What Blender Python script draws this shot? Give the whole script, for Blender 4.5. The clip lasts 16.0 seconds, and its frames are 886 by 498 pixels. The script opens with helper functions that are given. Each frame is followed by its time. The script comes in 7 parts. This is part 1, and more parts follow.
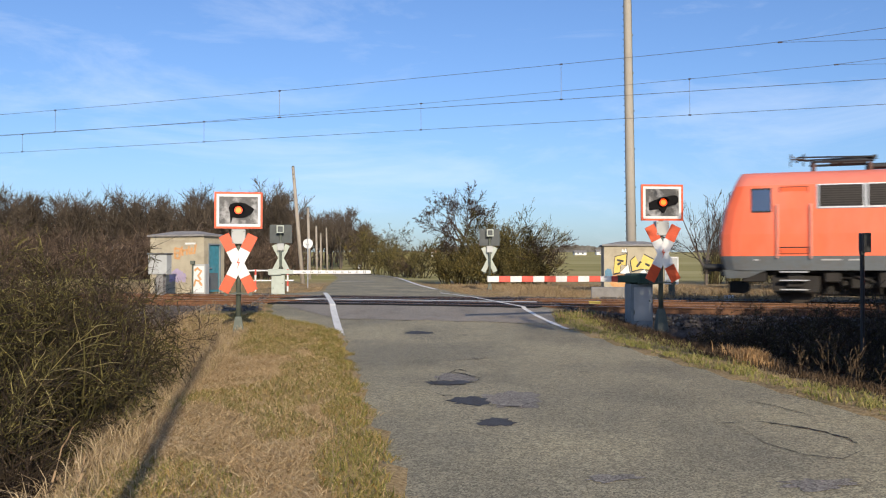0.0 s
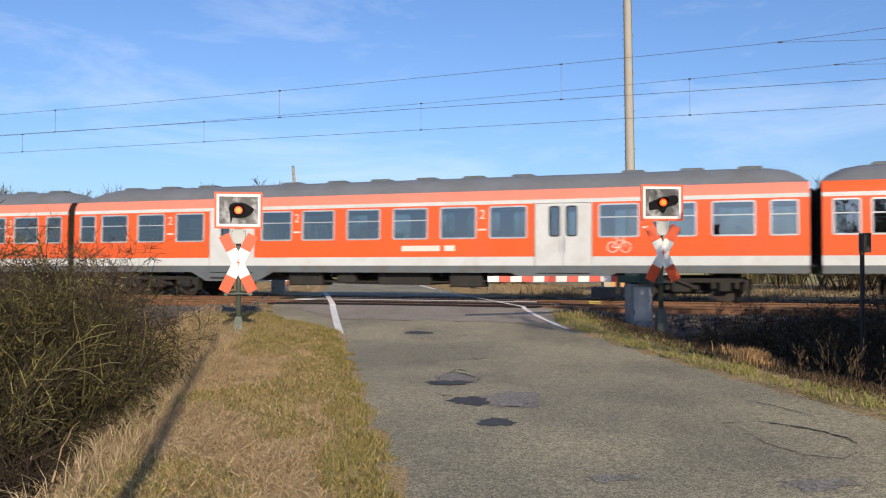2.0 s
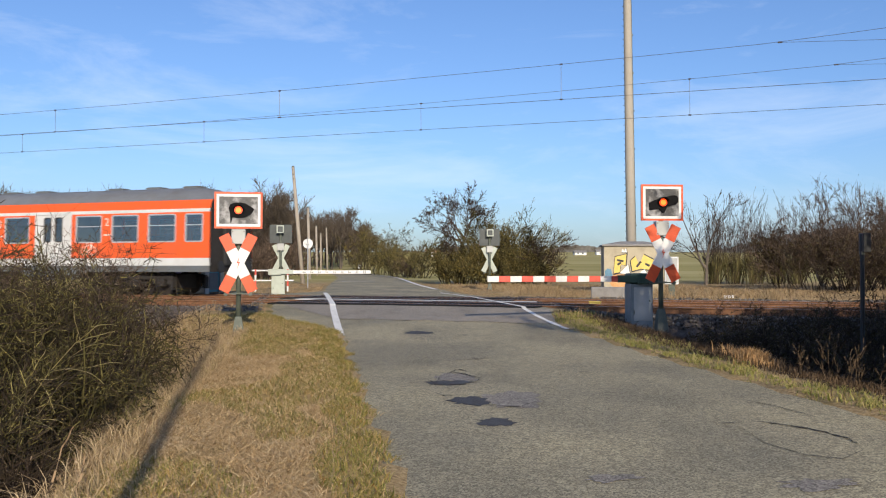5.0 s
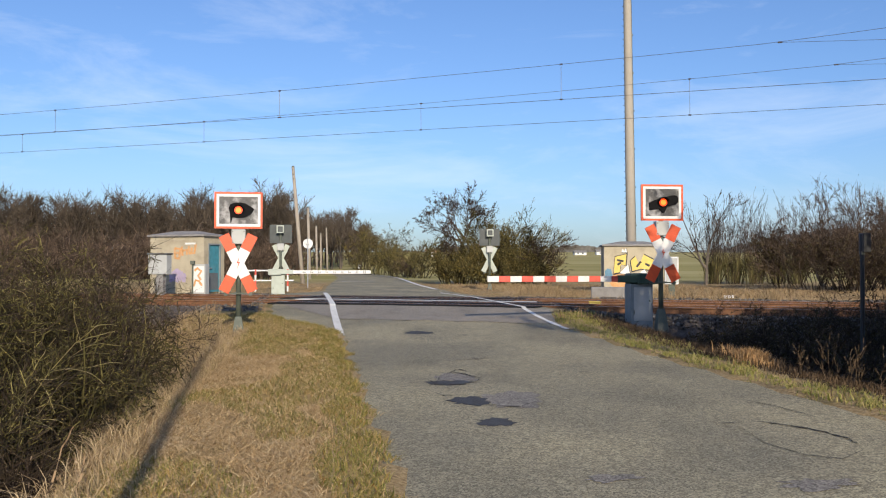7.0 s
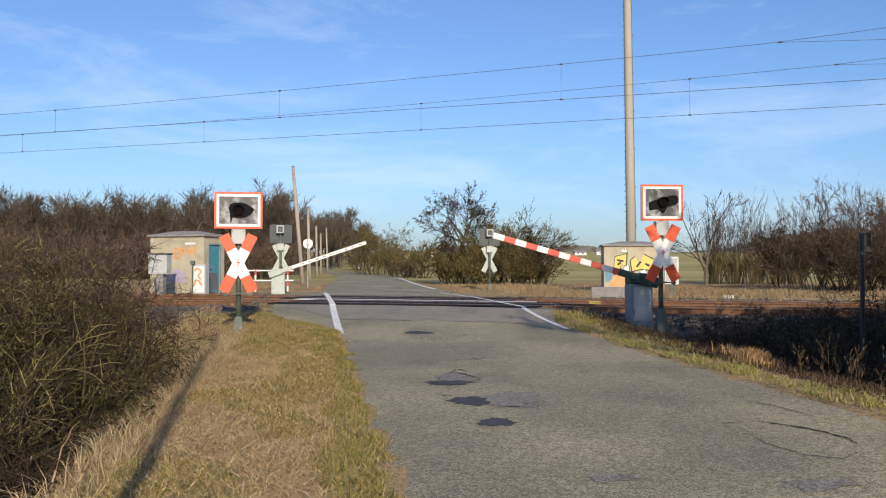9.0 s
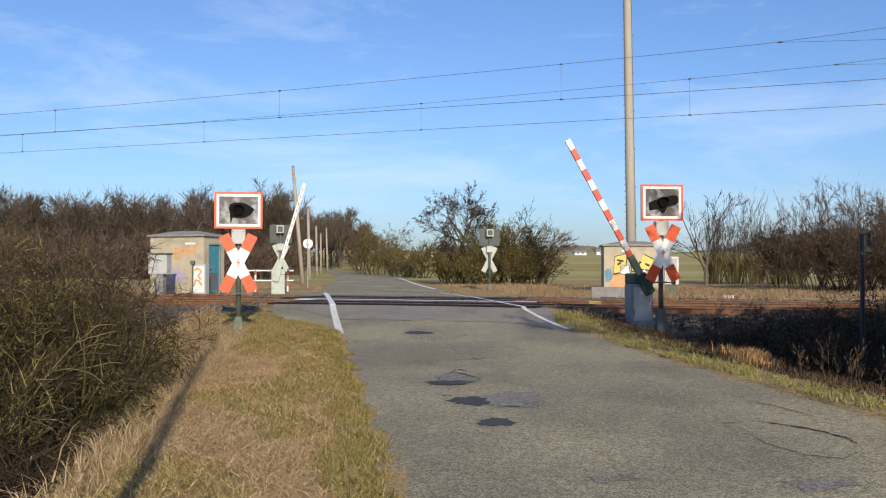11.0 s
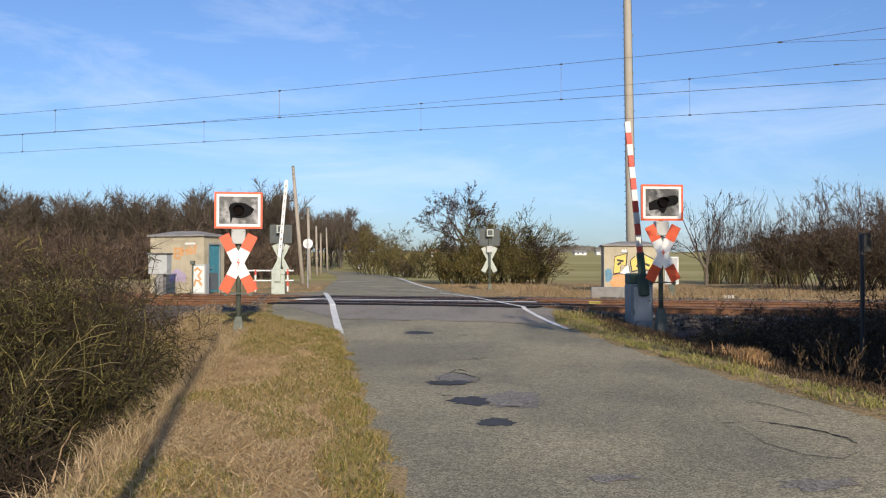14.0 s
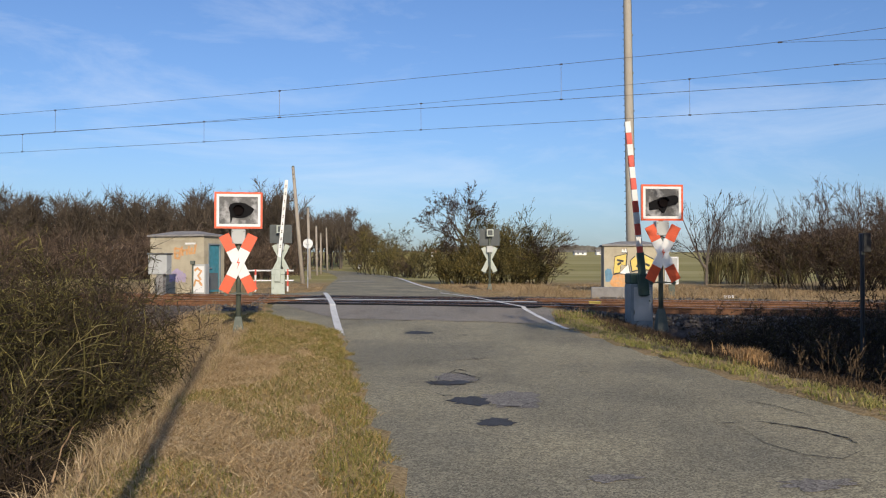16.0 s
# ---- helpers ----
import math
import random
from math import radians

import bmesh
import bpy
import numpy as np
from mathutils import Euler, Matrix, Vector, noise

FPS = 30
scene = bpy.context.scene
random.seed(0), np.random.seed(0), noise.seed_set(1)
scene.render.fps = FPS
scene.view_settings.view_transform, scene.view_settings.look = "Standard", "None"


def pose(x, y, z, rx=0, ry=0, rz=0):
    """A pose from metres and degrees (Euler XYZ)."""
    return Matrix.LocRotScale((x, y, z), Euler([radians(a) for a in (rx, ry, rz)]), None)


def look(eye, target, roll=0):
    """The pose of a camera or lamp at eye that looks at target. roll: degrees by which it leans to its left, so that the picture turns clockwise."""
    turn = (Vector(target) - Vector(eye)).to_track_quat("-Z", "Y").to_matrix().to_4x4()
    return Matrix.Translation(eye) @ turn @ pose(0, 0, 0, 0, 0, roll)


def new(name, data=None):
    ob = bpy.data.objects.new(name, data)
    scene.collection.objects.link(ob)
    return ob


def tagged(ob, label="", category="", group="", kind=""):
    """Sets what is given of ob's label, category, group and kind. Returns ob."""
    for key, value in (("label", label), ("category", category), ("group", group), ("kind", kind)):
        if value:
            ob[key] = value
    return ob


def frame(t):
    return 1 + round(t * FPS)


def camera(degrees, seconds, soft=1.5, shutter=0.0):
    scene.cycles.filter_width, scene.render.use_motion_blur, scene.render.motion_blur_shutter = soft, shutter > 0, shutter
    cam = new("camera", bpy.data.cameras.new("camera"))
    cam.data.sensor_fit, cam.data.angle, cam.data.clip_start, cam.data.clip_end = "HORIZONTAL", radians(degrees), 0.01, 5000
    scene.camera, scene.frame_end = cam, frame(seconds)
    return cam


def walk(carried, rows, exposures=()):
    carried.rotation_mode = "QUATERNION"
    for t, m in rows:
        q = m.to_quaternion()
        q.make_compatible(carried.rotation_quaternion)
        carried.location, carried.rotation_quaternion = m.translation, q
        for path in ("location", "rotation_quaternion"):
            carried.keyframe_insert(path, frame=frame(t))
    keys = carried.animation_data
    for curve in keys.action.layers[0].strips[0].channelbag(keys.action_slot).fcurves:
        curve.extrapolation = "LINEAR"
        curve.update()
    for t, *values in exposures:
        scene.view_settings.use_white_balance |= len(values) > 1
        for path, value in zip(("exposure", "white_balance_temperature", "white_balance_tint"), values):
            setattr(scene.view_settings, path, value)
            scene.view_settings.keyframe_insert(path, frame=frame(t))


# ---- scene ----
# Metres; the camera stands over the origin and looks along +y; z = 0 is the top of the rails.
EYE = 1.07
TRACK_DEG = -20.234
TC, TS = math.cos(radians(20.234)), math.sin(radians(20.234))
TRACK_Y = 31.352
TRACK_GAP = 4.0
SPEED = 33.068
TRAIN_START = 25.098

cam = camera(51.48, 16.0, soft=1.15, shutter=0.10)
CAM_POSE = pose(0, 0, EYE, 90 + 1.09, 0, 0)

# ---- world, sun ----
SUN_AZ = (0.205, -0.979)
SUN_EL = 23.0
world = bpy.data.worlds.new("sky")
scene.world = world
world.use_nodes = True
wn = world.node_tree
for nd in list(wn.nodes):
    wn.nodes.remove(nd)
w_out = wn.nodes.new("ShaderNodeOutputWorld")
w_bg = wn.nodes.new("ShaderNodeBackground")
w_sky = wn.nodes.new("ShaderNodeTexSky")
w_sky.sky_type = "NISHITA"
w_sky.sun_disc = False
w_sky.sun_elevation = radians(SUN_EL)
w_sky.sun_rotation = math.atan2(SUN_AZ[0], SUN_AZ[1])
w_sky.altitude = 300
w_sky.air_density = 1.0
w_sky.dust_density = 1.3
w_sky.ozone_density = 4.5
# thin high cirrus, drawn out along one direction
w_tc = wn.nodes.new("ShaderNodeTexCoord")
w_map = wn.nodes.new("ShaderNodeMapping")
w_map.inputs["Scale"].default_value = (2.2, 2.2, 9.0)
w_map.inputs["Rotation"].default_value = (0.0, 0.22, 0.0)
w_no = wn.nodes.new("ShaderNodeTexNoise")
w_no.inputs["Scale"].default_value = 1.6
w_no.inputs["Detail"].default_value = 7
w_no.inputs["Roughness"].default_value = 0.62
w_no.inputs["Distortion"].default_value = 0.5
w_rmp = wn.nodes.new("ShaderNodeMapRange")
w_rmp.inputs["From Min"].default_value = 0.5
w_rmp.inputs["From Max"].default_value = 0.80
w_rmp.inputs["To Max"].default_value = 0.40
w_mix = wn.nodes.new("ShaderNodeMixRGB")
w_mix.inputs["Color2"].default_value = (7.2, 7.8, 8.8, 1)
wn.links.new(w_tc.outputs["Generated"], w_map.inputs["Vector"])
wn.links.new(w_map.outputs["Vector"], w_no.inputs["Vector"])
wn.links.new(w_no.outputs["Fac"], w_rmp.inputs["Value"])
wn.links.new(w_rmp.outputs["Result"], w_mix.inputs["Fac"])
w_tint = wn.nodes.new("ShaderNodeMixRGB")
w_tint.blend_type = "MULTIPLY"
w_tint.inputs["Fac"].default_value = 1.0
w_tint.inputs["Color2"].default_value = (0.90, 0.96, 1.12, 1)
wn.links.new(w_sky.outputs["Color"], w_tint.inputs["Color1"])
wn.links.new(w_tint.outputs["Color"], w_mix.inputs["Color1"])
wn.links.new(w_mix.outputs["Color"], w_bg.inputs["Color"])
wn.links.new(w_bg.outputs["Background"], w_out.inputs["Surface"])
w_bg.inputs["Strength"].default_value = 0.133

sun_data = bpy.data.lights.new("sun", "SUN")
sun_data.energy = 5.0
sun_data.angle = radians(0.55)
sun_data.color = (1.0, 0.86, 0.66)
sun = new("sun", sun_data)
ce = math.cos(radians(SUN_EL))
sun.matrix_world = look((SUN_AZ[0] * ce * 60, SUN_AZ[1] * ce * 60, math.sin(radians(SUN_EL)) * 60), (0, 0, 0))
scene.view_settings.exposure = 0.0

# ---- materials ----
def mat(name, col, rough=0.6, metal=0.0, var=0.25, scale=6.0, col2=None, bump=0.0, fine=60.0,
        emit=None, spec=0.5, dirt=None, dirt_amt=0.0, dirt_scale=1.5, per_object=0.0, coat=0.0, stretch=(1, 1, 1)):
    """Principled material with two scales of variation in colour, gloss and relief."""
    m = bpy.data.materials.new(name)
    m.use_nodes = True
    nt = m.node_tree
    b = nt.nodes["Principled BSDF"]
    b.inputs["Roughness"].default_value = rough
    b.inputs["Metallic"].default_value = metal
    b.inputs["Specular IOR Level"].default_value = spec
    b.inputs["Coat Weight"].default_value = coat
    tc = nt.nodes.new("ShaderNodeTexCoord")
    mp = nt.nodes.new("ShaderNodeMapping")
    mp.inputs["Scale"].default_value = stretch
    nt.links.new(tc.outputs["Object"], mp.inputs["Vector"])
    big = nt.nodes.new("ShaderNodeTexNoise")
    big.inputs["Scale"].default_value = scale
    big.inputs["Detail"].default_value = 5
    sm = nt.nodes.new("ShaderNodeTexNoise")
    sm.inputs["Scale"].default_value = fine
    sm.inputs["Detail"].default_value = 4
    for nz in (big, sm):
        nt.links.new(mp.outputs["Vector"], nz.inputs["Vector"])
    add = nt.nodes.new("ShaderNodeMath")
    add.operation = "ADD"
    nt.links.new(big.outputs["Fac"], add.inputs[0])
    nt.links.new(sm.outputs["Fac"], add.inputs[1])
    rg = nt.nodes.new("ShaderNodeMapRange")
    rg.inputs["From Min"].default_value = 0.75
    rg.inputs["From Max"].default_value = 1.25
    nt.links.new(add.outputs[0], rg.inputs["Value"])
    c1 = tuple(c * (1 - var) for c in col)
    c2 = col2 or tuple(min(1, c * (1 + var)) for c in col)
    mx = nt.nodes.new("ShaderNodeMixRGB")
    mx.inputs["Color1"].default_value = (*c1, 1)
    mx.inputs["Color2"].default_value = (*c2, 1)
    nt.links.new(rg.outputs["Result"], mx.inputs["Fac"])
    last = mx
    if dirt:
        dn = nt.nodes.new("ShaderNodeTexNoise")
        dn.inputs["Scale"].default_value = dirt_scale
        dn.inputs["Detail"].default_value = 8
        dn.inputs["Roughness"].default_value = 0.65
        nt.links.new(mp.outputs["Vector"], dn.inputs["Vector"])
        dr = nt.nodes.new("ShaderNodeMapRange")
        dr.inputs["From Min"].default_value = 0.48
        dr.inputs["From Max"].default_value = 0.68
        dr.inputs["To Max"].default_value = dirt_amt
        nt.links.new(dn.outputs["Fac"], dr.inputs["Value"])
        dm = nt.nodes.new("ShaderNodeMixRGB")
        dm.inputs["Color2"].default_value = (*dirt, 1)
        nt.links.new(dr.outputs["Result"], dm.inputs["Fac"])
        nt.links.new(last.outputs["Color"], dm.inputs["Color1"])
        last = dm
    if per_object:
        oi = nt.nodes.new("ShaderNodeObjectInfo")
        pr = nt.nodes.new("ShaderNodeMapRange")
        pr.inputs["To Min"].default_value = 1 - per_object
        pr.inputs["To Max"].default_value = 1 + per_object
        nt.links.new(oi.outputs["Random"], pr.inputs["Value"])
        hs = nt.nodes.new("ShaderNodeHueSaturation")
        nt.links.new(pr.outputs["Result"], hs.inputs["Value"])
        nt.links.new(last.outputs["Color"], hs.inputs["Color"])
        last = hs
    nt.links.new(last.outputs["Color"], b.inputs["Base Color"])
    if bump:
        bp = nt.nodes.new("ShaderNodeBump")
        bp.inputs["Strength"].default_value = bump
        bp.inputs["Distance"].default_value = 0.02
        nt.links.new(add.outputs[0], bp.inputs["Height"])
        nt.links.new(bp.outputs["Normal"], b.inputs["Normal"])
    if emit:
        b.inputs["Emission Color"].default_value = (*emit[0], 1)
        b.inputs["Emission Strength"].default_value = emit[1]
    return m


def island_mat(name, cols, rough=0.85, spec=0.2, translucent=0.0):
    """Each loose piece of the mesh takes its own shade between the colours given."""
    m = bpy.data.materials.new(name)
    m.use_nodes = True
    nt = m.node_tree
    b = nt.nodes["Principled BSDF"]
    b.inputs["Roughness"].default_value = rough
    b.inputs["Specular IOR Level"].default_value = spec
    ge = nt.nodes.new("ShaderNodeNewGeometry")
    rp = nt.nodes.new("ShaderNodeValToRGB")
    e = rp.color_ramp.elements
    e[0].color = (*cols[0], 1)
    e[1].color = (*cols[-1], 1)
    for i, c in enumerate(cols[1:-1]):
        k = e.new((i + 1) / (len(cols) - 1))
        k.color = (*c, 1)
    nt.links.new(ge.outputs["Random Per Island"], rp.inputs["Fac"])
    nt.links.new(rp.outputs["Color"], b.inputs["Base Color"])
    return m


def glass_mat(name, tint, gloss=0.25, rough=0.02):
    m = bpy.data.materials.new(name)
    m.use_nodes = True
    nt = m.node_tree
    for nd in list(nt.nodes):
        nt.nodes.remove(nd)
    o = nt.nodes.new("ShaderNodeOutputMaterial")
    t = nt.nodes.new("ShaderNodeBsdfTransparent")
    t.inputs["Color"].default_value = (*tint, 1)
    g = nt.nodes.new("ShaderNodeBsdfGlossy")
    g.inputs["Roughness"].default_value = rough
    x = nt.nodes.new("ShaderNodeMixShader")
    x.inputs["Fac"].default_value = gloss
    nt.links.new(t.outputs[0], x.inputs[1])
    nt.links.new(g.outputs[0], x.inputs[2])
    nt.links.new(x.outputs[0], o.inputs["Surface"])
    return m


# ---- mesh helpers ----
def box(bm, x0, x1, y0, y1, z0, z1, bevel=0.0):
    vs = [bm.verts.new((x, y, z)) for x in (x0, x1) for y in (y0, y1) for z in (z0, z1)]
    fs = [bm.faces.new([vs[i] for i in f]) for f in
          ((0, 1, 3, 2), (4, 6, 7, 5), (0, 4, 5, 1), (2, 3, 7, 6), (0, 2, 6, 4), (1, 5, 7, 3))]
    if bevel:
        es = {e for f in fs for e in f.edges}
        bmesh.ops.bevel(bm, geom=list(es), offset=bevel, segments=1, affect="EDGES")
    return bm


def tube(bm, p0, p1, r0, r1=None, seg=10, caps=True):
    p0, p1 = Vector(p0), Vector(p1)
    r1 = r0 if r1 is None else r1
    d = (p1 - p0).normalized()
    a = d.orthogonal().normalized()
    b = d.cross(a)
    ring = []
    for p, r in ((p0, r0), (p1, r1)):
        ring.append([bm.verts.new(p + (a * math.cos(2 * math.pi * i / seg) + b * math.sin(2 * math.pi * i / seg)) * r)
                     for i in range(seg)])
    for i in range(seg):
        j = (i + 1) % seg
        bm.faces.new((ring[0][i], ring[0][j], ring[1][j], ring[1][i]))
    if caps:
        bm.faces.new(ring[0][::-1])
        bm.faces.new(ring[1])
    return bm


def plate(bm, pts, normal, thick):
    """A flat plate: outline pts, pushed back by thick against normal."""
    n = Vector(normal).normalized() * thick
    a = [bm.verts.new(Vector(p)) for p in pts]
    b = [bm.verts.new(Vector(p) - n) for p in pts]
    k = len(pts)
    bm.faces.new(a)
    bm.faces.new(b[::-1])
    for i in range(k):
        j = (i + 1) % k
        bm.faces.new((a[i], b[i], b[j], a[j]))
    return bm


def skin(bm, rings, closed=False, cap=False):
    """Faces between rings of equally many points."""
    vr = [[bm.verts.new(p) for p in r] for r in rings]
    k = len(vr[0])
    for a, b in zip(vr, vr[1:]):
        for i in range(k if closed else k - 1):
            j = (i + 1) % k
            bm.faces.new((a[i], a[j], b[j], b[i]))
    if cap:
        bm.faces.new(vr[0][::-1])
        bm.faces.new(vr[-1])
    return bm


def to_mesh(name, bm, material, smooth=False):
    me = bpy.data.meshes.new(name)
    bmesh.ops.recalc_face_normals(bm, faces=bm.faces)
    bm.to_mesh(me)
    bm.free()
    for m in (material if isinstance(material, (list, tuple)) else (material,)):
        me.materials.append(m)
    if smooth:
        for p in me.polygons:
            p.use_smooth = True
    return me


def part(name, bm, material, parent=None, label="", smooth=False, at=None):
    ob = new(name, to_mesh(name, bm, material, smooth))
    if parent is not None:
        ob.parent = parent
    if at is not None:
        ob.matrix_basis = at
    if label:
        tagged(ob, label)
    return ob


def thing(name, m, label, category, group="", kind=""):
    ob = new(name)
    ob.empty_display_size = 0.2
    ob.matrix_basis = m
    return tagged(ob, label, category, group, kind)


def raw_mesh(name, verts, faces, material, smooth=False):
    me = bpy.data.meshes.new(name)
    v = np.asarray(verts, dtype=np.float32)
    f = np.asarray(faces, dtype=np.int32)
    me.vertices.add(len(v))
    me.vertices.foreach_set("co", v.ravel())
    k = f.shape[1]
    me.loops.add(f.size)
    me.loops.foreach_set("vertex_index", f.ravel())
    me.polygons.add(len(f))
    me.polygons.foreach_set("loop_start", np.arange(0, f.size, k, dtype=np.int32))
    me.polygons.foreach_set("loop_total", np.full(len(f), k, dtype=np.int32))
    if smooth:
        me.polygons.foreach_set("use_smooth", np.ones(len(f), dtype=bool))
    me.update(calc_edges=True)
    me.validate()
    me.materials.append(material)
    return me


def lettering(name, text, size, material, parent, m, label=""):
    """Raised lettering in the built-in font, as a mesh."""
    cu = bpy.data.curves.new(name, "FONT")
    cu.body = text
    cu.size = size
    cu.extrude = 0.002
    cu.align_x, cu.align_y = "CENTER", "CENTER"
    tmp = bpy.data.objects.new(name, cu)
    scene.collection.objects.link(tmp)
    me = bpy.data.meshes.new_from_object(tmp.evaluated_get(bpy.context.evaluated_depsgraph_get()))
    bpy.data.objects.remove(tmp)
    me.materials.clear()
    me.materials.append(material)
    ob = new(name, me)
    ob.parent = parent
    ob.matrix_basis = m
    if label:
        tagged(ob, label)
    return ob


# ---- plan ----
def track_pose(s, off=0.0, z=0.0):
    """A pose on the line: s metres along it to the right, off metres towards the camera from the far track."""
    return pose(s * TC - TS * off, TRACK_Y - s * TS - TC * off, z, 0, 0, TRACK_DEG)


def track_off(x, y):
    return -TS * x - TC * (y - TRACK_Y)


def track_s(x, y):
    return TC * x - TS * (y - TRACK_Y)


def lane_line(y):
    """The straight line of the lane through the crossing."""
    return 3.19 - 0.1445 * y


def road_mid(y):
    """The lane's middle: straight over the rails, easing to the right, then bending away to the left."""
    return lane_line(y) + 2.2 * smooth01((y - 36) / 64) - 0.012 * np.clip(y - 125, 0, 60) ** 2


def widen(y):
    """How far the asphalt spreads beyond the lane beside the rails: left, right."""
    y = np.asarray(y, float)
    return (.15 + 1.7 * smooth01((y - 19.6) / 5.5) * (1 - smooth01((y - 37) / 8)), .12 + .75 * smooth01((y - 21) / 4) * (1 - smooth01((y - 80) / 40)))


def road_u(x, y):
    """Distance across from the lane's middle, less the widening."""
    u = (np.asarray(x, float) - road_mid(y)) * .9897
    a, b = widen(y)
    return np.where(u < 0, np.minimum(u + a, 0), np.maximum(u - b, 0))


def smooth01(t):
    t = np.clip(t, 0, 1)
    return t * t * (3 - 2 * t)


def road_z(x, y):
    off = track_off(x, y)
    near = -0.06 - 0.42 * (1 - np.exp(-np.clip(off - 5.8, 0, None) / 4.0))
    far = -0.06 - 0.06 * smooth01((-off - 3.0) / 6.0)
    far = far + 0.16 * smooth01((y - 55) / 50) + 0.02 * np.clip(y - 125, 0, 700)
    return np.where(off > 0, near, far)


def tussock(x, y):
    """Small unevenness of the mown and the rank grass."""
    a = np.sin(3.1 * x + 1.7 * np.sin(1.3 * y)) * np.sin(2.3 * y + 1.1 * np.sin(1.9 * x))
    b = np.sin(6.7 * x + 2.1 * np.sin(2.9 * y) + 1) * np.sin(5.3 * y + 1.5 * np.sin(4.1 * x))
    return .028 * a + .018 * b


def ground_z(x, y):
    """Height of the land: road bank, verges, ditches on both sides, ballast bed, rising fields."""
    x, y = np.asarray(x, float), np.asarray(y, float)
    off = track_off(x, y)
    u = road_u(x, y)
    zr = road_z(x, y)
    nearw = smooth01((off - 5.2) / 2.0)
    left = -0.62 * smooth01((-u - 4.2) / 1.5) + 0.35 * smooth01((-u - 7.5) / 3)
    right = -0.9 * smooth01((u - 3.2) / 2.4) + 0.4 * smooth01((u - 11) / 6)
    z = zr + (left + right) * nearw
    z = z + 0.05 * (np.abs(u) > 2.4) * nearw
    bed = smooth01((6.6 - off) / 1.8) * smooth01((off + 2.6) / 1.5)
    side = smooth01((np.abs(u) - 2.9) / 0.6)
    z = np.where(side * bed > 0, z + side * bed * (-0.30 - z) , z)
    return z + tussock(x, y) * smooth01((np.abs(u) - 2.5) / .5) * (y < 62)


def asphalt_mat(name, base, warm, grain, contrast):
    """Chipped road surface: light and dark stones, worn and dusty areas, long stains along the lane."""
    m = bpy.data.materials.new(name)
    m.use_nodes = True
    nt = m.node_tree
    b = nt.nodes["Principled BSDF"]
    b.inputs["Roughness"].default_value = 0.88
    b.inputs["Specular IOR Level"].default_value = 0.3
    tc = nt.nodes.new("ShaderNodeTexCoord")

    def link(a, c):
        nt.links.new(a, c)

    def noise_fac(scale, lo, hi, detail=6, stretch=None):
        n = nt.nodes.new("ShaderNodeTexNoise")
        n.inputs["Scale"].default_value = scale
        n.inputs["Detail"].default_value = detail
        n.inputs["Roughness"].default_value = 0.6
        if stretch:
            mp = nt.nodes.new("ShaderNodeMapping")
            mp.inputs["Scale"].default_value = stretch
            mp.inputs["Rotation"].default_value = (0, 0, radians(8))
            link(tc.outputs["Object"], mp.inputs["Vector"])
            link(mp.outputs["Vector"], n.inputs["Vector"])
        else:
            link(tc.outputs["Object"], n.inputs["Vector"])
        r = nt.nodes.new("ShaderNodeMapRange")
        r.inputs["From Min"].default_value = lo
        r.inputs["From Max"].default_value = hi
        link(n.outputs["Fac"], r.inputs["Value"])
        return r.outputs["Result"]

    def mix(fac, c1, c2, mode="MIX"):
        x = nt.nodes.new("ShaderNodeMixRGB")
        x.blend_type = mode
        if isinstance(fac, float):
            x.inputs["Fac"].default_value = fac
        else:
            link(fac, x.inputs["Fac"])
        for s, c in (("Color1", c1), ("Color2", c2)):
            if isinstance(c, tuple):
                x.inputs[s].default_value = (*c, 1)
            else:
                link(c, x.inputs[s])
        return x.outputs["Color"]
    col = mix(noise_fac(0.35, .38, .62), base, warm)
    col = mix(noise_fac(0.55, .5, .75, 7, (1.3, .5, 1)), col, tuple(c * .74 for c in base))
    vo = nt.nodes.new("ShaderNodeTexVoronoi")
    vo.inputs["Scale"].default_value = grain
    link(tc.outputs["Object"], vo.inputs["Vector"])
    bw = nt.nodes.new("ShaderNodeRGBToBW")
    link(vo.outputs["Color"], bw.inputs["Color"])
    sp = nt.nodes.new("ShaderNodeMapRange")
    sp.inputs["From Min"].default_value = .2
    sp.inputs["From Max"].default_value = .8
    sp.inputs["To Min"].default_value = 1 - contrast
    sp.inputs["To Max"].default_value = 1 + contrast
    link(bw.outputs["Val"], sp.inputs["Value"])
    sc = nt.nodes.new("ShaderNodeVectorMath")
    sc.operation = "SCALE"
    link(col, sc.inputs[0])
    link(sp.outputs["Result"], sc.inputs["Scale"])
    col2 = mix(noise_fac(14, .5, .75), sc.outputs["Vector"], tuple(c * .6 for c in base))
    # pale chippings laid bare here and there
    chips = noise_fac(120, .62, .80, 2)
    col2 = mix(chips, col2, tuple(min(1, c * 1.5) for c in warm))
    link(col2, b.inputs["Base Color"])
    bp = nt.nodes.new("ShaderNodeBump")
    bp.inputs["Strength"].default_value = 0.55
    bp.inputs["Distance"].default_value = 0.006
    link(vo.outputs["Distance"], bp.inputs["Height"])
    link(bp.outputs["Normal"], b.inputs["Normal"])
    return m


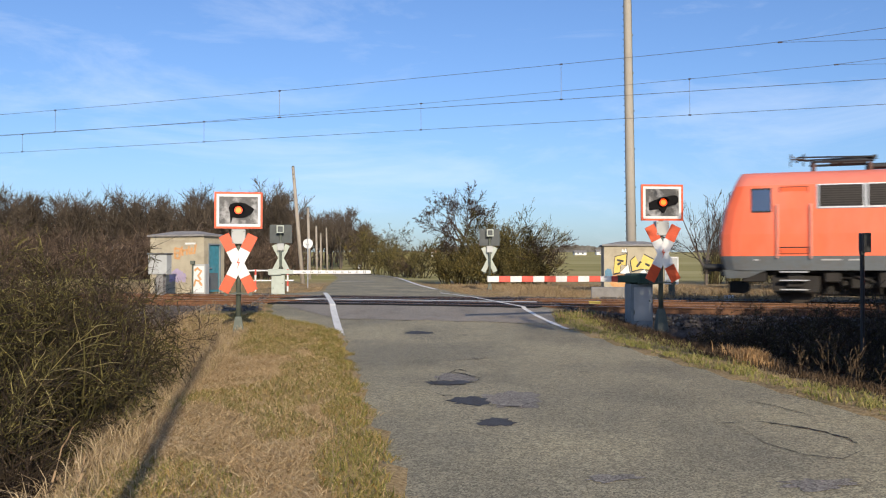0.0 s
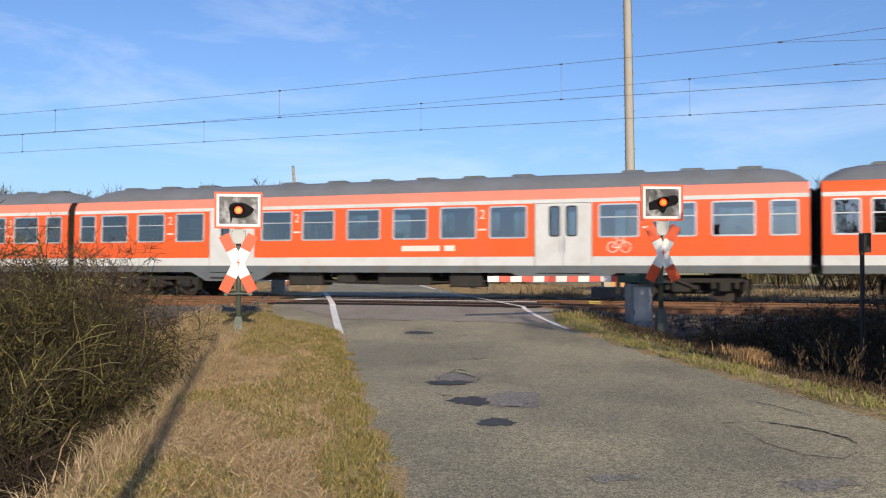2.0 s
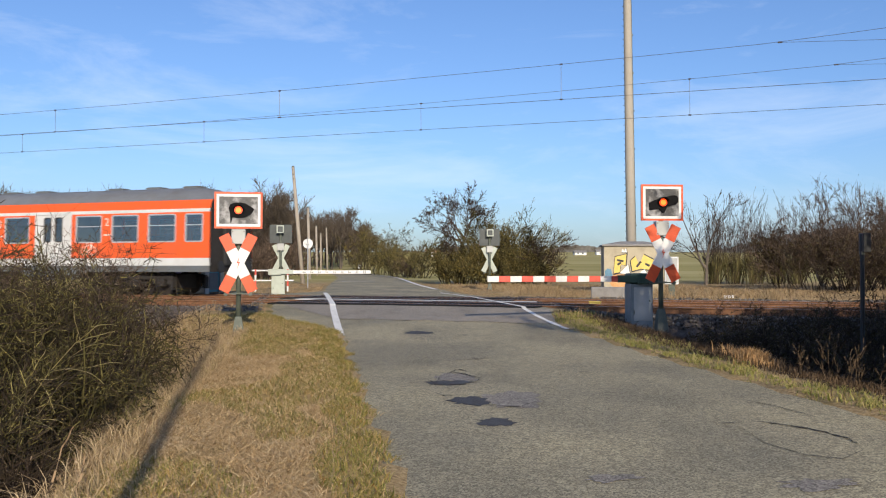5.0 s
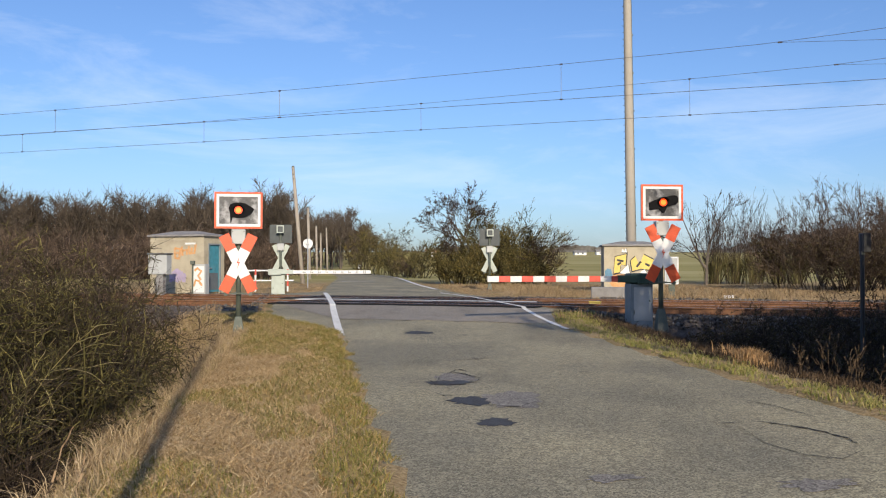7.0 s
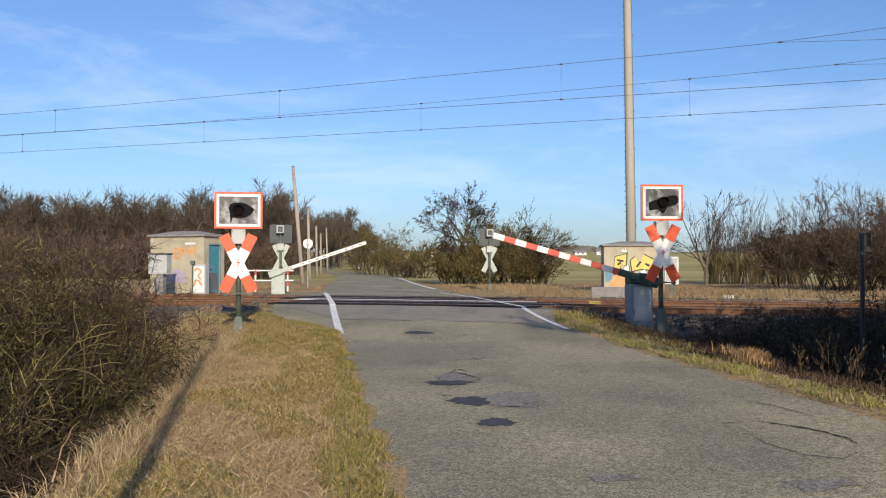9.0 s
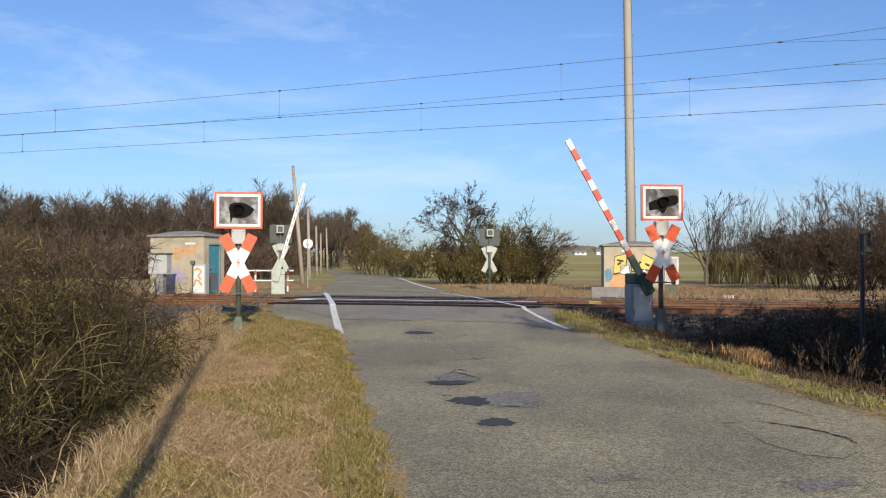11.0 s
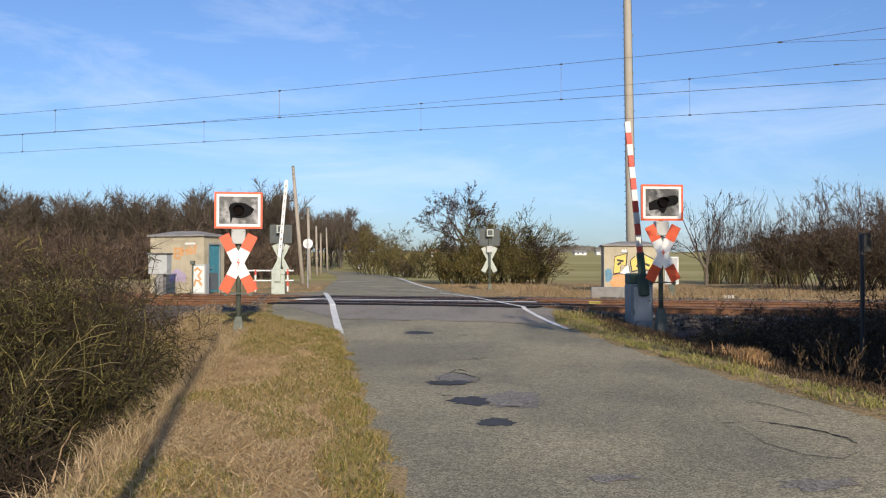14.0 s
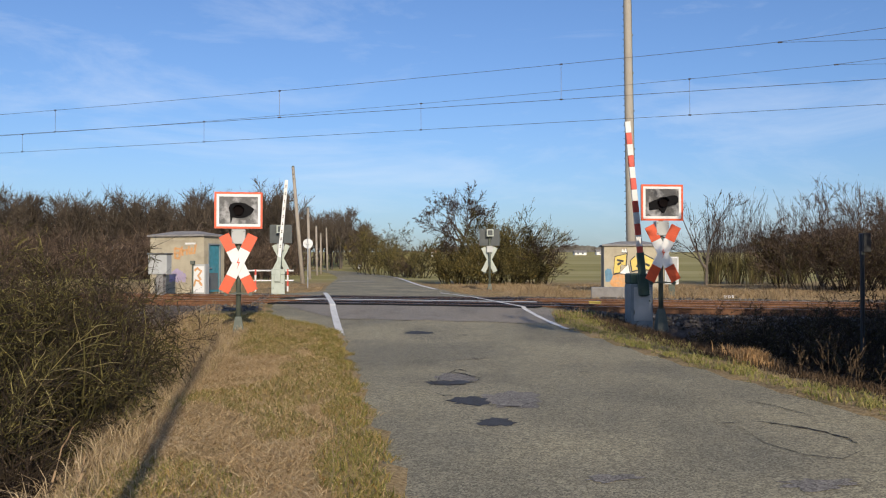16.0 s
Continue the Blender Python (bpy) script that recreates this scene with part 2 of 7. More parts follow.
M_ASPHALT = asphalt_mat("asphalt", (0.228, 0.208, 0.147), (0.345, 0.306, 0.200), 75, .5)
M_ASPHALT_NEW = asphalt_mat("newer_asphalt", (0.25, 0.225, 0.19), (0.29, 0.256, 0.21), 110, .3)
M_WORN = asphalt_mat("worn_repair", (0.20, 0.185, 0.165), (0.25, 0.225, 0.19), 70, .5)
M_PATCH = mat("dark_tar_patch", (0.045, 0.045, 0.048), 0.8, var=0.3, scale=5, fine=90, bump=0.4)
M_CRACK = mat("crack_fill", (0.025, 0.024, 0.022), 0.95, var=0.2)
M_LINE = mat("road_paint", (0.75, 0.74, 0.70), 0.7, var=0.08, scale=3, dirt=(0.4, 0.38, 0.34), dirt_amt=0.6, dirt_scale=4)
M_RUBBER = mat("black_rubber", (0.015, 0.015, 0.015), 0.9, var=0.3, scale=3, fine=50, bump=0.2, spec=0.12)
M_RAIL = mat("rusty_rail", (0.16, 0.075, 0.035), 0.75, var=0.35, scale=4, fine=40, bump=0.2)
M_RAILTOP = mat("polished_steel", (0.5, 0.48, 0.46), 0.3, 1.0, var=0.1)
M_SLEEPER = mat("concrete_sleeper", (0.32, 0.28, 0.24), 0.9, var=0.2, scale=4, bump=0.3, dirt=(0.16, 0.09, 0.05), dirt_amt=0.6)
M_BALLAST = island_mat("ballast_stone", [(0.045, 0.036, 0.03), (0.13, 0.12, 0.108), (0.07, 0.054, 0.043), (0.22, 0.208, 0.195)])
M_BED = mat("dark_gravel", (0.075, 0.06, 0.05), 0.95, var=0.5, scale=9, fine=45, bump=0.8)
M_KERB = mat("concrete_edge", (0.5, 0.5, 0.48), 0.85, var=0.12, scale=4, bump=0.2)


def ground_material():
    m = bpy.data.materials.new("grass_ground")
    m.use_nodes = True
    nt = m.node_tree
    b = nt.nodes["Principled BSDF"]
    b.inputs["Roughness"].default_value = 0.95
    b.inputs["Specular IOR Level"].default_value = 0.1
    tc = nt.nodes.new("ShaderNodeTexCoord")

    def nz(scale, detail=6):
        n = nt.nodes.new("ShaderNodeTexNoise")
        n.inputs["Scale"].default_value = scale
        n.inputs["Detail"].default_value = detail
        nt.links.new(tc.outputs["Object"], n.inputs["Vector"])
        return n

    def mix(fac, a, bb):
        x = nt.nodes.new("ShaderNodeMixRGB")
        nt.links.new(fac, x.inputs["Fac"])
        for sock, v in (("Color1", a), ("Color2", bb)):
            if isinstance(v, tuple):
                x.inputs[sock].default_value = (*v, 1)
            else:
                nt.links.new(v, x.inputs[sock])
        return x.outputs["Color"]

    def ramp(src, lo, hi):
        r = nt.nodes.new("ShaderNodeMapRange")
        r.inputs["From Min"].default_value = lo
        r.inputs["From Max"].default_value = hi
        nt.links.new(src, r.inputs["Value"])
        return r.outputs["Result"]

    straw = mix(ramp(nz(26).outputs["Fac"], 0.35, 0.65), (0.24, 0.165, 0.08), (0.44, 0.33, 0.18))
    green = mix(ramp(nz(14).outputs["Fac"], 0.35, 0.65), (0.085, 0.085, 0.025), (0.17, 0.155, 0.05))
    near = mix(ramp(nz(0.9).outputs["Fac"], 0.55, 0.72), straw, green)
    # far fields: young winter crop with bands and worn strips
    mp = nt.nodes.new("ShaderNodeMapping")
    mp.inputs["Scale"].default_value = (0.012, 0.06, 1)
    nt.links.new(tc.outputs["Object"], mp.inputs["Vector"])
    fn = nt.nodes.new("ShaderNodeTexNoise")
    fn.inputs["Scale"].default_value = 1.0
    fn.inputs["Detail"].default_value = 5
    nt.links.new(mp.outputs["Vector"], fn.inputs["Vector"])
    field = mix(ramp(fn.outputs["Fac"], 0.38, 0.62), (0.29, 0.26, 0.095), (0.40, 0.345, 0.155))
    sep = nt.nodes.new("ShaderNodeSeparateXYZ")
    nt.links.new(tc.outputs["Object"], sep.inputs[0])
    out = mix(ramp(sep.outputs["Y"], 62, 78), near, field)
    nt.links.new(out, b.inputs["Base Color"])
    bp = nt.nodes.new("ShaderNodeBump")
    bp.inputs["Strength"].default_value = 0.6
    bp.inputs["Distance"].default_value = 0.05
    nt.links.new(nz(30).outputs["Fac"], bp.inputs["Height"])
    nt.links.new(bp.outputs["Normal"], b.inputs["Normal"])
    return m


M_GROUND = ground_material()


def grid_steps(pairs):
    out = []
    for a, b, d in pairs:
        out += list(np.arange(a, b, d))
    return np.array(out + [pairs[-1][1]])


def build_ground():
    gx = grid_steps([(-2500, -300, 200), (-300, -60, 20), (-60, -20, 3), (-20, -9, 0.6), (-9, 14, 0.22), (14, 40, 1.2), (40, 100, 5), (100, 400, 30), (400, 2500, 200)])
    gy = grid_steps([(-300, -30, 30), (-30, -4, 2), (-4, 38, 0.22), (38, 60, 0.8), (60, 140, 4), (140, 400, 15), (400, 1000, 60), (1000, 4000, 300)])
    X, Y = np.meshgrid(gx, gy)
    Z = ground_z(X, Y)
    u = road_u(X, Y)
    # the road lies in a shallow cut of the sheet
    Z = np.where(np.abs(u) < 2.2, Z - 0.06, Z)
    ny, nx = X.shape
    idx = np.arange(ny * nx).reshape(ny, nx)
    f = np.stack([idx[:-1, :-1], idx[:-1, 1:], idx[1:, 1:], idx[1:, :-1]], -1).reshape(-1, 4)
    ob = new("ground", raw_mesh("ground", np.stack([X, Y, Z], -1).reshape(-1, 3), f, M_GROUND, True))
    return tagged(ob, "dry straw-coloured winter grass land with green fields beyond", "ground", kind="structure")


def ribbon(name, stations, edges, z_up, material, jitter=0.0, seed=1):
    """A strip between two edges (left, right as functions of y) that follows the road surface."""
    r = random.Random(seed)
    n = 14
    verts, faces = [], []
    for y in stations:
        a = edges[0](y) + r.uniform(-jitter, jitter)
        b = edges[1](y) + r.uniform(-jitter, jitter)
        for i in range(n):
            x = a + (b - a) * i / (n - 1)
            cam_z = 0.02 * (1 - (2 * i / (n - 1) - 1) ** 2) if n > 2 else 0
            verts.append((x, y, float(road_z(x, y)) + z_up + cam_z))
    for k in range(len(stations) - 1):
        for i in range(n - 1):
            o = k * n + i
            faces.append((o, o + 1, o + n + 1, o + n))
    return new(name, raw_mesh(name, verts, faces, material, True))


def build_road():
    ys = list(np.arange(-30, 60, 0.16)) + list(np.arange(60, 165, 3))
    road = ribbon("road", ys, (lambda y: road_mid(y) - 2.45 - float(widen(y)[0]), lambda y: road_mid(y) + 2.42 + float(widen(y)[1])), 0.012, M_ASPHALT, 0.07)
    tagged(road, "worn grey asphalt country road with patches and cracks", "road", kind="structure")


def road_top(x, y):
    u = float(road_u(x, y)) / 2.43
    return float(road_z(x, y)) + 0.012 + 0.02 * max(0, 1 - u * u)


def line_z(x, y):
    return max(road_top(x, y) + 0.009, 0.006 if -2 < track_off(x, y) < 5.9 else -9)


def flat_patch(name, cx, cy, rx, ry, material, seed, up=0.004, rough=0.36, label="", parent=None):
    r = random.Random(seed)
    k = 40
    ph = [r.uniform(0, 6.28) for _ in range(5)]
    bm = bmesh.new()
    ring = []
    c = bm.verts.new((cx, cy, road_top(cx, cy) + up))
    mid = []
    for i in range(k):
        a = 2 * math.pi * i / k
        q = 1 + rough * (0.35 * math.sin(2 * a + ph[0]) + 0.3 * math.sin(3 * a + ph[1]) + 0.3 * math.sin(7 * a + ph[2]) + 0.2 * math.sin(13 * a + ph[3]) + r.uniform(-.25, .25))
        x, y = cx + rx * q * math.cos(a), cy + ry * q * math.sin(a)
        ring.append(bm.verts.new((x, y, road_top(x, y) + up)))
        xm, ym = (x + cx) / 2, (y + cy) / 2
        mid.append(bm.verts.new((xm, ym, road_top(xm, ym) + up)))
    for i in range(k):
        j = (i + 1) % k
        bm.faces.new((mid[i], ring[i], ring[j], mid[j]))
        bm.faces.new((c, mid[i], mid[j]))
    return part(name, bm, material, parent, label)


def crack(pts, w, seed):
    """A ragged open crack along the points."""
    r = random.Random(seed)
    bm = bmesh.new()
    line = []
    for (x0, y0), (x1, y1) in zip(pts, pts[1:]):
        n = max(2, int(math.hypot(x1 - x0, y1 - y0) / 0.06))
        for i in range(n):
            t = i / n
            line.append((x0 + (x1 - x0) * t + r.gauss(0, w * 0.7), y0 + (y1 - y0) * t + r.gauss(0, w * 1.2)))
    prev = None
    for i, (x, y) in enumerate(line):
        a = min(1, i / 3, (len(line) - 1 - i) / 3)
        h = 1.45 * w * a * r.uniform(0.3, 1.2) + 0.003
        z = road_top(x, y) + 0.007
        cur = (bm.verts.new((x - h * .3, y - h, z)), bm.verts.new((x + h * .3, y + h, z)))
        if prev:
            bm.faces.new((prev[0], cur[0], cur[1], prev[1]))
        prev = cur
    return part("crack", bm, M_CRACK, bpy.data.objects["road"])


def build_road_marks():
    road = bpy.data.objects["road"]
    for name, fx, y0, y1, w in (("edge_line", lambda y: 0.66 - 0.1452 * y + 0.0, 19.4, 39.5, 0.17), ("edge_line", lambda y: 5.50 - 0.138 * y, 20.2, 40.5, 0.12)):
        ys = np.arange(y0, y1, 0.15)
        bm = bmesh.new()
        prev = None
        r = random.Random(4)
        for y in ys:
            ww = w * (1 + r.uniform(-.08, .08))
            x = fx(y)
            cur = (bm.verts.new((x - ww / 2, y, line_z(x, y))), bm.verts.new((x + ww / 2, y, line_z(x, y))))
            if prev:
                bm.faces.new((prev[0], prev[1], cur[1], cur[0]))
            prev = cur
        part(name, bm, M_LINE, road, "white painted edge line across the rails")
    # far edge line, worn
    bm = bmesh.new()
    prev = None
    for y in np.arange(47, 118, 1.0):
        x = road_mid(y) + 2.2 + float(widen(y)[1])
        cur = (bm.verts.new((x - .11, y, road_top(x, y) + .012)), bm.verts.new((x + .11, y, road_top(x, y) + .012)))
        if prev:
            bm.faces.new((prev[0], prev[1], cur[1], cur[0]))
        prev = cur
    part("edge_line", bm, M_LINE, road, "worn pale edge line of the far road")
    bm = bmesh.new()
    skin(bm, [[(road_mid(70) + u, 69.3 + .35 * u + d, road_top(road_mid(70) + u, 69.3 + .35 * u + d) + .012) for u in np.linspace(-1.9, .5, 9)] for d in (0, .75)])
    part("pale_seam", bm, M_KERB, road, "pale concrete seam across the far road")
    # newer, smoother grey surfacing next to the rails
    bm = bmesh.new()
    rows = []
    for k in range(30):
        off = 5.75 + k * 0.1
        row = []
        for i in range(13):
            u = -2.5 - 1.5 * max(0, (29 - k) / 29) + (5.0 + 2.1 * max(0, (29 - k) / 29)) * i / 12
            # walk along the row until it meets the road's edges
            y = TRACK_Y - off / TC
            for _ in range(6):
                x = road_mid(y) + u
                y = TRACK_Y - (off + TS * x) / TC
            jag = 0.15 * math.sin(i * 2.1) if k == 29 else 0
            row.append((x, y - jag, road_top(x, y) + 0.005))
        rows.append(row)
    skin(bm, rows)
    part("resurfaced_strip", bm, M_ASPHALT_NEW, road, "smoother grey asphalt strip beside the rails", True)
    flat_patch("tar_patch", 0.52, 8.95, 0.16, 0.25, M_PATCH, 3, parent=road, label="dark tar patch")
    flat_patch("tar_patch", 0.30, 10.35, 0.24, 0.3, M_PATCH, 5, parent=road, label="dark tar patch")
    flat_patch("tar_patch", 0.08, 11.9, 0.26, 0.26, M_PATCH, 8, parent=road, label="dark tar patch")
    flat_patch("tar_patch", -0.53, 19.6, 0.28, 0.35, M_PATCH, 9, parent=road, label="dark tar patch")
    flat_patch("worn_patch", 0.78, 10.45, 0.38, 0.55, M_WORN, 6, 0.003, parent=road, label="worn grey repair patch")
    flat_patch("worn_patch", 0.16, 12.45, 0.27, 0.45, M_WORN, 11, 0.003, parent=road, label="worn grey repair patch")
    for pts, w, s in (
            (((-.1, 11.6), (-.06, 12.4), (.1, 13.1), (.34, 12.7), (.5, 12.3), (.42, 11.9)), .016, 1),
            (((-.2, 12.2), (-.08, 11.75), (.35, 11.7)), .02, 21),
            (((.05, 12.9), (.22, 13.35), (.42, 13.0)), .02, 22),
            (((.45, 10.0), (.8, 9.9), (1.1, 10.3)), .012, 2), (((.2, 10.7), (.0, 10.75), (-.1, 11.0)), .01, 3),
            (((.1, 14.5), (.5, 14.7), (.85, 14.9)), .018, 4), (((-.6, 14.3), (-.2, 14.4)), .010, 5),
            (((1.85, 13.0), (2.15, 12.9)), .025, 6), (((1.7, 13.7), (2.2, 13.6)), .010, 7), (((1.85, 10.9), (2.15, 10.9)), .02, 8),
            (((3.0, 8.95), (3.19, 8.85), (3.45, 8.55), (3.56, 8.08), (3.49, 7.63)), .022, 9), (((2.6, 8.85), (3.0, 8.95)), .008, 10),
            (((3.45, 7.58), (3.14, 7.24), (2.92, 7.36), (2.74, 7.87), (2.79, 8.7)), .006, 11), (((3.4, 10.4), (3.6, 9.9), (3.75, 9.2)), .009, 12),
            (((-.55, 18.3), (-.25, 18.2)), .03, 13), (((.3, 19.0), (.65, 18.9)), .03, 14), (((1.0, 17.3), (1.3, 17.2)), .02, 15),
            (((-.5, 19.0), (-.3, 18.6)), .012, 16)):
        crack(pts, w, s)
    for cx, cy, rx, ry, s in ((2.6, 6.4, .26, .16, 31), (1.2, 6.6, .18, .12, 32)):
        flat_patch("worn_patch", cx, cy, rx, ry, M_WORN, s, parent=road, label="faint grey stain", rough=.6)


def rail_profile():
    return [(-.075, -.172), (-.075, -.16), (-.012, -.135), (-.010, -.05), (-.036, -.037), (-.036, -.006), (-.028, 0), (.028, 0), (.036, -.006), (.036, -.037), (.010, -.05), (.012, -.135), (.075, -.16), (.075, -.172)]


def build_tracks():
    S0, S1 = -120, 60
    for off in (0.0, TRACK_GAP):
        tr = thing("railway_track", track_pose(0, off), "rusty steel railway track on concrete sleepers in ballast", "railway track", "two railway tracks", "structure")
        for g in (-0.7535, 0.7535):
            bm = bmesh.new()
            skin(bm, [[(s, g + p, z) for p, z in rail_profile()] for s in (S0, S1)], True, True)
            part("rail", bm, M_RAIL, tr, "rust-brown steel rail")
            bm = bmesh.new()
            box(bm, S0, S1, g - .027, g + .027, 0.0005, .0025)
            part("rail_head", bm, M_RAILTOP, tr, "polished rail head")
        bm = bmesh.new()
        box(bm, -.13, .13, -1.3, 1.3, -.36, -.19, .02)
        me = to_mesh("sleeper", bm, M_SLEEPER)
        for k in range(-75, 75):
            s = k * 0.6
            mid = track_pose(s, off).translation
            if abs(float(road_u(mid.x, mid.y))) < 2.9:
                continue
            o = new("sleeper", me)
            o.parent = tr
            o.location = (s, 0, 0)
        # clips along the nearest stretch
        bm = bmesh.new()
        for k in range(-40, 40):
            s = k * 0.6
            mid = track_pose(s, off).translation
            if abs(float(road_u(mid.x, mid.y))) < 2.9:
                continue
            for g in (-.7535, .7535):
                for d in (-.1, .1):
                    box(bm, s - .05, s + .05, g + d - .03, g + d + .03, -.19, -.13)
        tagged(part("rail_clips", bm, M_RAIL, tr), kind="stuff")
        # rubber crossing panels inside and outside the rails
        for a, b in ((-1.55, -.80), (-.68, .68), (.80, 1.55)):
            for k in range(10):
                s_mid = track_s(road_mid(TRACK_Y - off), TRACK_Y - off)
                s0 = s_mid - 4.2 + k * 0.82
                bm = bmesh.new()
                box(bm, s0 + .004, s0 + .816, a, b, -.12, -.006, .008)
                part("rubber_panel", bm, M_RUBBER, tr)
    # light concrete strip between the two tracks
    s_mid = track_s(road_mid(29), 29)
    bm = bmesh.new()
    box(bm, s_mid - 4.3, s_mid + 3.9, -.30, .30, -.2, -.008, .01)
    part("concrete_strip", bm, M_KERB, None, "pale concrete strip between crossing panels", at=track_pose(0, 2.0))
    tagged(bpy.data.objects["concrete_strip"], "pale concrete strip between the two tracks", "concrete strip", kind="structure")


def build_ballast():
    r = np.random.RandomState(3)
    n = 60000
    s = r.uniform(-26, 24, n)
    off = r.uniform(-2.9, 7.6, n)
    x = s * TC - TS * off
    y = TRACK_Y - s * TS - TC * off
    u = road_u(x, y)
    keep = (np.abs(u) > 2.6 + r.uniform(0, .5, n)) & (y > 5) & ((u < 0) | (off < 6.6))
    x, y, off = x[keep], y[keep], off[keep]
    z = ballast_z(x, y)
    size = r.uniform(.025, .055, len(x))
    base = np.array([(1, 0, 0), (-1, 0, 0), (0, 1, 0), (0, -1, 0), (0, 0, 1), (0, 0, -1)], float)
    fc = np.array([(0, 2, 4), (2, 1, 4), (1, 3, 4), (3, 0, 4), (2, 0, 5), (1, 2, 5), (3, 1, 5), (0, 3, 5)])
    v = base[None] * size[:, None, None] * r.uniform(.6, 1.3, (len(x), 6, 1)) + r.uniform(-.012, .012, (len(x), 6, 3))
    a = r.uniform(0, 6.28, len(x))
    ca, sa = np.cos(a)[:, None], np.sin(a)[:, None]
    v = np.stack([v[..., 0] * ca - v[..., 1] * sa, v[..., 0] * sa + v[..., 1] * ca, v[..., 2]], -1)
    v += np.stack([x, y, z], -1)[:, None, :]
    f = fc[None] + (np.arange(len(x)) * 6)[:, None, None]
    ob = new("ballast", raw_mesh("ballast", v.reshape(-1, 3), f.reshape(-1, 3), M_BALLAST))
    tagged(ob, "grey-brown crushed stone ballast under the rails", "ballast", kind="stuff")


def build_ballast_bed():
    """The bed under the loose stones, left and right of the road."""
    for s_lo, s_hi in ((-110, None), (None, 55)):
        rows = []
        for k in range(22):
            off = -3.0 + 10.6 * k / 21
            y = TRACK_Y - off / TC
            e = -1 if s_lo else 1
            for _ in range(8):
                a, b = widen(y)
                x = road_mid(y) + e * (2.75 + float(a if e < 0 else b))
                y = TRACK_Y - (off + TS * x) / TC
            edge = track_s(x, y)
            ss = np.linspace(s_lo, edge, 60) if s_lo else np.linspace(edge, s_hi, 60)
            row = []
            for s in ss:
                px, py = s * TC - TS * off, TRACK_Y - s * TS - TC * off
                row.append((px, py, float(ballast_z(px, py)) - .022))
            rows.append(row)
        bm = skin(bmesh.new(), rows)
        ob = part("ballast_bed", bm, M_BED, None, smooth=True)
        tagged(ob, "dark gravel bed of the railway tracks", "ballast bed", kind="structure")


def ballast_z(x, y):
    off = track_off(x, y)
    top = -.215 + 0 * off
    return np.maximum(np.where(off < 6.2, top, top - .55 * (off - 6.2)), ground_z(x, y)) + .01


build_ground()
build_road()
build_tracks()
build_road_marks()
build_ballast()
build_ballast_bed()

# ---- train ----
M_RED = mat("traffic_red_paint", (0.76, 0.105, 0.018), 0.38, var=0.05, scale=0.6, fine=8, coat=0.2, dirt=(0.45, 0.10, 0.05), dirt_amt=0.35, dirt_scale=1.2)
M_FADED = mat("faded_red_paint", (0.80, 0.22, 0.15), 0.5, var=0.05, scale=0.6, fine=8, dirt=(0.6, 0.2, 0.14), dirt_amt=0.3)
M_LOCO = mat("sun_bleached_red_paint", (0.84, 0.15, 0.06), 0.4, var=0.06, scale=0.5, fine=6, coat=0.15, dirt=(0.82, 0.24, 0.15), dirt_amt=0.5, dirt_scale=0.8, stretch=(1, 1, 0.3))
M_TWHITE = mat("light_grey_paint", (0.565, 0.58, 0.58), 0.45, var=0.05, scale=1, fine=12, dirt=(0.42, 0.38, 0.33), dirt_amt=0.4, dirt_scale=1.5)
M_ROOF = mat("grey_roof_paint", (0.155, 0.165, 0.178), 0.6, var=0.1, scale=0.8, fine=12, dirt=(0.12, 0.11, 0.10), dirt_amt=0.5)
M_SOLE = mat("slate_grey_paint", (0.11, 0.125, 0.135), 0.55, var=0.1, scale=1.2, fine=14, dirt=(0.10, 0.08, 0.06), dirt_amt=0.6)
M_GREY = mat("mid_grey_paint", (0.19, 0.21, 0.225), 0.5, var=0.06, scale=1.2)
M_UNDER = mat("brake_dust_steel", (0.020, 0.017, 0.015), 0.8, var=0.4, scale=2, fine=30, bump=0.3)
M_WHEEL = mat("wheel_steel", (0.04, 0.031, 0.025), 0.6, 0.4, var=0.3)
M_YELLOW = mat("first_class_yellow", (0.85, 0.45, 0.02), 0.45, var=0.05)
M_GLASS = glass_mat("coach_glass", (0.42, 0.48, 0.50), 0.30, 0.02)
M_CABGLASS = glass_mat("cab_glass", (0.35, 0.4, 0.42), 0.28, 0.02)
M_FRAME = mat("aluminium_frame", (0.62, 0.63, 0.64), 0.4, 0.6, var=0.06)
M_RUBBERB = mat("rubber_bellows", (0.02, 0.02, 0.02), 0.8, var=0.3)
M_GRILLE = mat("dark_grille", (0.035, 0.03, 0.027), 0.7, var=0.25)
M_SEAT = mat("blue_seat_fabric", (0.03, 0.05, 0.12), 0.9, var=0.3)
M_INSIDE = mat("coach_lining", (0.32, 0.31, 0.28), 0.7, var=0.1)
M_CBOXT = mat("dull_white_marking", (0.42, 0.42, 0.41), 0.6, var=0.1)
M_RAILPAINT = mat("worn_handrail", (0.72, 0.34, 0.26), 0.5, var=0.2)
M_DARK = mat("black_gear", (0.018, 0.019, 0.021), 0.55, var=0.3)
M_INSUL = mat("brown_insulator", (0.10, 0.05, 0.035), 0.35, var=0.2)
M_COPPER = mat("contact_strip", (0.10, 0.09, 0.08), 0.5, 0.5)
M_SIGNW = mat("faded_white_lettering", (0.80, 0.62, 0.55), 0.5, var=0.08)
M_PLATEW = mat("white_plate", (0.72, 0.70, 0.66), 0.5, var=0.06)
M_GRAF_A = mat("graffiti_violet", (0.10, 0.085, 0.36), 0.5, var=0.25, scale=3)
M_GRAF_B = mat("graffiti_white", (0.62, 0.60, 0.66), 0.5, var=0.12, scale=3)
M_GRAF_C = mat("graffiti_umber", (0.075, 0.05, 0.025), 0.6, var=0.4, scale=4)
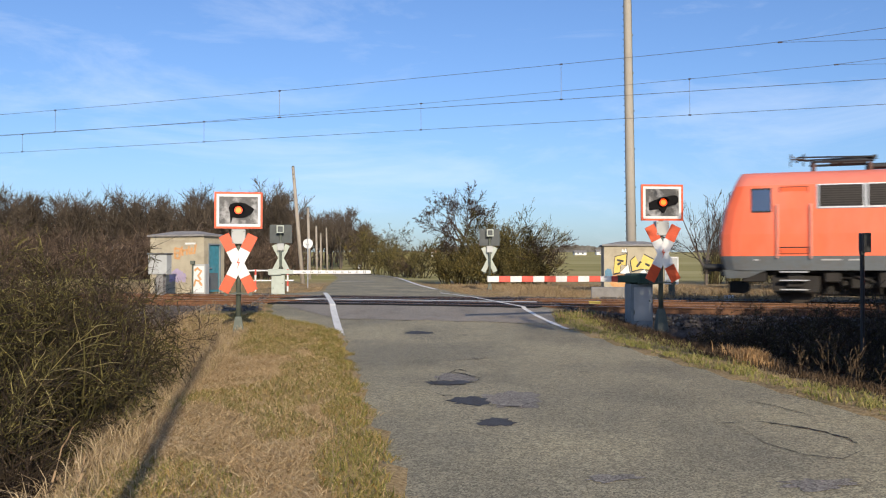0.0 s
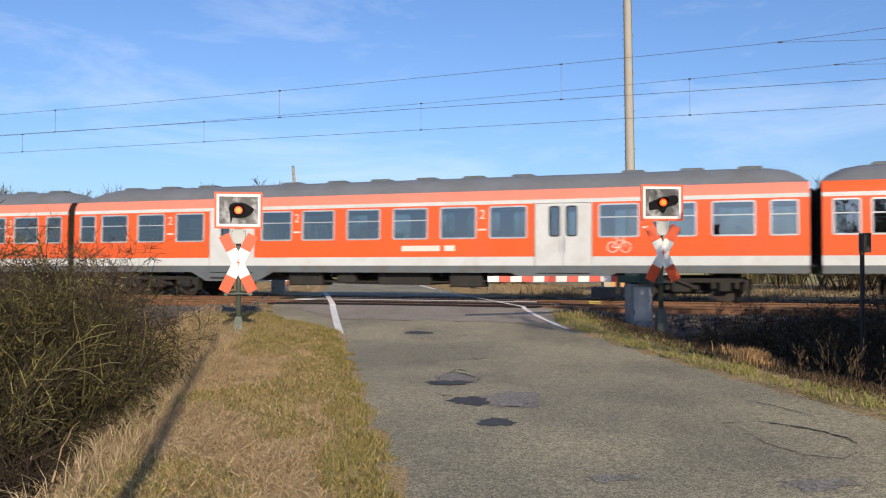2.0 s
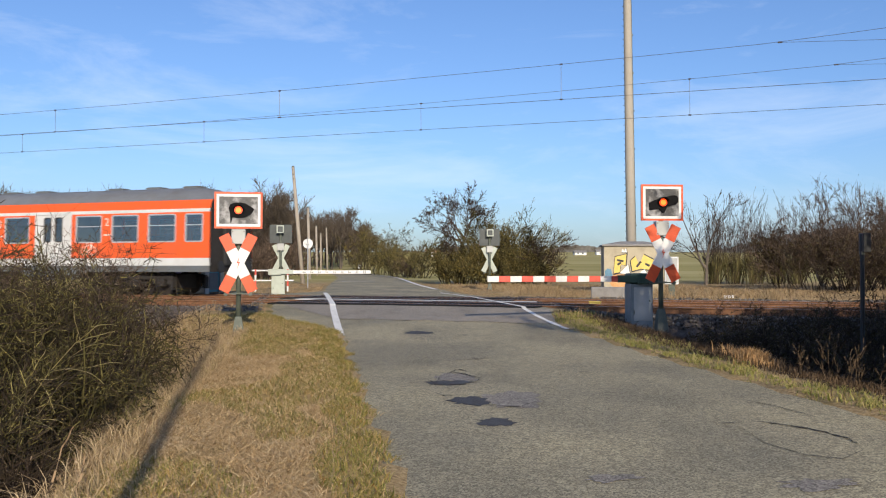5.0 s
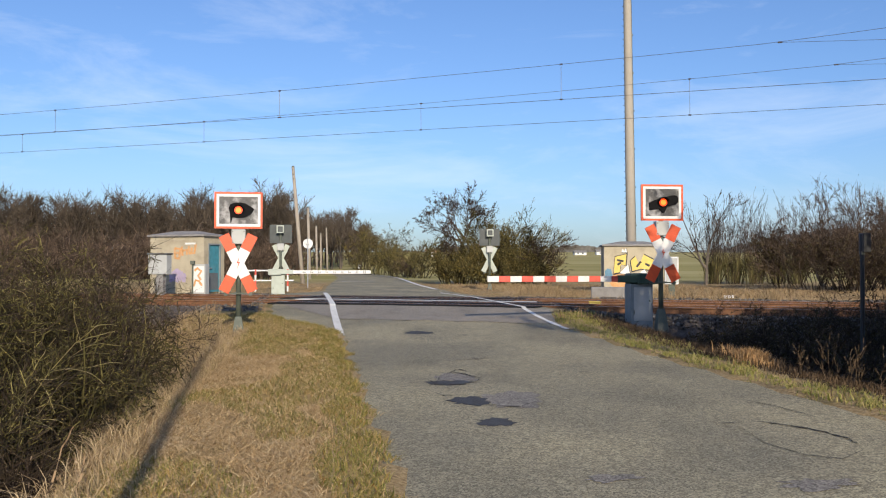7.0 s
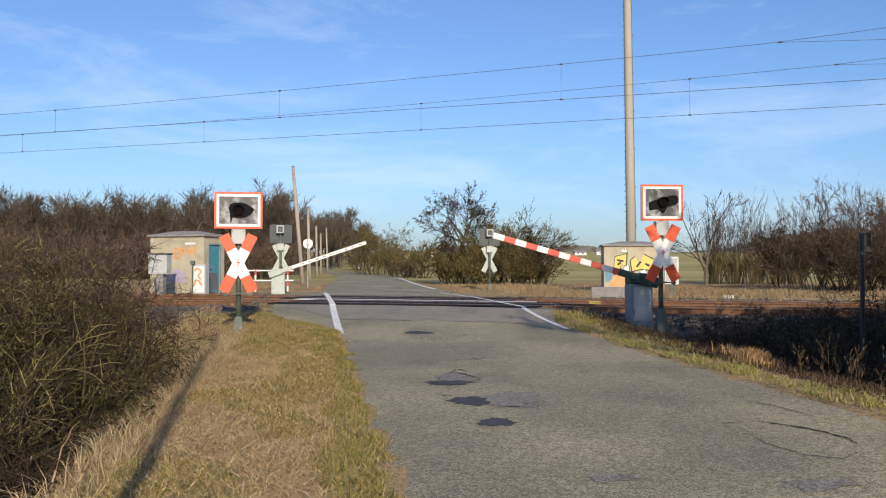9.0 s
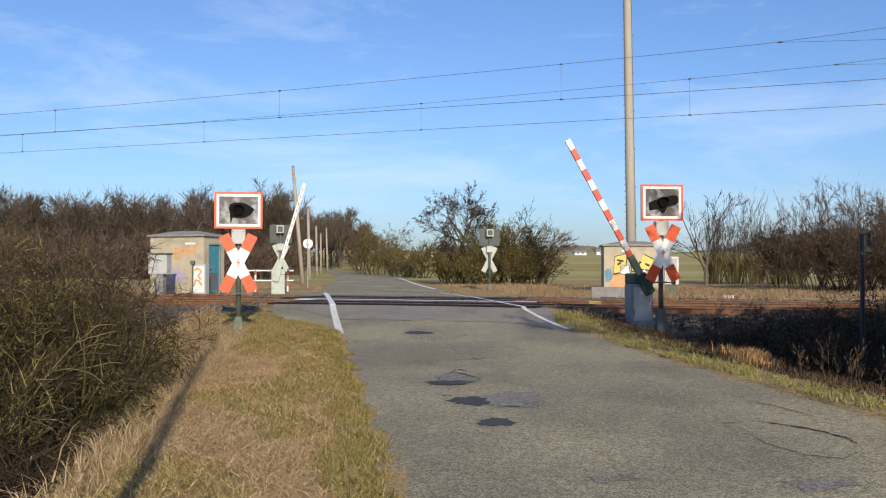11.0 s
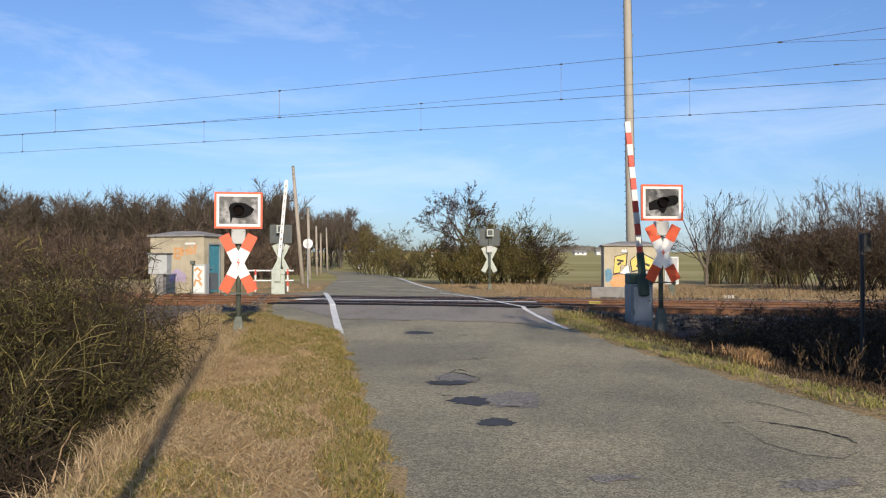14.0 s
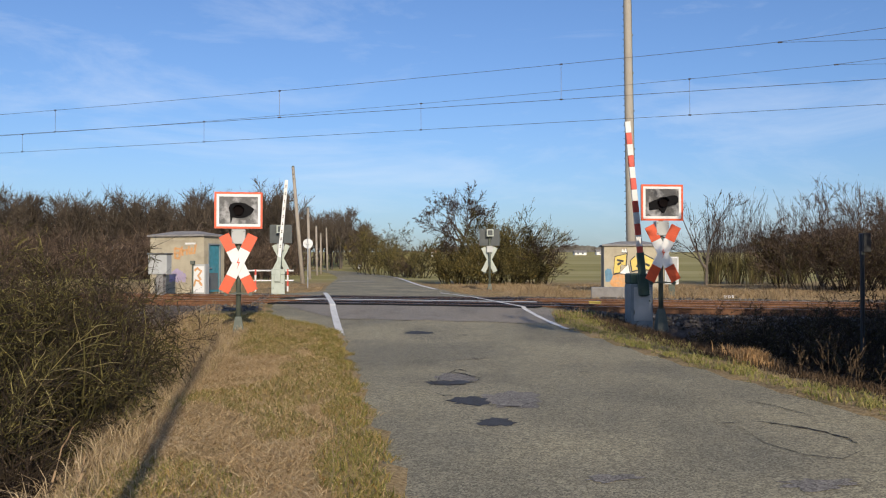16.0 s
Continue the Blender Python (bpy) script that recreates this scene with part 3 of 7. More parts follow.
M_GRAF_D = mat("graffiti_magenta", (0.30, 0.05, 0.06), 0.5, var=0.4, scale=3)
M_GRAF_E = mat("graffiti_ochre", (0.70, 0.42, 0.16), 0.5, var=0.3, scale=3)
M_GRAF_F = mat("graffiti_maroon", (0.10, 0.025, 0.05), 0.5, var=0.4, scale=3)

COACH = 26.4
# half profile of a coach, from the sole bar to the ridge: distance out, height
COACH_SIDE = [(1.405, .87), (1.41, 1.10), (1.41, 1.38), (1.41, 1.98), (1.40, 2.5), (1.385, 2.97), (1.38, 3.05), (1.37, 3.17), (1.30, 3.36), (1.20, 3.50)]
COACH_ROOF = [(1.20, 3.50), (1.02, 3.68), (.78, 3.84), (.5, 3.96), (.25, 4.03), (0, 4.055)]
WINDOWS_2 = [(.45, 1.15), (1.45, 2.63), (3.1, 4.28), (4.8, 5.98), (8.38, 9.56), (10.0, 11.2), (11.7, 12.9), (13.4, 14.6), (15.07, 16.27), (16.75, 17.95), (20.25, 21.43), (21.93, 23.11), (23.58, 24.76), (25.2, 25.93)]
WINDOWS_1 = [(.45, 1.15), (1.5, 2.68), (3.2, 4.4), (4.93, 6.1), (8.6, 9.8), (10.63, 11.83), (12.68, 13.88), (14.7, 15.9), (16.72, 17.9), (20.33, 21.5), (21.98, 23.16), (23.6, 24.78), (25.2, 25.93)]
DOORS = [(6.2, 8.08), (18.2, 20.03)]


def side_y(z):
    for (a, za), (b, zb) in zip(COACH_SIDE, COACH_SIDE[1:]):
        if z <= zb:
            return a + (b - a) * (z - za) / (zb - za)
    return COACH_SIDE[-1][0]


def wall_grid(bm, sgn, x_cuts, z_cuts, solid, inset=0.0):
    """Wall skin in x-z cells, left out where solid() says no, with a return of 4 cm at the openings."""
    for xa, xb in zip(x_cuts, x_cuts[1:]):
        for za, zb in zip(z_cuts, z_cuts[1:]):
            if not solid((xa + xb) / 2, (za + zb) / 2):
                continue
            for d in (0.0, 0.045):
                ps = [(xa, za), (xb, za), (xb, zb), (xa, zb)]
                bm.faces.new([bm.verts.new((x, sgn * (side_y(z) - inset - d), z)) for x, z in ps])
            for (p, q, nx, nz) in (((xa, za), (xa, zb), xa - .01, (za + zb) / 2), ((xb, za), (xb, zb), xb + .01, (za + zb) / 2),
                                   ((xa, za), (xb, za), (xa + xb) / 2, za - .01), ((xa, zb), (xb, zb), (xa + xb) / 2, zb + .01)):
                if not solid(nx, nz):
                    bm.faces.new([bm.verts.new((x, sgn * (side_y(z) - inset - d), z)) for x, z, d in
                                  ((*p, 0), (*q, 0), (*q, .045), (*p, .045))])


def rounded(x0, x1, z0, z1, r, k=4):
    pts = []
    for cx, cz, a0 in ((x1 - r, z0 + r, -90), (x1 - r, z1 - r, 0), (x0 + r, z1 - r, 90), (x0 + r, z0 + r, 180)):
        for i in range(k + 1):
            a = radians(a0 + 90 * i / k)
            pts.append((cx + r * math.cos(a), cz + r * math.sin(a)))
    return pts


def window_ring(bm, sgn, x0, x1, z0, z1, w, proud, r=0.07):
    """A rounded frame that stands proud of the coach side."""
    o = rounded(x0, x1, z0, z1, r)
    i = rounded(x0 + w, x1 - w, z0 + w, z1 - w, max(r - w, .01))
    k = len(o)
    vo = [bm.verts.new((x, sgn * (side_y(z) + proud), z)) for x, z in o]
    vi = [bm.verts.new((x, sgn * (side_y(z) + proud), z)) for x, z in i]
    vb = [bm.verts.new((x, sgn * (side_y(z) - .03), z)) for x, z in o]
    vc = [bm.verts.new((x, sgn * (side_y(z) - .03), z)) for x, z in i]
    for a in range(k):
        b = (a + 1) % k
        bm.faces.new((vo[a], vo[b], vi[b], vi[a]))
        bm.faces.new((vo[a], vb[a], vb[b], vo[b]))
        bm.faces.new((vi[a], vi[b], vc[b], vc[a]))


def pane(bm, sgn, x0, x1, z0, z1, back, r=0.05):
    bm.faces.new([bm.verts.new((x, sgn * (side_y(z) - back), z)) for x, z in rounded(x0, x1, z0, z1, r)])


def bogie(parent, cx, wheelbase, radius, half=0.75):
    for dx in (-wheelbase / 2, wheelbase / 2):
        bm = bmesh.new()
        for sg in (-1, 1):
            tube(bm, (cx + dx, sg * (half - .065), radius), (cx + dx, sg * (half + .065), radius), radius, seg=24)
            tube(bm, (cx + dx, sg * (half - .09), radius), (cx + dx, sg * (half - .055), radius), radius + .028, seg=24)
            tube(bm, (cx + dx, sg * (half + .065), radius), (cx + dx, sg * (half + .16), radius), .13, seg=12)
        tube(bm, (cx + dx, -half, radius), (cx + dx, half, radius), .08, seg=10)
        part("wheelset", bm, M_WHEEL, parent, "dull steel wheelset")
    bm = bmesh.new()
    for sg in (-1, 1):
        y0, y1 = sorted((sg * .93, sg * 1.10))
        box(bm, cx - wheelbase / 2 - .55, cx + wheelbase / 2 + .55, y0, y1, radius + .10, radius + .26, .02)
        for dx in (-wheelbase / 2, wheelbase / 2):
            box(bm, cx + dx - .17, cx + dx + .17, y0 - .04, y1 + .04, radius - .15, radius + .15, .03)
            for e in (-.33, .33):
                tube(bm, (cx + dx + e, sg * 1.02, radius - .06), (cx + dx + e, sg * 1.02, radius + .30), .085, seg=10)
        box(bm, cx - .28, cx + .28, y0, y1, radius - .18, radius + .12, .03)
        tube(bm, (cx - .45, sg * 1.14, radius + .3), (cx + .45, sg * 1.14, radius - .05), .045, seg=8)
        for dx in (-wheelbase / 2 - .62, wheelbase / 2 + .62):
            box(bm, cx + dx - .06, cx + dx + .06, y0 - .2, y1 - .1, radius - .25, radius + .2)
    box(bm, cx - .5, cx + .5, -.95, .95, radius - .12, radius + .3, .03)
    box(bm, cx - wheelbase / 2 - .3, cx + wheelbase / 2 + .3, -.6, .6, radius - .1, radius + .25)
    part("bogie_frame", bm, M_UNDER, parent, "black dusty bogie frame with coil springs")


def build_coach(index, kind, faded, graffiti):
    first = kind == "first"
    wins = WINDOWS_1 if first else WINDOWS_2
    band = M_FADED if faded else M_RED
    label = "red and light-grey passenger coach with grey roof" + (", yellow first-class stripe" if first else "") + (", painted over with graffiti" if graffiti else "")
    co = thing("passenger_coach", track_pose(0), label, "railway coach", "coaches of the train")
    TRAIN.append((co, TRAIN_START + COACH * index))
    e0, e1 = 0.16, COACH - 0.16
    for sgn in (-1, 1):
        def in_win(x, z):
            return any(a < x < b for a, b in wins) and 1.98 < z < 2.97

        def in_door(x):
            return any(a < x < b for a, b in DOORS)
        xs = sorted({e0, e1, *[v for w in wins for v in w], *[v for d in DOORS for v in d]})
        for ra, rb in ((e0, DOORS[0][0]), (DOORS[0][1], DOORS[1][0]), (DOORS[1][1], e1)):
            cut = [v for v in xs if ra <= v <= rb]
            bm = bmesh.new()
            wall_grid(bm, sgn, cut, [1.38, 1.98, 2.5, 2.97, 3.05], lambda x, z: ra < x < rb and 1.38 < z < 3.05 and not in_win(x, z))
            part("side_wall", bm, M_RED, co, "traffic-red side wall")
            bm = bmesh.new()
            wall_grid(bm, sgn, cut, [1.10, 1.38], lambda x, z: ra < x < rb and 1.10 < z < 1.38)
            part("white_band", bm, M_TWHITE, co)
        for nm, z0, z1, m in (("sole_bar", .87, 1.10, M_SOLE), ("white_line", 3.05, 3.17, M_TWHITE)):
            bm = bmesh.new()
            wall_grid(bm, sgn, xs, [z0, z1], lambda x, z: e0 < x < e1 and z0 < z < z1)
            part(nm, bm, m, co)
        if first and sgn < 0:
            bm = bmesh.new()
            box(bm, 8.2, 18.1, -1.395, -1.378, 3.05, 3.14)
            part("yellow_stripe", bm, M_YELLOW, co, "yellow first-class stripe")
        bm = bmesh.new()
        zs = [p for p in COACH_SIDE if p[1] >= 3.17]
        skin(bm, [[(x, sgn * y, z) for y, z in zs] for x in (e0, 8, 16, e1)])
        part("cantrail", bm, band, co, "faded pink-red cantrail band" if faded else "red cantrail band", True)
        # door leaves, each with a narrow window
        for a, b in DOORS:
            for la, lb in ((a + .02, (a + b) / 2 - .01), ((a + b) / 2 + .01, b - .02)):
                wa, wb = ((lb - .42, lb - .1) if lb < (a + b) / 2 else (la + .1, la + .42))
                bm = bmesh.new()
                wall_grid(bm, sgn, [la, wa, wb, lb], [.92, 1.38, 2.02, 2.94, 3.05],
                          lambda x, z: la < x < lb and .92 < z < 3.05 and not (wa < x < wb and 2.02 < z < 2.94), inset=.03)
                leaf = part("door_leaf", bm, M_TWHITE, co, "light-grey folding door leaf")
                bm = bmesh.new()
                window_ring(bm, sgn, wa - .02, wb + .02, 2.0, 2.96, .035, -.018, .09)
                part("seal", bm, M_RUBBERB, leaf, "black rubber window seal")
                bm = bmesh.new()
                pane(bm, sgn, wa, wb, 2.02, 2.94, .05)
                part("door_pane", bm, M_GLASS, leaf)
                bm = bmesh.new()
                hx = lb - .06 if lb < (a + b) / 2 else la + .06
                tube(bm, (hx, sgn * 1.41, 1.5), (hx, sgn * 1.41, 2.0), .014, seg=6)
                part("grab_rail", bm, M_FRAME, leaf)
            bm = bmesh.new()
            plate(bm, [(a - .75, sgn * 1.40, .875), (a - .1, sgn * 1.40, .55), (b + .1, sgn * 1.40, .55), (b + .75, sgn * 1.40, .875)], (0, sgn, 0), .05)
            part("step_skirt", bm, M_SOLE, co, "slate-grey skirt round the door steps")
            bm = bmesh.new()
            box(bm, a + .1, b - .1, *sorted((sgn * 1.2, sgn * 1.45)), .66, .70)
            box(bm, a + .05, b - .05, *sorted((sgn * 1.1, sgn * 1.4)), .84, .90)
            part("step_well", bm, M_UNDER, co, "dark door steps")
        for wa, wb in wins:
            win = None
            bm = bmesh.new()
            window_ring(bm, sgn, wa - .025, wb + .025, 1.955, 2.995, .05, .012, .08)
            win = part("window", bm, M_FRAME, co, "aluminium-framed coach window")
            bm = bmesh.new()
            pane(bm, sgn, wa, wb, 1.98, 2.97, .02)
            part("pane", bm, M_GLASS, win)
            if (wa * 7.3 + index * 3) % 3 < 2.0:
                bm = bmesh.new()
                zt = 2.56
                box(bm, wa, wb, *sorted((sgn * (side_y(zt) - .018), sgn * (side_y(zt) + .008))), zt, zt + .035)
                part("window_bar", bm, M_FRAME, win)
    # roof, drooping at both ends
    bm = bmesh.new()
    rings = []
    for x, k in ((e0, .80), (e0 + .25, .885), (e0 + .6, .955), (e0 + 1.1, .99), (e0 + 1.7, 1.0), (9, 1), (17, 1), (e1 - 1.7, 1.0), (e1 - 1.1, .99), (e1 - .6, .955), (e1 - .25, .885), (e1, .80)):
        half = [(y, 3.5 + (z - 3.5) * (1 - (1 - k) * 4.2 if k < 1 else 1)) for y, z in COACH_ROOF]
        rings.append([(x, -y, z) for y, z in half] + [(x, y, z) for y, z in half[-2::-1]])
    skin(bm, rings)
    part("roof", bm, M_ROOF, co, "dusty grey roof", True)
    for k, x in enumerate((1.9, 3.6, 5.3, 8.9, 10.7, 12.4, 14.1, 15.8, 17.5, 21.1, 22.9, 24.6)):
        bm = bmesh.new()
        skin(bm, [[(x - w, -.24 * w / .36, z), (x + w, -.24 * w / .36, z), (x + w, .24 * w / .36, z), (x - w, .24 * w / .36, z)] for w, z in ((.36, 4.02), (.36, 4.075), (.30, 4.11))], True, True)
        part("roof_vent", bm, M_SOLE, co, "low dark roof vent")
    # ends, floor, bellows, buffers
    for x, d in ((e0, -1), (e1, 1)):
        bm = bmesh.new()
        ring = [(x, -y, z) for y, z in COACH_SIDE] + [(x, y, z) for y, z in COACH_SIDE[::-1]]
        bm.faces.new([bm.verts.new(p) for p in ring])
        bm.faces.new([bm.verts.new((p[0] - d * .04, p[1], p[2])) for p in ring[::-1]])
        part("end_wall", bm, M_UNDER, co, "dark coach end")
        bm = bmesh.new()
        reach = .42 if index == 0 and d < 0 else .15
        box(bm, *sorted((x, x + d * reach)), -.62, .62, 1.1, 3.35, .04)
        part("bellows", bm, M_RUBBERB, co, "black rubber gangway bellows")
        for sg in (-1, 1):
            bm = bmesh.new()
            tube(bm, (x - d * .3, sg * .875, 1.06), (x + d * .12, sg * .875, 1.06), .08, seg=12)
            tube(bm, (x + d * .10, sg * .875, 1.06), (x + d * .14, sg * .875, 1.06), .22, seg=16)
            part("buffer", bm, M_DARK, co)
    bm = bmesh.new()
    box(bm, e0 + .05, e1 - .05, -1.34, 1.34, 1.02, 1.12)
    part("floor", bm, M_INSIDE, co)
    for z, nm in ((3.12, "ceiling"),):
        bm = bmesh.new()
        box(bm, e0 + .05, e1 - .05, -1.28, 1.28, z, z + .03)
        part("ceiling_panel", bm, M_INSIDE, co)
    bm = bmesh.new()
    for k in range(13):
        x = .9 + k * 1.95
        if any(a - .5 < x < b + .5 for a, b in DOORS):
            continue
        for sg in (-1, 1):
            box(bm, x - .09, x + .09, *sorted((sg * .42, sg * 1.28)), 1.12, 2.28, .03)
            box(bm, x - .5, x + .5, *sorted((sg * .42, sg * 1.28)), 1.4, 1.55, .03)
    part("seats", bm, M_SEAT, co, "rows of dark blue seats")
    for a, b in DOORS:
        for x in (a - .1, b + .1):
            bm = bmesh.new()
            box(bm, x - .02, x + .02, -1.3, 1.3, 1.12, 3.12)
            part("partition", bm, M_INSIDE, co)
    for cx in (3.75, COACH - 3.75):
        bogie(co, cx, 2.5, .475)
        part("brake_gear", box(bmesh.new(), cx - 1.65, cx + 1.65, -.62, .62, .24, .80, .05), M_UNDER, co, "black brake gear between the wheels")
    for a, b, y0, y1, z0, z1 in ((9.3, 10.6, -1.15, -.3, .42, .9), (11.2, 11.9, -1.2, -.5, .5, .9), (12.7, 14.6, -1.1, 1.1, .46, .9), (15.3, 16.4, -1.2, -.4, .4, .88),
                                 (10.7, 12.6, .4, 1.1, .45, .9), (6.0, 8.3, -1.1, 1.1, .66, .9), (18.0, 20.3, -1.1, 1.1, .66, .9), (16.6, 17.6, -1.1, -.2, .6, .9)):
        part("equipment_box", box(bmesh.new(), a, b, y0, y1, z0, z1, .03), M_UNDER, co, "black equipment box under the floor")
    part("brake_shaft", tube(bmesh.new(), (8.5, 0, .74), (17.9, 0, .74), .06, seg=8), M_UNDER, co)
    for x in (9.0, 11.0, 13.0, 15.0, 17.3):
        part("cross_member", tube(bmesh.new(), (x, -1.2, .8), (x, 1.2, .8), .05, seg=8), M_UNDER, co)
    for sg in (-1, 1):
        bm = bmesh.new()
        tube(bm, (8.6, sg * .9, .82), (10.2, sg * .9, .55), .04, seg=6)
        tube(bm, (10.2, sg * .9, .55), (16.2, sg * .9, .55), .04, seg=6)
        tube(bm, (16.2, sg * .9, .55), (17.8, sg * .9, .82), .04, seg=6)
        part("truss_rod", bm, M_UNDER, co)
    # lettering on the visible side
    front = pose(0, 0, 0, 90, 0, 0)
    nums = [("1", (10.2,)), ("1", (16.3,)), ("2", (4.68,)), ("2", (23.4,))] if first else [("2", (4.55,)), ("2", (9.78,)), ("2", (16.5,)), ("2", (21.7,))]
    for ch, (x,) in nums:
        lettering("class_number", ch, .42, M_SIGNW, co, Matrix.Translation((x, -1.405, 2.72)) @ front, "faded white class number")
        bm = bmesh.new()
        box(bm, x - .14, x + .14, -1.416, -1.409, 2.22, 2.28)
        part("notice", bm, M_SIGNW, co)
    lx = 13.7
    for x0, x1 in ((lx, lx + 1.35), (lx + 1.5, lx + 1.86)):
        part("lettering_bar", box(bmesh.new(), x0, x1, -1.418, -1.411, 1.57, 1.75), M_SIGNW, co, "faded white lettering as a plain bar")
    if not first and not graffiti:
        bm = bmesh.new()
        for cx in (20.65, 21.05):
            rr = .16
            for a in range(12):
                t0, t1 = 2 * math.pi * a / 12, 2 * math.pi * (a + 1) / 12
                tube(bm, (cx + rr * math.cos(t0), -1.414, 1.66 + rr * math.sin(t0)), (cx + rr * math.cos(t1), -1.414, 1.66 + rr * math.sin(t1)), .018, seg=4)
        for p, q in (((20.65, 1.66), (20.8, 1.88)), ((20.8, 1.88), (21.0, 1.86)), ((21.05, 1.66), (20.98, 1.95)), ((20.65, 1.66), (20.85, 1.64)), ((20.85, 1.64), (21.0, 1.86)), ((20.7, 1.93), (20.85, 1.93)), ((20.93, 1.96), (21.03, 1.96))):
            tube(bm, (p[0], -1.414, p[1]), (q[0], -1.414, q[1]), .018, seg=4)
        part("bicycle_sign", bm, M_SIGNW, co, "white bicycle pictogram")
    if graffiti:
        paint_graffiti(co)
    return co


def spray_line(name, parent, pts, w, y, material):
    """A sprayed stroke: a flat ribbon of paint along the points."""
    bm = bmesh.new()
    rows = []
    for k, (x, z) in enumerate(pts):
        a, b = pts[max(0, k - 1)], pts[min(len(pts) - 1, k + 1)]
        d = Vector((b[0] - a[0], b[1] - a[1])).normalized() * w
        rows.append([(x - d.y, y, z + d.x), (x + d.y, y, z - d.x)])
    skin(bm, rows)
    return part(name, bm, material, parent)


def blot(bm, pts, y=-1.416):
    bm.faces.new([bm.verts.new((x, y, z)) for x, z in pts])


def paint_graffiti(co):
    r = random.Random(12)
    # tag near the rear end: dark ground, violet letters with white outline
    bm = bmesh.new()
    blot(bm, [(20.6, 1.0), (21.4, 1.35), (21.6, 1.7), (22.4, 1.85), (24.4, 1.8), (25.6, 1.6), (26.1, 1.3), (26.1, .95), (23, .92)], -1.4135)
    part("graffiti_ground", bm, M_GRAF_C, co, "umber sprayed ground")
    bm = bmesh.new()
    bv = bmesh.new()
    shapes = [[(21.5, 1.0), (22.5, 1.0), (22.5, 1.2), (22.05, 1.25), (22.55, 1.75), (22.5, 1.95), (21.6, 1.95), (21.55, 1.72), (22.0, 1.68), (21.5, 1.2)],
              [(22.65, 1.0), (22.95, 1.0), (23.1, 1.25), (23.3, 1.25), (23.4, 1.0), (23.75, 1.0), (23.45, 1.9), (23.0, 1.95)],
              [(23.9, 1.0), (24.2, 1.0), (24.25, 1.3), (24.6, 1.0), (25.0, 1.02), (24.55, 1.45), (24.95, 1.85), (24.6, 1.95), (24.25, 1.6), (24.2, 1.98), (23.85, 1.95)],
              [(25.15, 1.2), (25.35, 1.15), (25.5, 1.4), (25.3, 1.6), (25.1, 1.5)]]
    for sh in shapes:
        cx = sum(p[0] for p in sh) / len(sh)
        cz = sum(p[1] for p in sh) / len(sh)
        big = [(cx + (x - cx) * 1.16, cz + (z - cz) * 1.16 + .02) for x, z in sh]
        blot(bm, big, -1.416)
        blot(bv, [(cx + (x - cx) * .84 + r.uniform(-.02, .02), cz + (z - cz) * .84) for x, z in sh], -1.419)
    part("graffiti_outline", bm, M_GRAF_B, co, "white sprayed outlines")
    part("graffiti_fill", bv, M_GRAF_A, co, "violet sprayed shapes")
    # multicoloured piece in the middle of the coach: maroon shapes with ochre outlines
    bm = bmesh.new()
    top = [(8.0 + .35 * k, 1.86 + .09 * math.sin(k * 1.9) + r.uniform(-.04, .04)) for k in range(17)]
    blot(bm, [(7.95, 1.05), (10, 1.0), (12, 1.03), (13.8, 1.1)] + top[::-1], -1.4145)
    part("graffiti_ground", bm, M_GRAF_D, co, "crimson sprayed ground")
    for k in range(9):
        cx, cz, w = 8.4 + .62 * k, 1.35 + .25 * (k % 2), r.uniform(.16, .3)
        bm = bmesh.new()
        blot(bm, [(cx + w * (1 + .3 * math.sin(5 * a + k)) * math.cos(a), cz + .8 * w * (1 + .3 * math.cos(3 * a + k)) * math.sin(a)) for a in np.linspace(0, 6.28, 14, endpoint=False)], -1.4165 - .0004 * (k % 2))
        part("graffiti_blot", bm, M_GRAF_F if k % 3 else M_GRAF_A, co)
    swirls = []
    for k in range(6):
        cx = 8.55 + .92 * k
        swirls.append([(cx + .40 * (1 - .09 * j) * math.cos(.75 * j + k), 1.46 + .36 * (1 - .09 * j) * math.sin(.75 * j + k)) for j in range(8)])
    for line in swirls + [top[1:16:2], [(8.05, 1.14), (9.6, 1.10), (11.4, 1.16), (13.6, 1.18)]]:
        spray_line("graffiti_stroke", co, line, .055, -1.419, M_GRAF_E)


TRAIN, ARMS, LENSES = [], [], []


def loco_half(z):
    for (a, za), (b, zb) in zip(LOCO_SIDE, LOCO_SIDE[1:]):
        if z <= zb:
            return a + (b - a) * (z - za) / (zb - za)
    return LOCO_SIDE[-1][0]


LOCO_SIDE = [(1.50, .96), (1.52, 1.37), (1.52, 2.0), (1.49, 2.72), (1.42, 3.40), (1.30, 3.56), (1.05, 3.72), (.6, 3.84), (0, 3.88)]


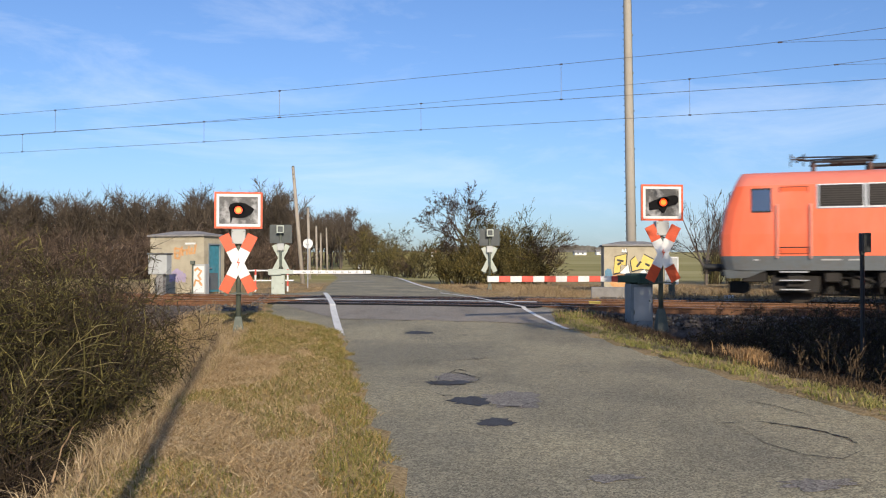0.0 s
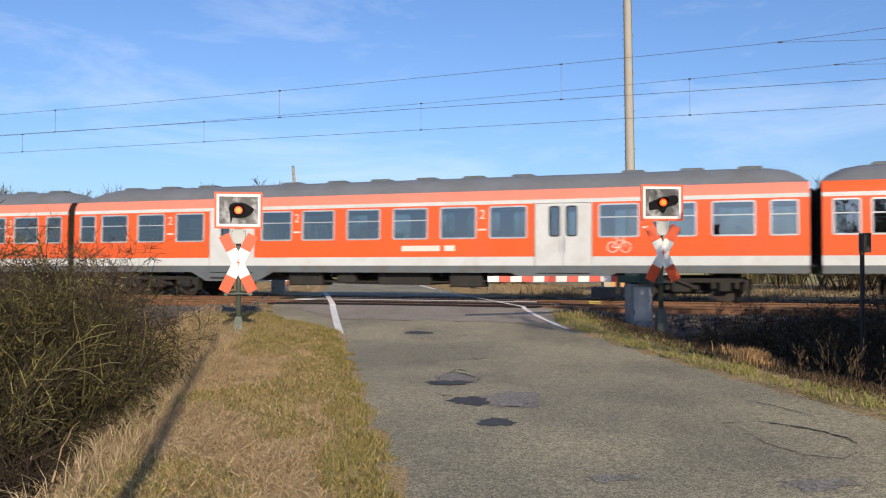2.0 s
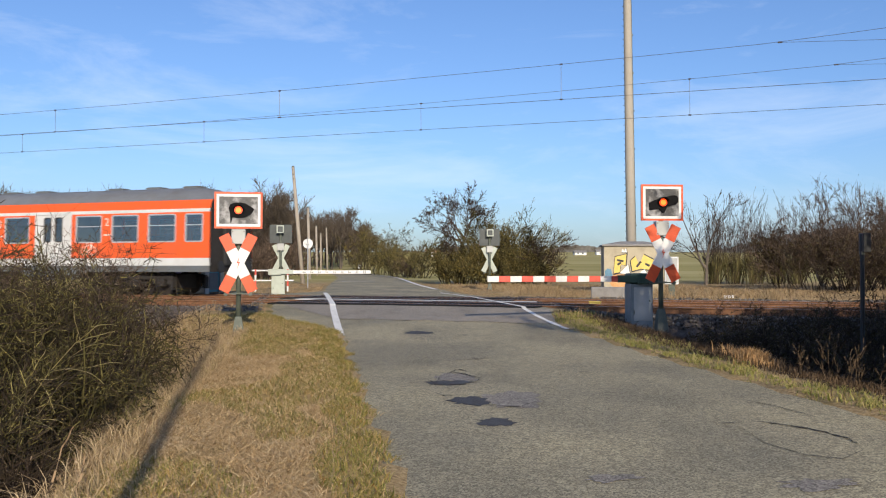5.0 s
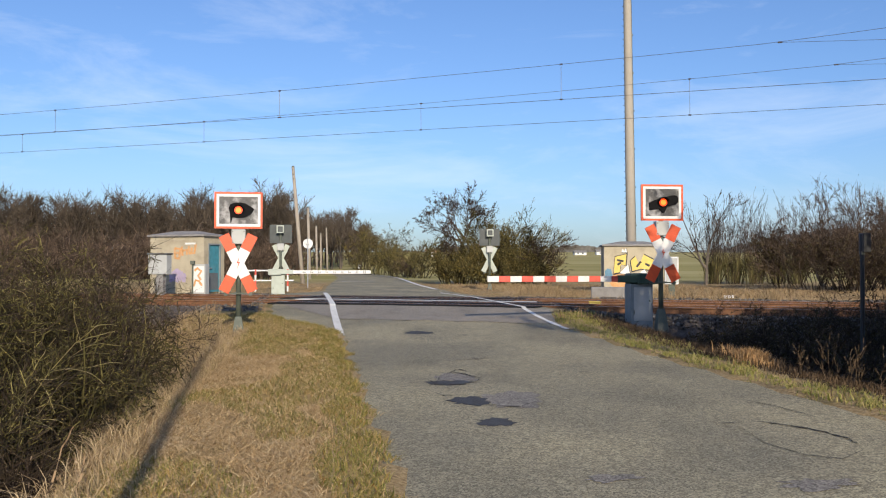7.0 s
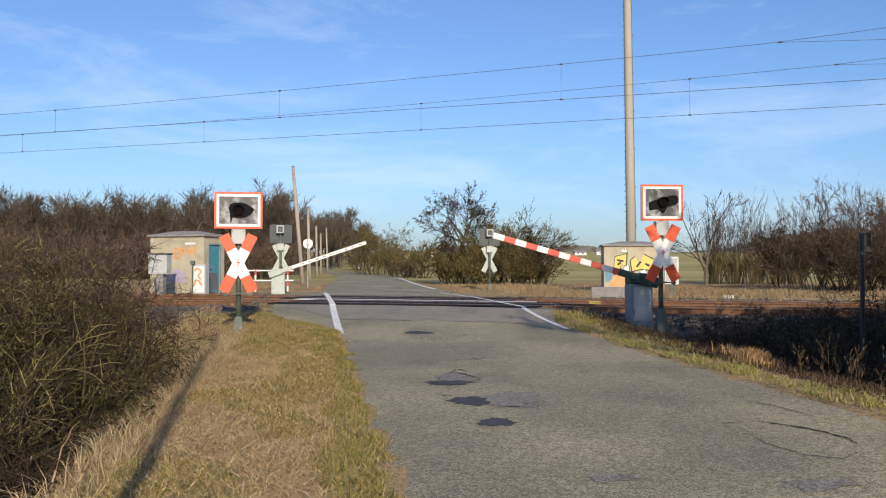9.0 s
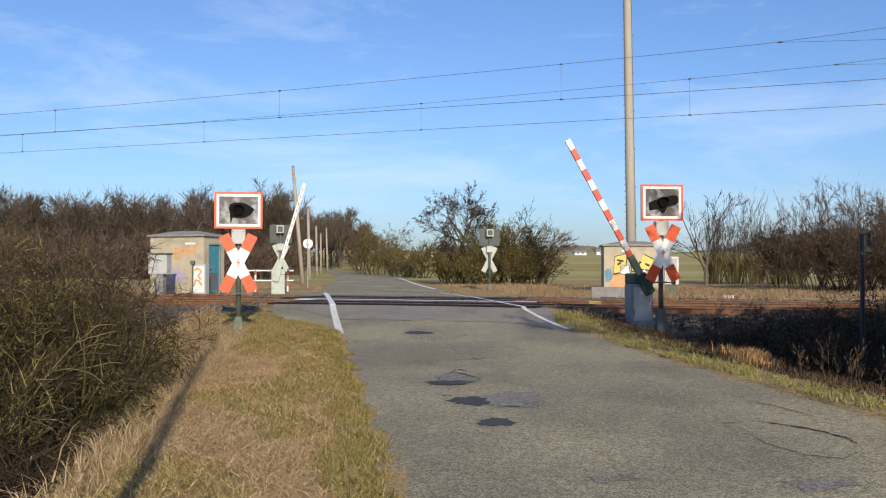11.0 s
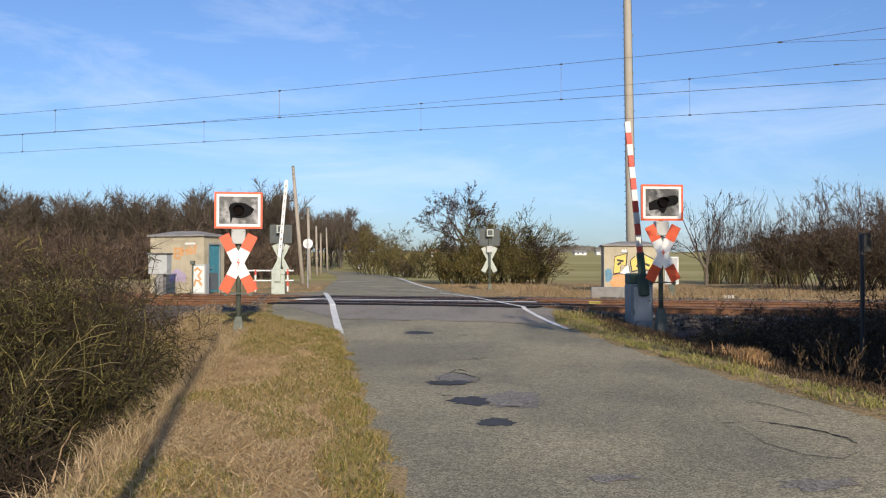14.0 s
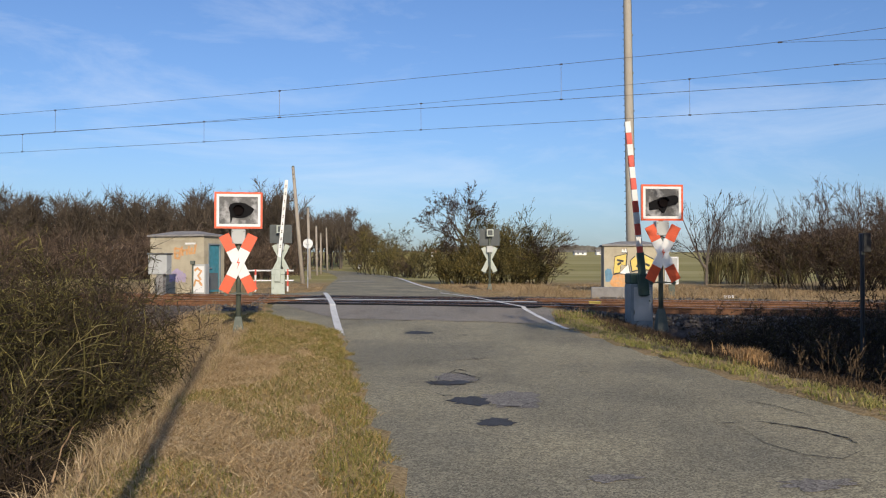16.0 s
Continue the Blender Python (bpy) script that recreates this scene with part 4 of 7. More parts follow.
def build_loco():
    lo = thing("electric_locomotive", track_pose(0), "sun-bleached red electric locomotive with raised pantograph", "locomotive")
    TRAIN.append((lo, TRAIN_START))
    L0, L1 = -15.95, -0.55

    def nose(x, z):
        """Half-width factor and set-back of the raked cab ends."""
        return x

    def ring(x, z0, z1, k=1.0):
        pts = [(w, z) for w, z in LOCO_SIDE if z0 - 1e-6 <= z <= z1 + 1e-6]
        return [(x, -w * k, z) for w, z in pts] + [(x, w * k, z) for w, z in pts[::-1] if w > 0]

    def band(z0, z1):
        bm = bmesh.new()
        rows = []
        pts = [(w, z) for w, z in LOCO_SIDE if z0 - 1e-6 <= z <= z1 + 1e-6]
        for t, k in ((-1, .80), (-.99, .9), (-.96, .985), (-.93, 1.0), (.93, 1.0), (.96, .985), (.99, .9), (1, .80)):
            row = []
            for sg in (-1, 1):
                for w, z in (pts if sg < 0 else pts[::-1]):
                    # rake: full length up to the waist, set back towards the roof
                    back = 0.0 if z <= 2.05 else .62 * ((z - 2.05) / (3.88 - 2.05)) ** 1.5
                    low = 0.10 * max(0, (1.37 - z) / .41)
                    half = (L1 - L0) / 2 - back - low
                    x = (L0 + L1) / 2 + t * half
                    if w == 0 and sg > 0:
                        continue
                    row.append((x, sg * w * k, z))
            rows.append(row)
        # close the ends with their own faces
        skin(bm, rows)
        bm.verts.ensure_lookup_table()
        n = len(rows[0])
        bm.faces.new([bm.verts[i] for i in range(n)])
        bm.faces.new([bm.verts[(len(rows) - 1) * n + i] for i in range(n)])
        return bm
    part("skirt", band(.96, 1.37), M_SOLE, lo, "slate-grey lower skirt")
    part("body_side", band(1.37, 3.40), M_LOCO, lo, "bleached red body shell")
    part("roof_shell", band(3.40, 3.88), M_FADED, lo, "bleached pink-red roof", True)

    def on_side(bm, x0, x1, z0, z1, proud, sgn=-1, depth=.03):
        vs = []
        for d in (proud, proud - depth):
            vs.append([bm.verts.new((x, sgn * (loco_half(z) + d), z)) for x, z in ((x0, z0), (x1, z0), (x1, z1), (x0, z1))])
        bm.faces.new(vs[0])
        bm.faces.new(vs[1][::-1])
        for i in range(4):
            j = (i + 1) % 4
            bm.faces.new((vs[0][i], vs[1][i], vs[1][j], vs[0][j]))
        return bm
    for sgn in (-1, 1):
        part("grey_panel", on_side(bmesh.new(), -13.33, -2.97, 2.70, 3.40, .006, sgn), M_GREY, lo, "grey upper panel band")
        for a, b in ((-13.29, -12.08), (-12.02, -10.81), (-5.46, -4.26), (-4.20, -3.01)):
            fr = part("grille_frame", on_side(bmesh.new(), a, b, 2.72, 3.40, .016, sgn), M_FRAME, lo)
            part("grille", on_side(bmesh.new(), a + .03, b - .03, 2.76, 3.37, .02, sgn), M_GRILLE, fr, "dark ventilation grille")
            bm = bmesh.new()
            for k in range(9):
                z = 2.79 + k * .065
                on_side(bm, a + .03, b - .03, z, z + .03, .03, sgn, .015)
            part("grille_slats", bm, M_UNDER, fr)
        for a, b in ((-9.92, -8.82), (-8.68, -7.5), (-7.36, -6.28)):
            wf = part("engine_room_window", on_side(bmesh.new(), a, b, 2.74, 3.38, .014, sgn), M_DARK, lo, "dark engine-room window")
            part("pane", on_side(bmesh.new(), a + .05, b - .05, 2.79, 3.34, .018, sgn, .01), M_CABGLASS, wf)
            bm = bmesh.new()
            on_side(bm, a + .3, a + .75, 2.8, 3.15, .016, sgn, .01)
            part("lit_cabinet", bm, M_PLATEW, wf, "pale cabinet behind the glass")
        for a, b in ((-15.05, -14.55), (-1.88, -1.40)):
            wf = part("cab_side_window", on_side(bmesh.new(), a - .03, b + .03, 2.62, 3.32, .012, sgn), M_RUBBERB, lo, "cab side window")
            part("pane", on_side(bmesh.new(), a, b, 2.66, 3.28, .016, sgn, .01), M_CABGLASS, wf)
        for a, b in ((-14.30, -13.55), (-2.92, -2.16)):
            door = part("cab_door", on_side(bmesh.new(), a, b, 1.42, 3.36, .008, sgn, .02), M_RED, lo, "bleached red cab door")
            for x in (a - .07, b + .07):
                part("handrail", tube(bmesh.new(), (x, sgn * 1.60, 1.30), (x, sgn * 1.57, 2.85), .024, seg=8), M_RAILPAINT, lo, "vertical door handrail")
            for xa, xb, za, zb in ((a, b, 1.60, 1.63), (a, b, 1.42, 1.44), (a - .012, a + .012, 1.42, 3.34), (b - .012, b + .012, 1.42, 3.34), (a, b, 3.33, 3.35)):
                part("door_seam", on_side(bmesh.new(), xa, xb, za, zb, .0095, sgn, .006), M_UNDER, door)
            for z in (.40, .66, .9):
                part("cab_step", box(bmesh.new(), a, b, *sorted((sgn * 1.35, sgn * 1.56)), z, z + .03), M_FRAME, lo)
        part("notice_plate", on_side(bmesh.new(), -1.86, -1.36, 2.02, 2.30, .010, sgn, .006), M_PLATEW, lo, "white notice plate")
        bm = bmesh.new()
        on_side(bm, -8.7, -8.15, 1.82, 2.14, .008, sgn, .006)
        part("emblem", bm, M_PLATEW, lo, "plain white emblem outline")
        part("emblem_inner", on_side(bmesh.new(), -8.64, -8.21, 1.87, 2.09, .011, sgn, .006), M_LOCO, lo)
        for x0, w in ((-13.2, .5), (-12.5, .3), (-8.9, .9), (-5.2, .4), (-4.6, .5), (-2.0, .15), (-15.0, .12)):
            part("lettering_bar", on_side(bmesh.new(), x0, x0 + w, 1.24, 1.28, .006, sgn, .005), M_CBOXT, lo)
    # front windows and lamps at both ends
    for x0, d in ((L0, -1), (L1, 1)):
        for sg in (-1, 1):
            bm = bmesh.new()
            pts = []
            for yy, z in ((sg * .06, 2.42), (sg * 1.08, 2.42), (sg * .98, 3.28), (sg * .06, 3.28)):
                back = .62 * ((z - 2.05) / 1.83) ** 1.5
                pts.append((x0 - d * back + d * .02, yy, z))
            plate(bm, pts, (d, 0, .3), .03)
            part("windscreen", bm, M_CABGLASS, lo, "raked cab windscreen")
            bm = bmesh.new()
            tube(bm, (x0 - d * .05, sg * .85, 1.55), (x0 + d * .03, sg * .85, 1.55), .13, seg=14)
            part("headlamp", bm, M_PLATEW, lo)
            bm = bmesh.new()
            tube(bm, (x0 - d * .3, sg * .875, 1.06), (x0 + d * .50, sg * .875, 1.06), .09, seg=12)
            tube(bm, (x0 + d * .46, sg * .875, 1.06), (x0 + d * .52, sg * .875, 1.06), .23, seg=16)
            part("buffer", bm, M_DARK, lo)
        bm = bmesh.new()
        skin(bm, [[(x0 - d * b, s * 1.15, z) for s, b in ((-1, .75), (-.4, .2), (.4, .2), (1, .75))] for z in (.28, .62)])
        bmesh.ops.solidify(bm, geom=bm.faces[:], thickness=.03)
        part("snow_plough", bm, M_DARK, lo, "black rail guard")
        part("buffer_beam", box(bmesh.new(), *sorted((x0 - d * .45, x0 - d * .02)), -1.3, 1.3, .78, .97, .03), M_DARK, lo)
        part("coupler", box(bmesh.new(), *sorted((x0 - d * .1, x0 + d * .42)), -.09, .09, .92, 1.1, .03), M_DARK, lo)
    for cx in (-12.15, -4.5):
        bogie(lo, cx, 3.4, .625)
        part("traction_motor", box(bmesh.new(), cx - 2.2, cx + 2.2, -.62, .62, .22, .94, .06), M_UNDER, lo, "black traction motors between the wheels")
        for dx in (-1.7, 1.7):
            part("brake_rigging", box(bmesh.new(), cx + dx - .62, cx + dx + .62, -1.24, -1.08, .30, .80, .04), M_UNDER, lo)
    for x0, d in ((L0, 1), (L1, -1)):
        for sgn in (-1, 1):
            bm = bmesh.new()
            plate(bm, [(x0 + d * .12, sgn * 1.44, .97), (x0 + d * .16, sgn * 1.40, .72), (x0 + d * .75, sgn * 1.44, .74), (x0 + d * 1.3, sgn * 1.49, .97)], (0, sgn, 0), .04)
            part("skirt_apron", bm, M_SOLE, lo, "slate-grey apron under the cab")
    bm = bmesh.new()
    box(bm, -9.9, -6.8, -1.3, 1.3, .35, .98, .06)
    box(bm, -10.5, -10.1, -1.35, -.9, .5, .95, .03)
    box(bm, -6.6, -6.2, -1.35, -.9, .5, .95, .03)
    box(bm, -15.3, -1.2, -1.1, 1.1, .8, .97)
    part("transformer_tank", bm, M_UNDER, lo, "black transformer tank and gear")
    for sg in (-1, 1):
        for x in (-15.0, -13.9, -12.9, -11.5, -10.9, -9.9, -6.6, -5.8, -5.1, -3.8, -3.0, -1.6):
            w = .22 if int(x * 10) % 2 else .34
            part("sand_box", box(bmesh.new(), x - w, x + w, *sorted((sg * 1.12, sg * 1.36)), .48 if int(x * 10) % 3 else .62, .96, .03), M_UNDER, lo)
    # roof: raised hood, rods on insulators, two pantographs
    bm = bmesh.new()
    box(bm, -10.6, -5.9, -.85, .85, 3.84, 4.0, .05)
    box(bm, -8.6, -7.3, -.5, .5, 4.0, 4.08, .03)
    part("roof_hood", bm, M_FADED, lo)
    for x in (-10.2, -9.7, -9.4, -9.0, -6.9, -6.4):
        part("roof_insulator", tube(bmesh.new(), (x, -.35, 3.98), (x, -.35, 4.28), .07, .05, seg=10), M_INSUL, lo)
    bm = bmesh.new()
    tube(bm, (-10.3, -.35, 4.30), (-6.5, -.35, 4.38), .018, seg=6)
    tube(bm, (-10.4, -.35, 4.30), (-9.9, -.35, 4.30), .10, seg=10)
    tube(bm, (-9.5, -.35, 4.30), (-9.0, -.35, 4.36), .05, seg=8)
    box(bm, -9.8, -9.55, -.5, -.2, 4.02, 4.4, .02)
    tube(bm, (-6.6, -.3, 4.0), (-6.6, .3, 4.0), .14, seg=10)
    box(bm, -11.9, -10.9, -.3, .2, 3.92, 4.06, .03)
    box(bm, -5.6, -4.9, -.3, .2, 3.92, 4.06, .03)
    part("roof_busbar", bm, M_DARK, lo, "black roof conductors and breaker")
    pantograph(lo, -12.6, False)
    pantograph(lo, -3.9, True)


def pantograph(lo, cx, up):
    d = 1
    for sg in (-1, 1):
        for x in (cx - .75, cx + .75):
            part("pantograph_insulator", tube(bmesh.new(), (x, sg * .55, 3.74), (x, sg * .55, 4.08), .06, .05, seg=8), M_INSUL, lo)
    bm = bmesh.new()
    for sg in (-1, 1):
        tube(bm, (cx - .85, sg * .55, 4.12), (cx + .85, sg * .55, 4.12), .035, seg=8)
    for x in (cx - .8, cx, cx + .8):
        tube(bm, (x, -.55, 4.12), (x, .55, 4.12), .035, seg=8)
    box(bm, cx - .3, cx + .7, -.16, .16, 4.06, 4.24, .03)
    part("pantograph_base", bm, M_DARK, lo)
    bm = bmesh.new()
    if up:
        knee, head, foot = Vector((cx + 1.27, 0, 4.93)), Vector((cx - .42, 0, 5.68)), Vector((cx - .15, 0, 4.18))
    else:
        knee, head, foot = Vector((cx + .9, 0, 4.27)), Vector((cx - 1.2, 0, 4.28)), Vector((cx - .5, 0, 4.18))
    tube(bm, foot, knee, .05, .04, seg=8)
    tube(bm, foot + Vector((.9, 0, -.02)), knee + Vector((-.02, 0, -.08)), .012, seg=5)
    for sg in (-1, 1):
        tube(bm, knee + Vector((0, sg * .1, 0)), head + Vector((0, sg * .45, 0)), .028, .022, seg=6)
    tube(bm, knee + Vector((0, -.15, 0)), knee + Vector((0, .15, 0)), .06, seg=8)
    tube(bm, knee + Vector((.1, 0, -.05)), head + Vector((.15, 0, -.08)), .01, seg=5)
    part("pantograph_arm", bm, M_DARK, lo, "single-arm pantograph frame, raised" if up else "folded pantograph frame")
    bm = bmesh.new()
    for dx in (-.18, .18):
        tube(bm, head + Vector((dx, -.55, .075)), head + Vector((dx, .55, .075)), .022, seg=6)
        for sg in (-1, 1):
            tube(bm, head + Vector((dx, sg * .55, .075)), head + Vector((dx, sg * .95, -.12)), .018, seg=6)
            tube(bm, head + Vector((dx, sg * .45, .06)), head + Vector((0, sg * .45, -.06)), .015, seg=5)
    tube(bm, head + Vector((-.2, -.45, -.06)), head + Vector((.2, -.45, -.06)), .02, seg=6)
    tube(bm, head + Vector((0, -.45, 0)), head + Vector((0, .45, 0)), .022, seg=6)
    part("pantograph_head", bm, M_COPPER, lo)


build_loco()
build_coach(0, "first", True, False)
build_coach(1, "second", True, False)
build_coach(2, "second", False, True)
build_coach(3, "second", True, False)
build_coach(4, "second", False, False)

# ---- crossing equipment ----
M_SIGRED = mat("signal_red", (0.66, 0.085, 0.022), 0.45, var=0.12, scale=5)
M_SIGWHITE = mat("signal_white", (0.70, 0.70, 0.69), 0.45, var=0.05, scale=5, dirt=(0.5, 0.48, 0.44), dirt_amt=0.35, dirt_scale=5)
# the pale dirt colour paints the sky's reflection over the weathered board
M_BOARD = mat("weathered_board_with_glare", (0.06, 0.06, 0.062), 0.35, var=0.3, scale=4, fine=25, dirt=(0.52, 0.52, 0.53), dirt_amt=0.92, dirt_scale=2.3)
M_VISOR = mat("matt_black_visor", (0.010, 0.010, 0.011), 0.9, var=0.2, spec=0.1)
M_POST = mat("grey_green_post", (0.075, 0.09, 0.07), 0.6, var=0.2, scale=6, dirt=(0.2, 0.19, 0.17), dirt_amt=0.5)
M_CBOX = mat("light_grey_box", (0.42, 0.43, 0.42), 0.5, var=0.12, scale=6, dirt=(0.25, 0.24, 0.22), dirt_amt=0.5)
M_BACK = mat("pale_grey_back", (0.38, 0.42, 0.37), 0.6, var=0.12, scale=6)
M_BACKDK = mat("dark_grey_back", (0.05, 0.06, 0.062), 0.55, var=0.25, scale=4)
M_LAMP = mat("red_signal_light", (0.6, 0.05, 0.01), 0.3, emit=((1.0, 0.055, 0.0), 0.9))
M_LAMPCORE = mat("signal_light_core", (0.8, 0.3, 0.05), 0.3, emit=((1.0, 0.12, 0.0), 1.15))
M_LAMPOFF = mat("dark_lens", (0.006, 0.004, 0.004), 0.75, spec=0.06)
M_GREEN = mat("dark_green_machine", (0.035, 0.075, 0.055), 0.5, var=0.2, scale=6, dirt=(0.12, 0.12, 0.1), dirt_amt=0.4)
M_BBOX = mat("grey_blue_box", (0.20, 0.235, 0.25), 0.55, var=0.15, scale=4, dirt=(0.3, 0.31, 0.31), dirt_amt=0.5)
M_ARMRED = mat("barrier_red", (0.60, 0.09, 0.06), 0.4, var=0.12, scale=8)
M_ARMWHITE = mat("barrier_white", (0.70, 0.70, 0.68), 0.4, var=0.06, scale=8, dirt=(0.5, 0.48, 0.45), dirt_amt=0.4, dirt_scale=6)
M_PLASTER = mat("beige_plaster", (0.42, 0.37, 0.27), 0.9, var=0.12, scale=2.2, fine=60, bump=0.3, dirt=(0.24, 0.21, 0.15), dirt_amt=0.6, dirt_scale=1.2)
M_HUTROOF = mat("weathered_concrete_roof", (0.24, 0.23, 0.22), 0.9, var=0.2, scale=4, bump=0.3)
M_TEAL = mat("teal_door_paint", (0.05, 0.22, 0.28), 0.5, var=0.2, scale=5, dirt=(0.15, 0.25, 0.27), dirt_amt=0.5)
M_CONC = mat("spun_concrete", (0.36, 0.33, 0.28), 0.85, var=0.12, scale=1.5, fine=30, bump=0.15, dirt=(0.25, 0.22, 0.18), dirt_amt=0.4)
M_WOODP = mat("weathered_pole_wood", (0.33, 0.29, 0.24), 0.85, var=0.25, scale=3, fine=40, bump=0.3, stretch=(4, 4, .4))
M_WIRE = mat("copper_wire", (0.10, 0.085, 0.08), 0.5, 0.5, var=0.2)
M_GALV = mat("galvanised_steel", (0.45, 0.46, 0.47), 0.45, 0.7, var=0.15)
M_SPR_O = mat("spray_orange", (0.58, 0.30, 0.12), 0.8, var=0.2, scale=6, dirt=(0.44, 0.36, 0.25), dirt_amt=0.8, dirt_scale=5)
M_SPR_P = mat("spray_lilac", (0.36, 0.30, 0.44), 0.8, var=0.15, scale=6, dirt=(0.42, 0.37, 0.29), dirt_amt=0.7, dirt_scale=5)
M_SPR_Y = mat("spray_yellow", (0.66, 0.50, 0.12), 0.6, var=0.15, scale=6)
M_SPR_K = mat("spray_black", (0.03, 0.028, 0.03), 0.6, var=0.3)
M_SPR_W = mat("spray_white", (0.72, 0.71, 0.68), 0.6, var=0.08)
M_SPR_B = mat("spray_blue", (0.10, 0.22, 0.32), 0.6, var=0.25)


def lens_pose(a):
    return pose(0, 0, 0, 0, 0, a)


def frame_ring(bm, w, h, t, y, depth):
    """A flat rectangular frame, w x h outside, t wide."""
    for x0, x1, z0, z1 in ((-w / 2, w / 2, h / 2 - t, h / 2), (-w / 2, w / 2, -h / 2, -h / 2 + t),
                           (-w / 2, -w / 2 + t, -h / 2 + t, h / 2 - t), (w / 2 - t, w / 2, -h / 2 + t, h / 2 - t)):
        box(bm, x0, x1, y, y + depth, z0, z1)
    return bm


def build_signal(m, board_z, cross_z, bw, bh, hood, lit, label, foot_z=0.0):
    """Light signal with its white-and-red framed board and the crossed warning boards; its face looks to -y."""
    sg = thing("level_crossing_signal", m, label, "crossing signal", "signals of the crossing")
    bm = bmesh.new()
    tube(bm, (0, .09, -.1), (0, .09, board_z + bh), .057, .055, seg=14)
    part("post", bm, M_POST, sg, "grey-green steel post", True)
    bm = bmesh.new()
    skin(bm, [[(.12 * k * cx, .09 + .12 * k * cy, z) for cx, cy in ((-1, -1), (1, -1), (1, 1), (-1, 1))] for z, k in ((-.15, 1.1), (.0, 1.0), (.32, .62), (.36, .5))], True, True)
    part("foot", bm, M_POST, sg, "tapered post foot")
    bc = board_z + bh / 2
    bm = bmesh.new()
    box(bm, -bw / 2, bw / 2, -.012, .03, bc - bh / 2, bc + bh / 2, .004)
    board = part("signal_board", bm, M_BOARD if lit else M_BACKDK, sg, "weathered black board, sky glare painted as pale smears")
    bm = frame_ring(bmesh.new(), bw, bh, .044, -.026, .014)
    part("red_border", bm, M_SIGRED, board, "red border", at=pose(0, 0, bc))
    bm = frame_ring(bmesh.new(), bw - .090, bh - .090, .056, -.022, .010)
    part("white_border", bm, M_SIGWHITE, board, "white border", at=pose(0, 0, bc))
    for k in range(4):
        z = bc - bh / 2 + bh * (k + .5) / 4
        part("stiffener", box(bmesh.new(), -bw / 2 + .04, bw / 2 - .04, .03, .05, z - .015, z + .015), M_BACKDK, board)
    lh = part("lamp_housing", box(bmesh.new(), -.16, .16, .05, .30, bc + .02, bc + .40, .02), M_BACKDK, sg, "grey lamp housing behind the board")
    part("housing_rim", frame_ring(bmesh.new(), .34, .36, .05, .30, .02), M_BACK, lh, "pale housing rim", at=pose(0, 0, bc + .21))
    # black plate drawing the hood with its cast shadow, short hood over the lamp
    bm = bmesh.new()
    plate(bm, [(x, -.046, bc + z) for x, z in hood], (0, -1, 0), .034)
    part("visor_shadow_plate", bm, M_VISOR, sg, "matt black shape of the lamp hood and its shadow")
    bm = bmesh.new()
    rings = []
    for y, rr in ((-.03, .125), (-.20, .118), (-.20, .110), (-.03, .115)):
        rings.append([(rr * math.cos(radians(a)), y, bc + rr * math.sin(radians(a))) for a in range(10, 171, 10)])
    skin(bm, rings)
    part("visor", bm, M_VISOR, sg, "matt black lamp hood")
    if lit:
        bm = bmesh.new()
        tube(bm, (0, -.026, 0), (0, -.004, 0), .088, seg=24)
        lens = part("lens", bm, M_LAMP, sg, "glowing red signal lens", at=pose(0, -.075, bc))
        bm = bmesh.new()
        tube(bm, (0, -.032, 0), (0, -.0262, 0), .055, .062, seg=24)
        part("lens_core", bm, M_LAMPCORE, lens)
        bm = bmesh.new()
        tube(bm, (0, -.003, 0), (0, .04, 0), .104, seg=24)
        part("lens_back", bm, M_LAMPOFF, lens)
        LENSES.append((lens, pose(0, -.075, bc)))
    bm = bmesh.new()
    box(bm, -.15, .15, -.05, .16, board_z - .34, board_z - .015, .012)
    cb = part("control_box", bm, M_CBOX, sg, "light grey terminal box")
    for x, z in ((-.12, -.06), (.12, -.06), (-.12, -.30), (.12, -.30)):
        part("screw", tube(bmesh.new(), (x, -.058, board_z + z), (x, -.05, board_z + z), .012, seg=6), M_POST, cb)
    # crossed boards
    L, W, ang = 1.38, .235, 27.0
    for k, sgn in enumerate((-1, 1)):
        rot = pose(0, -.04 - .022 * k, cross_z, 0, sgn * ang, 0)
        bm = bmesh.new()
        box(bm, -W / 2, W / 2, -.01, .01, -L / 2 + .36, L / 2 - .36, .003)
        arm = part("cross_board", bm, M_SIGWHITE if lit else M_BACK, sg, "white diagonal warning board", at=rot)
        for e in (-1, 1):
            bm = bmesh.new()
            box(bm, -W / 2, W / 2, -.01, .01, *sorted((e * (L / 2 - .36), e * L / 2)), .003)
            part("red_tip", bm, M_SIGRED if lit else M_BACK, arm, "red board tip" if lit else "")
    bm = bmesh.new()
    zz = [(.02, .14), (-.035, .0), (.005, .01), (-.03, -.13), (.04, .035), (.0, .025)]
    plate(bm, [(x, -.08, cross_z + z) for x, z in zz], (0, -1, 0), .004)
    part("lightning_bolt", bm, M_SIGRED, sg, "red lightning bolt sign")
    bm = bmesh.new()
    box(bm, -.10, .10, -.03, .09, cross_z - .68, cross_z - .64)
    for e in (-.26, .26):
        tube(bm, (e, -.05, cross_z - .67), (e, .02, cross_z - .67), .045, seg=10)
    box(bm, -.30, .30, -.015, .0, cross_z - .68, cross_z - .65)
    part("clamp", bm, M_POST, sg, "cross clamp")
    return sg


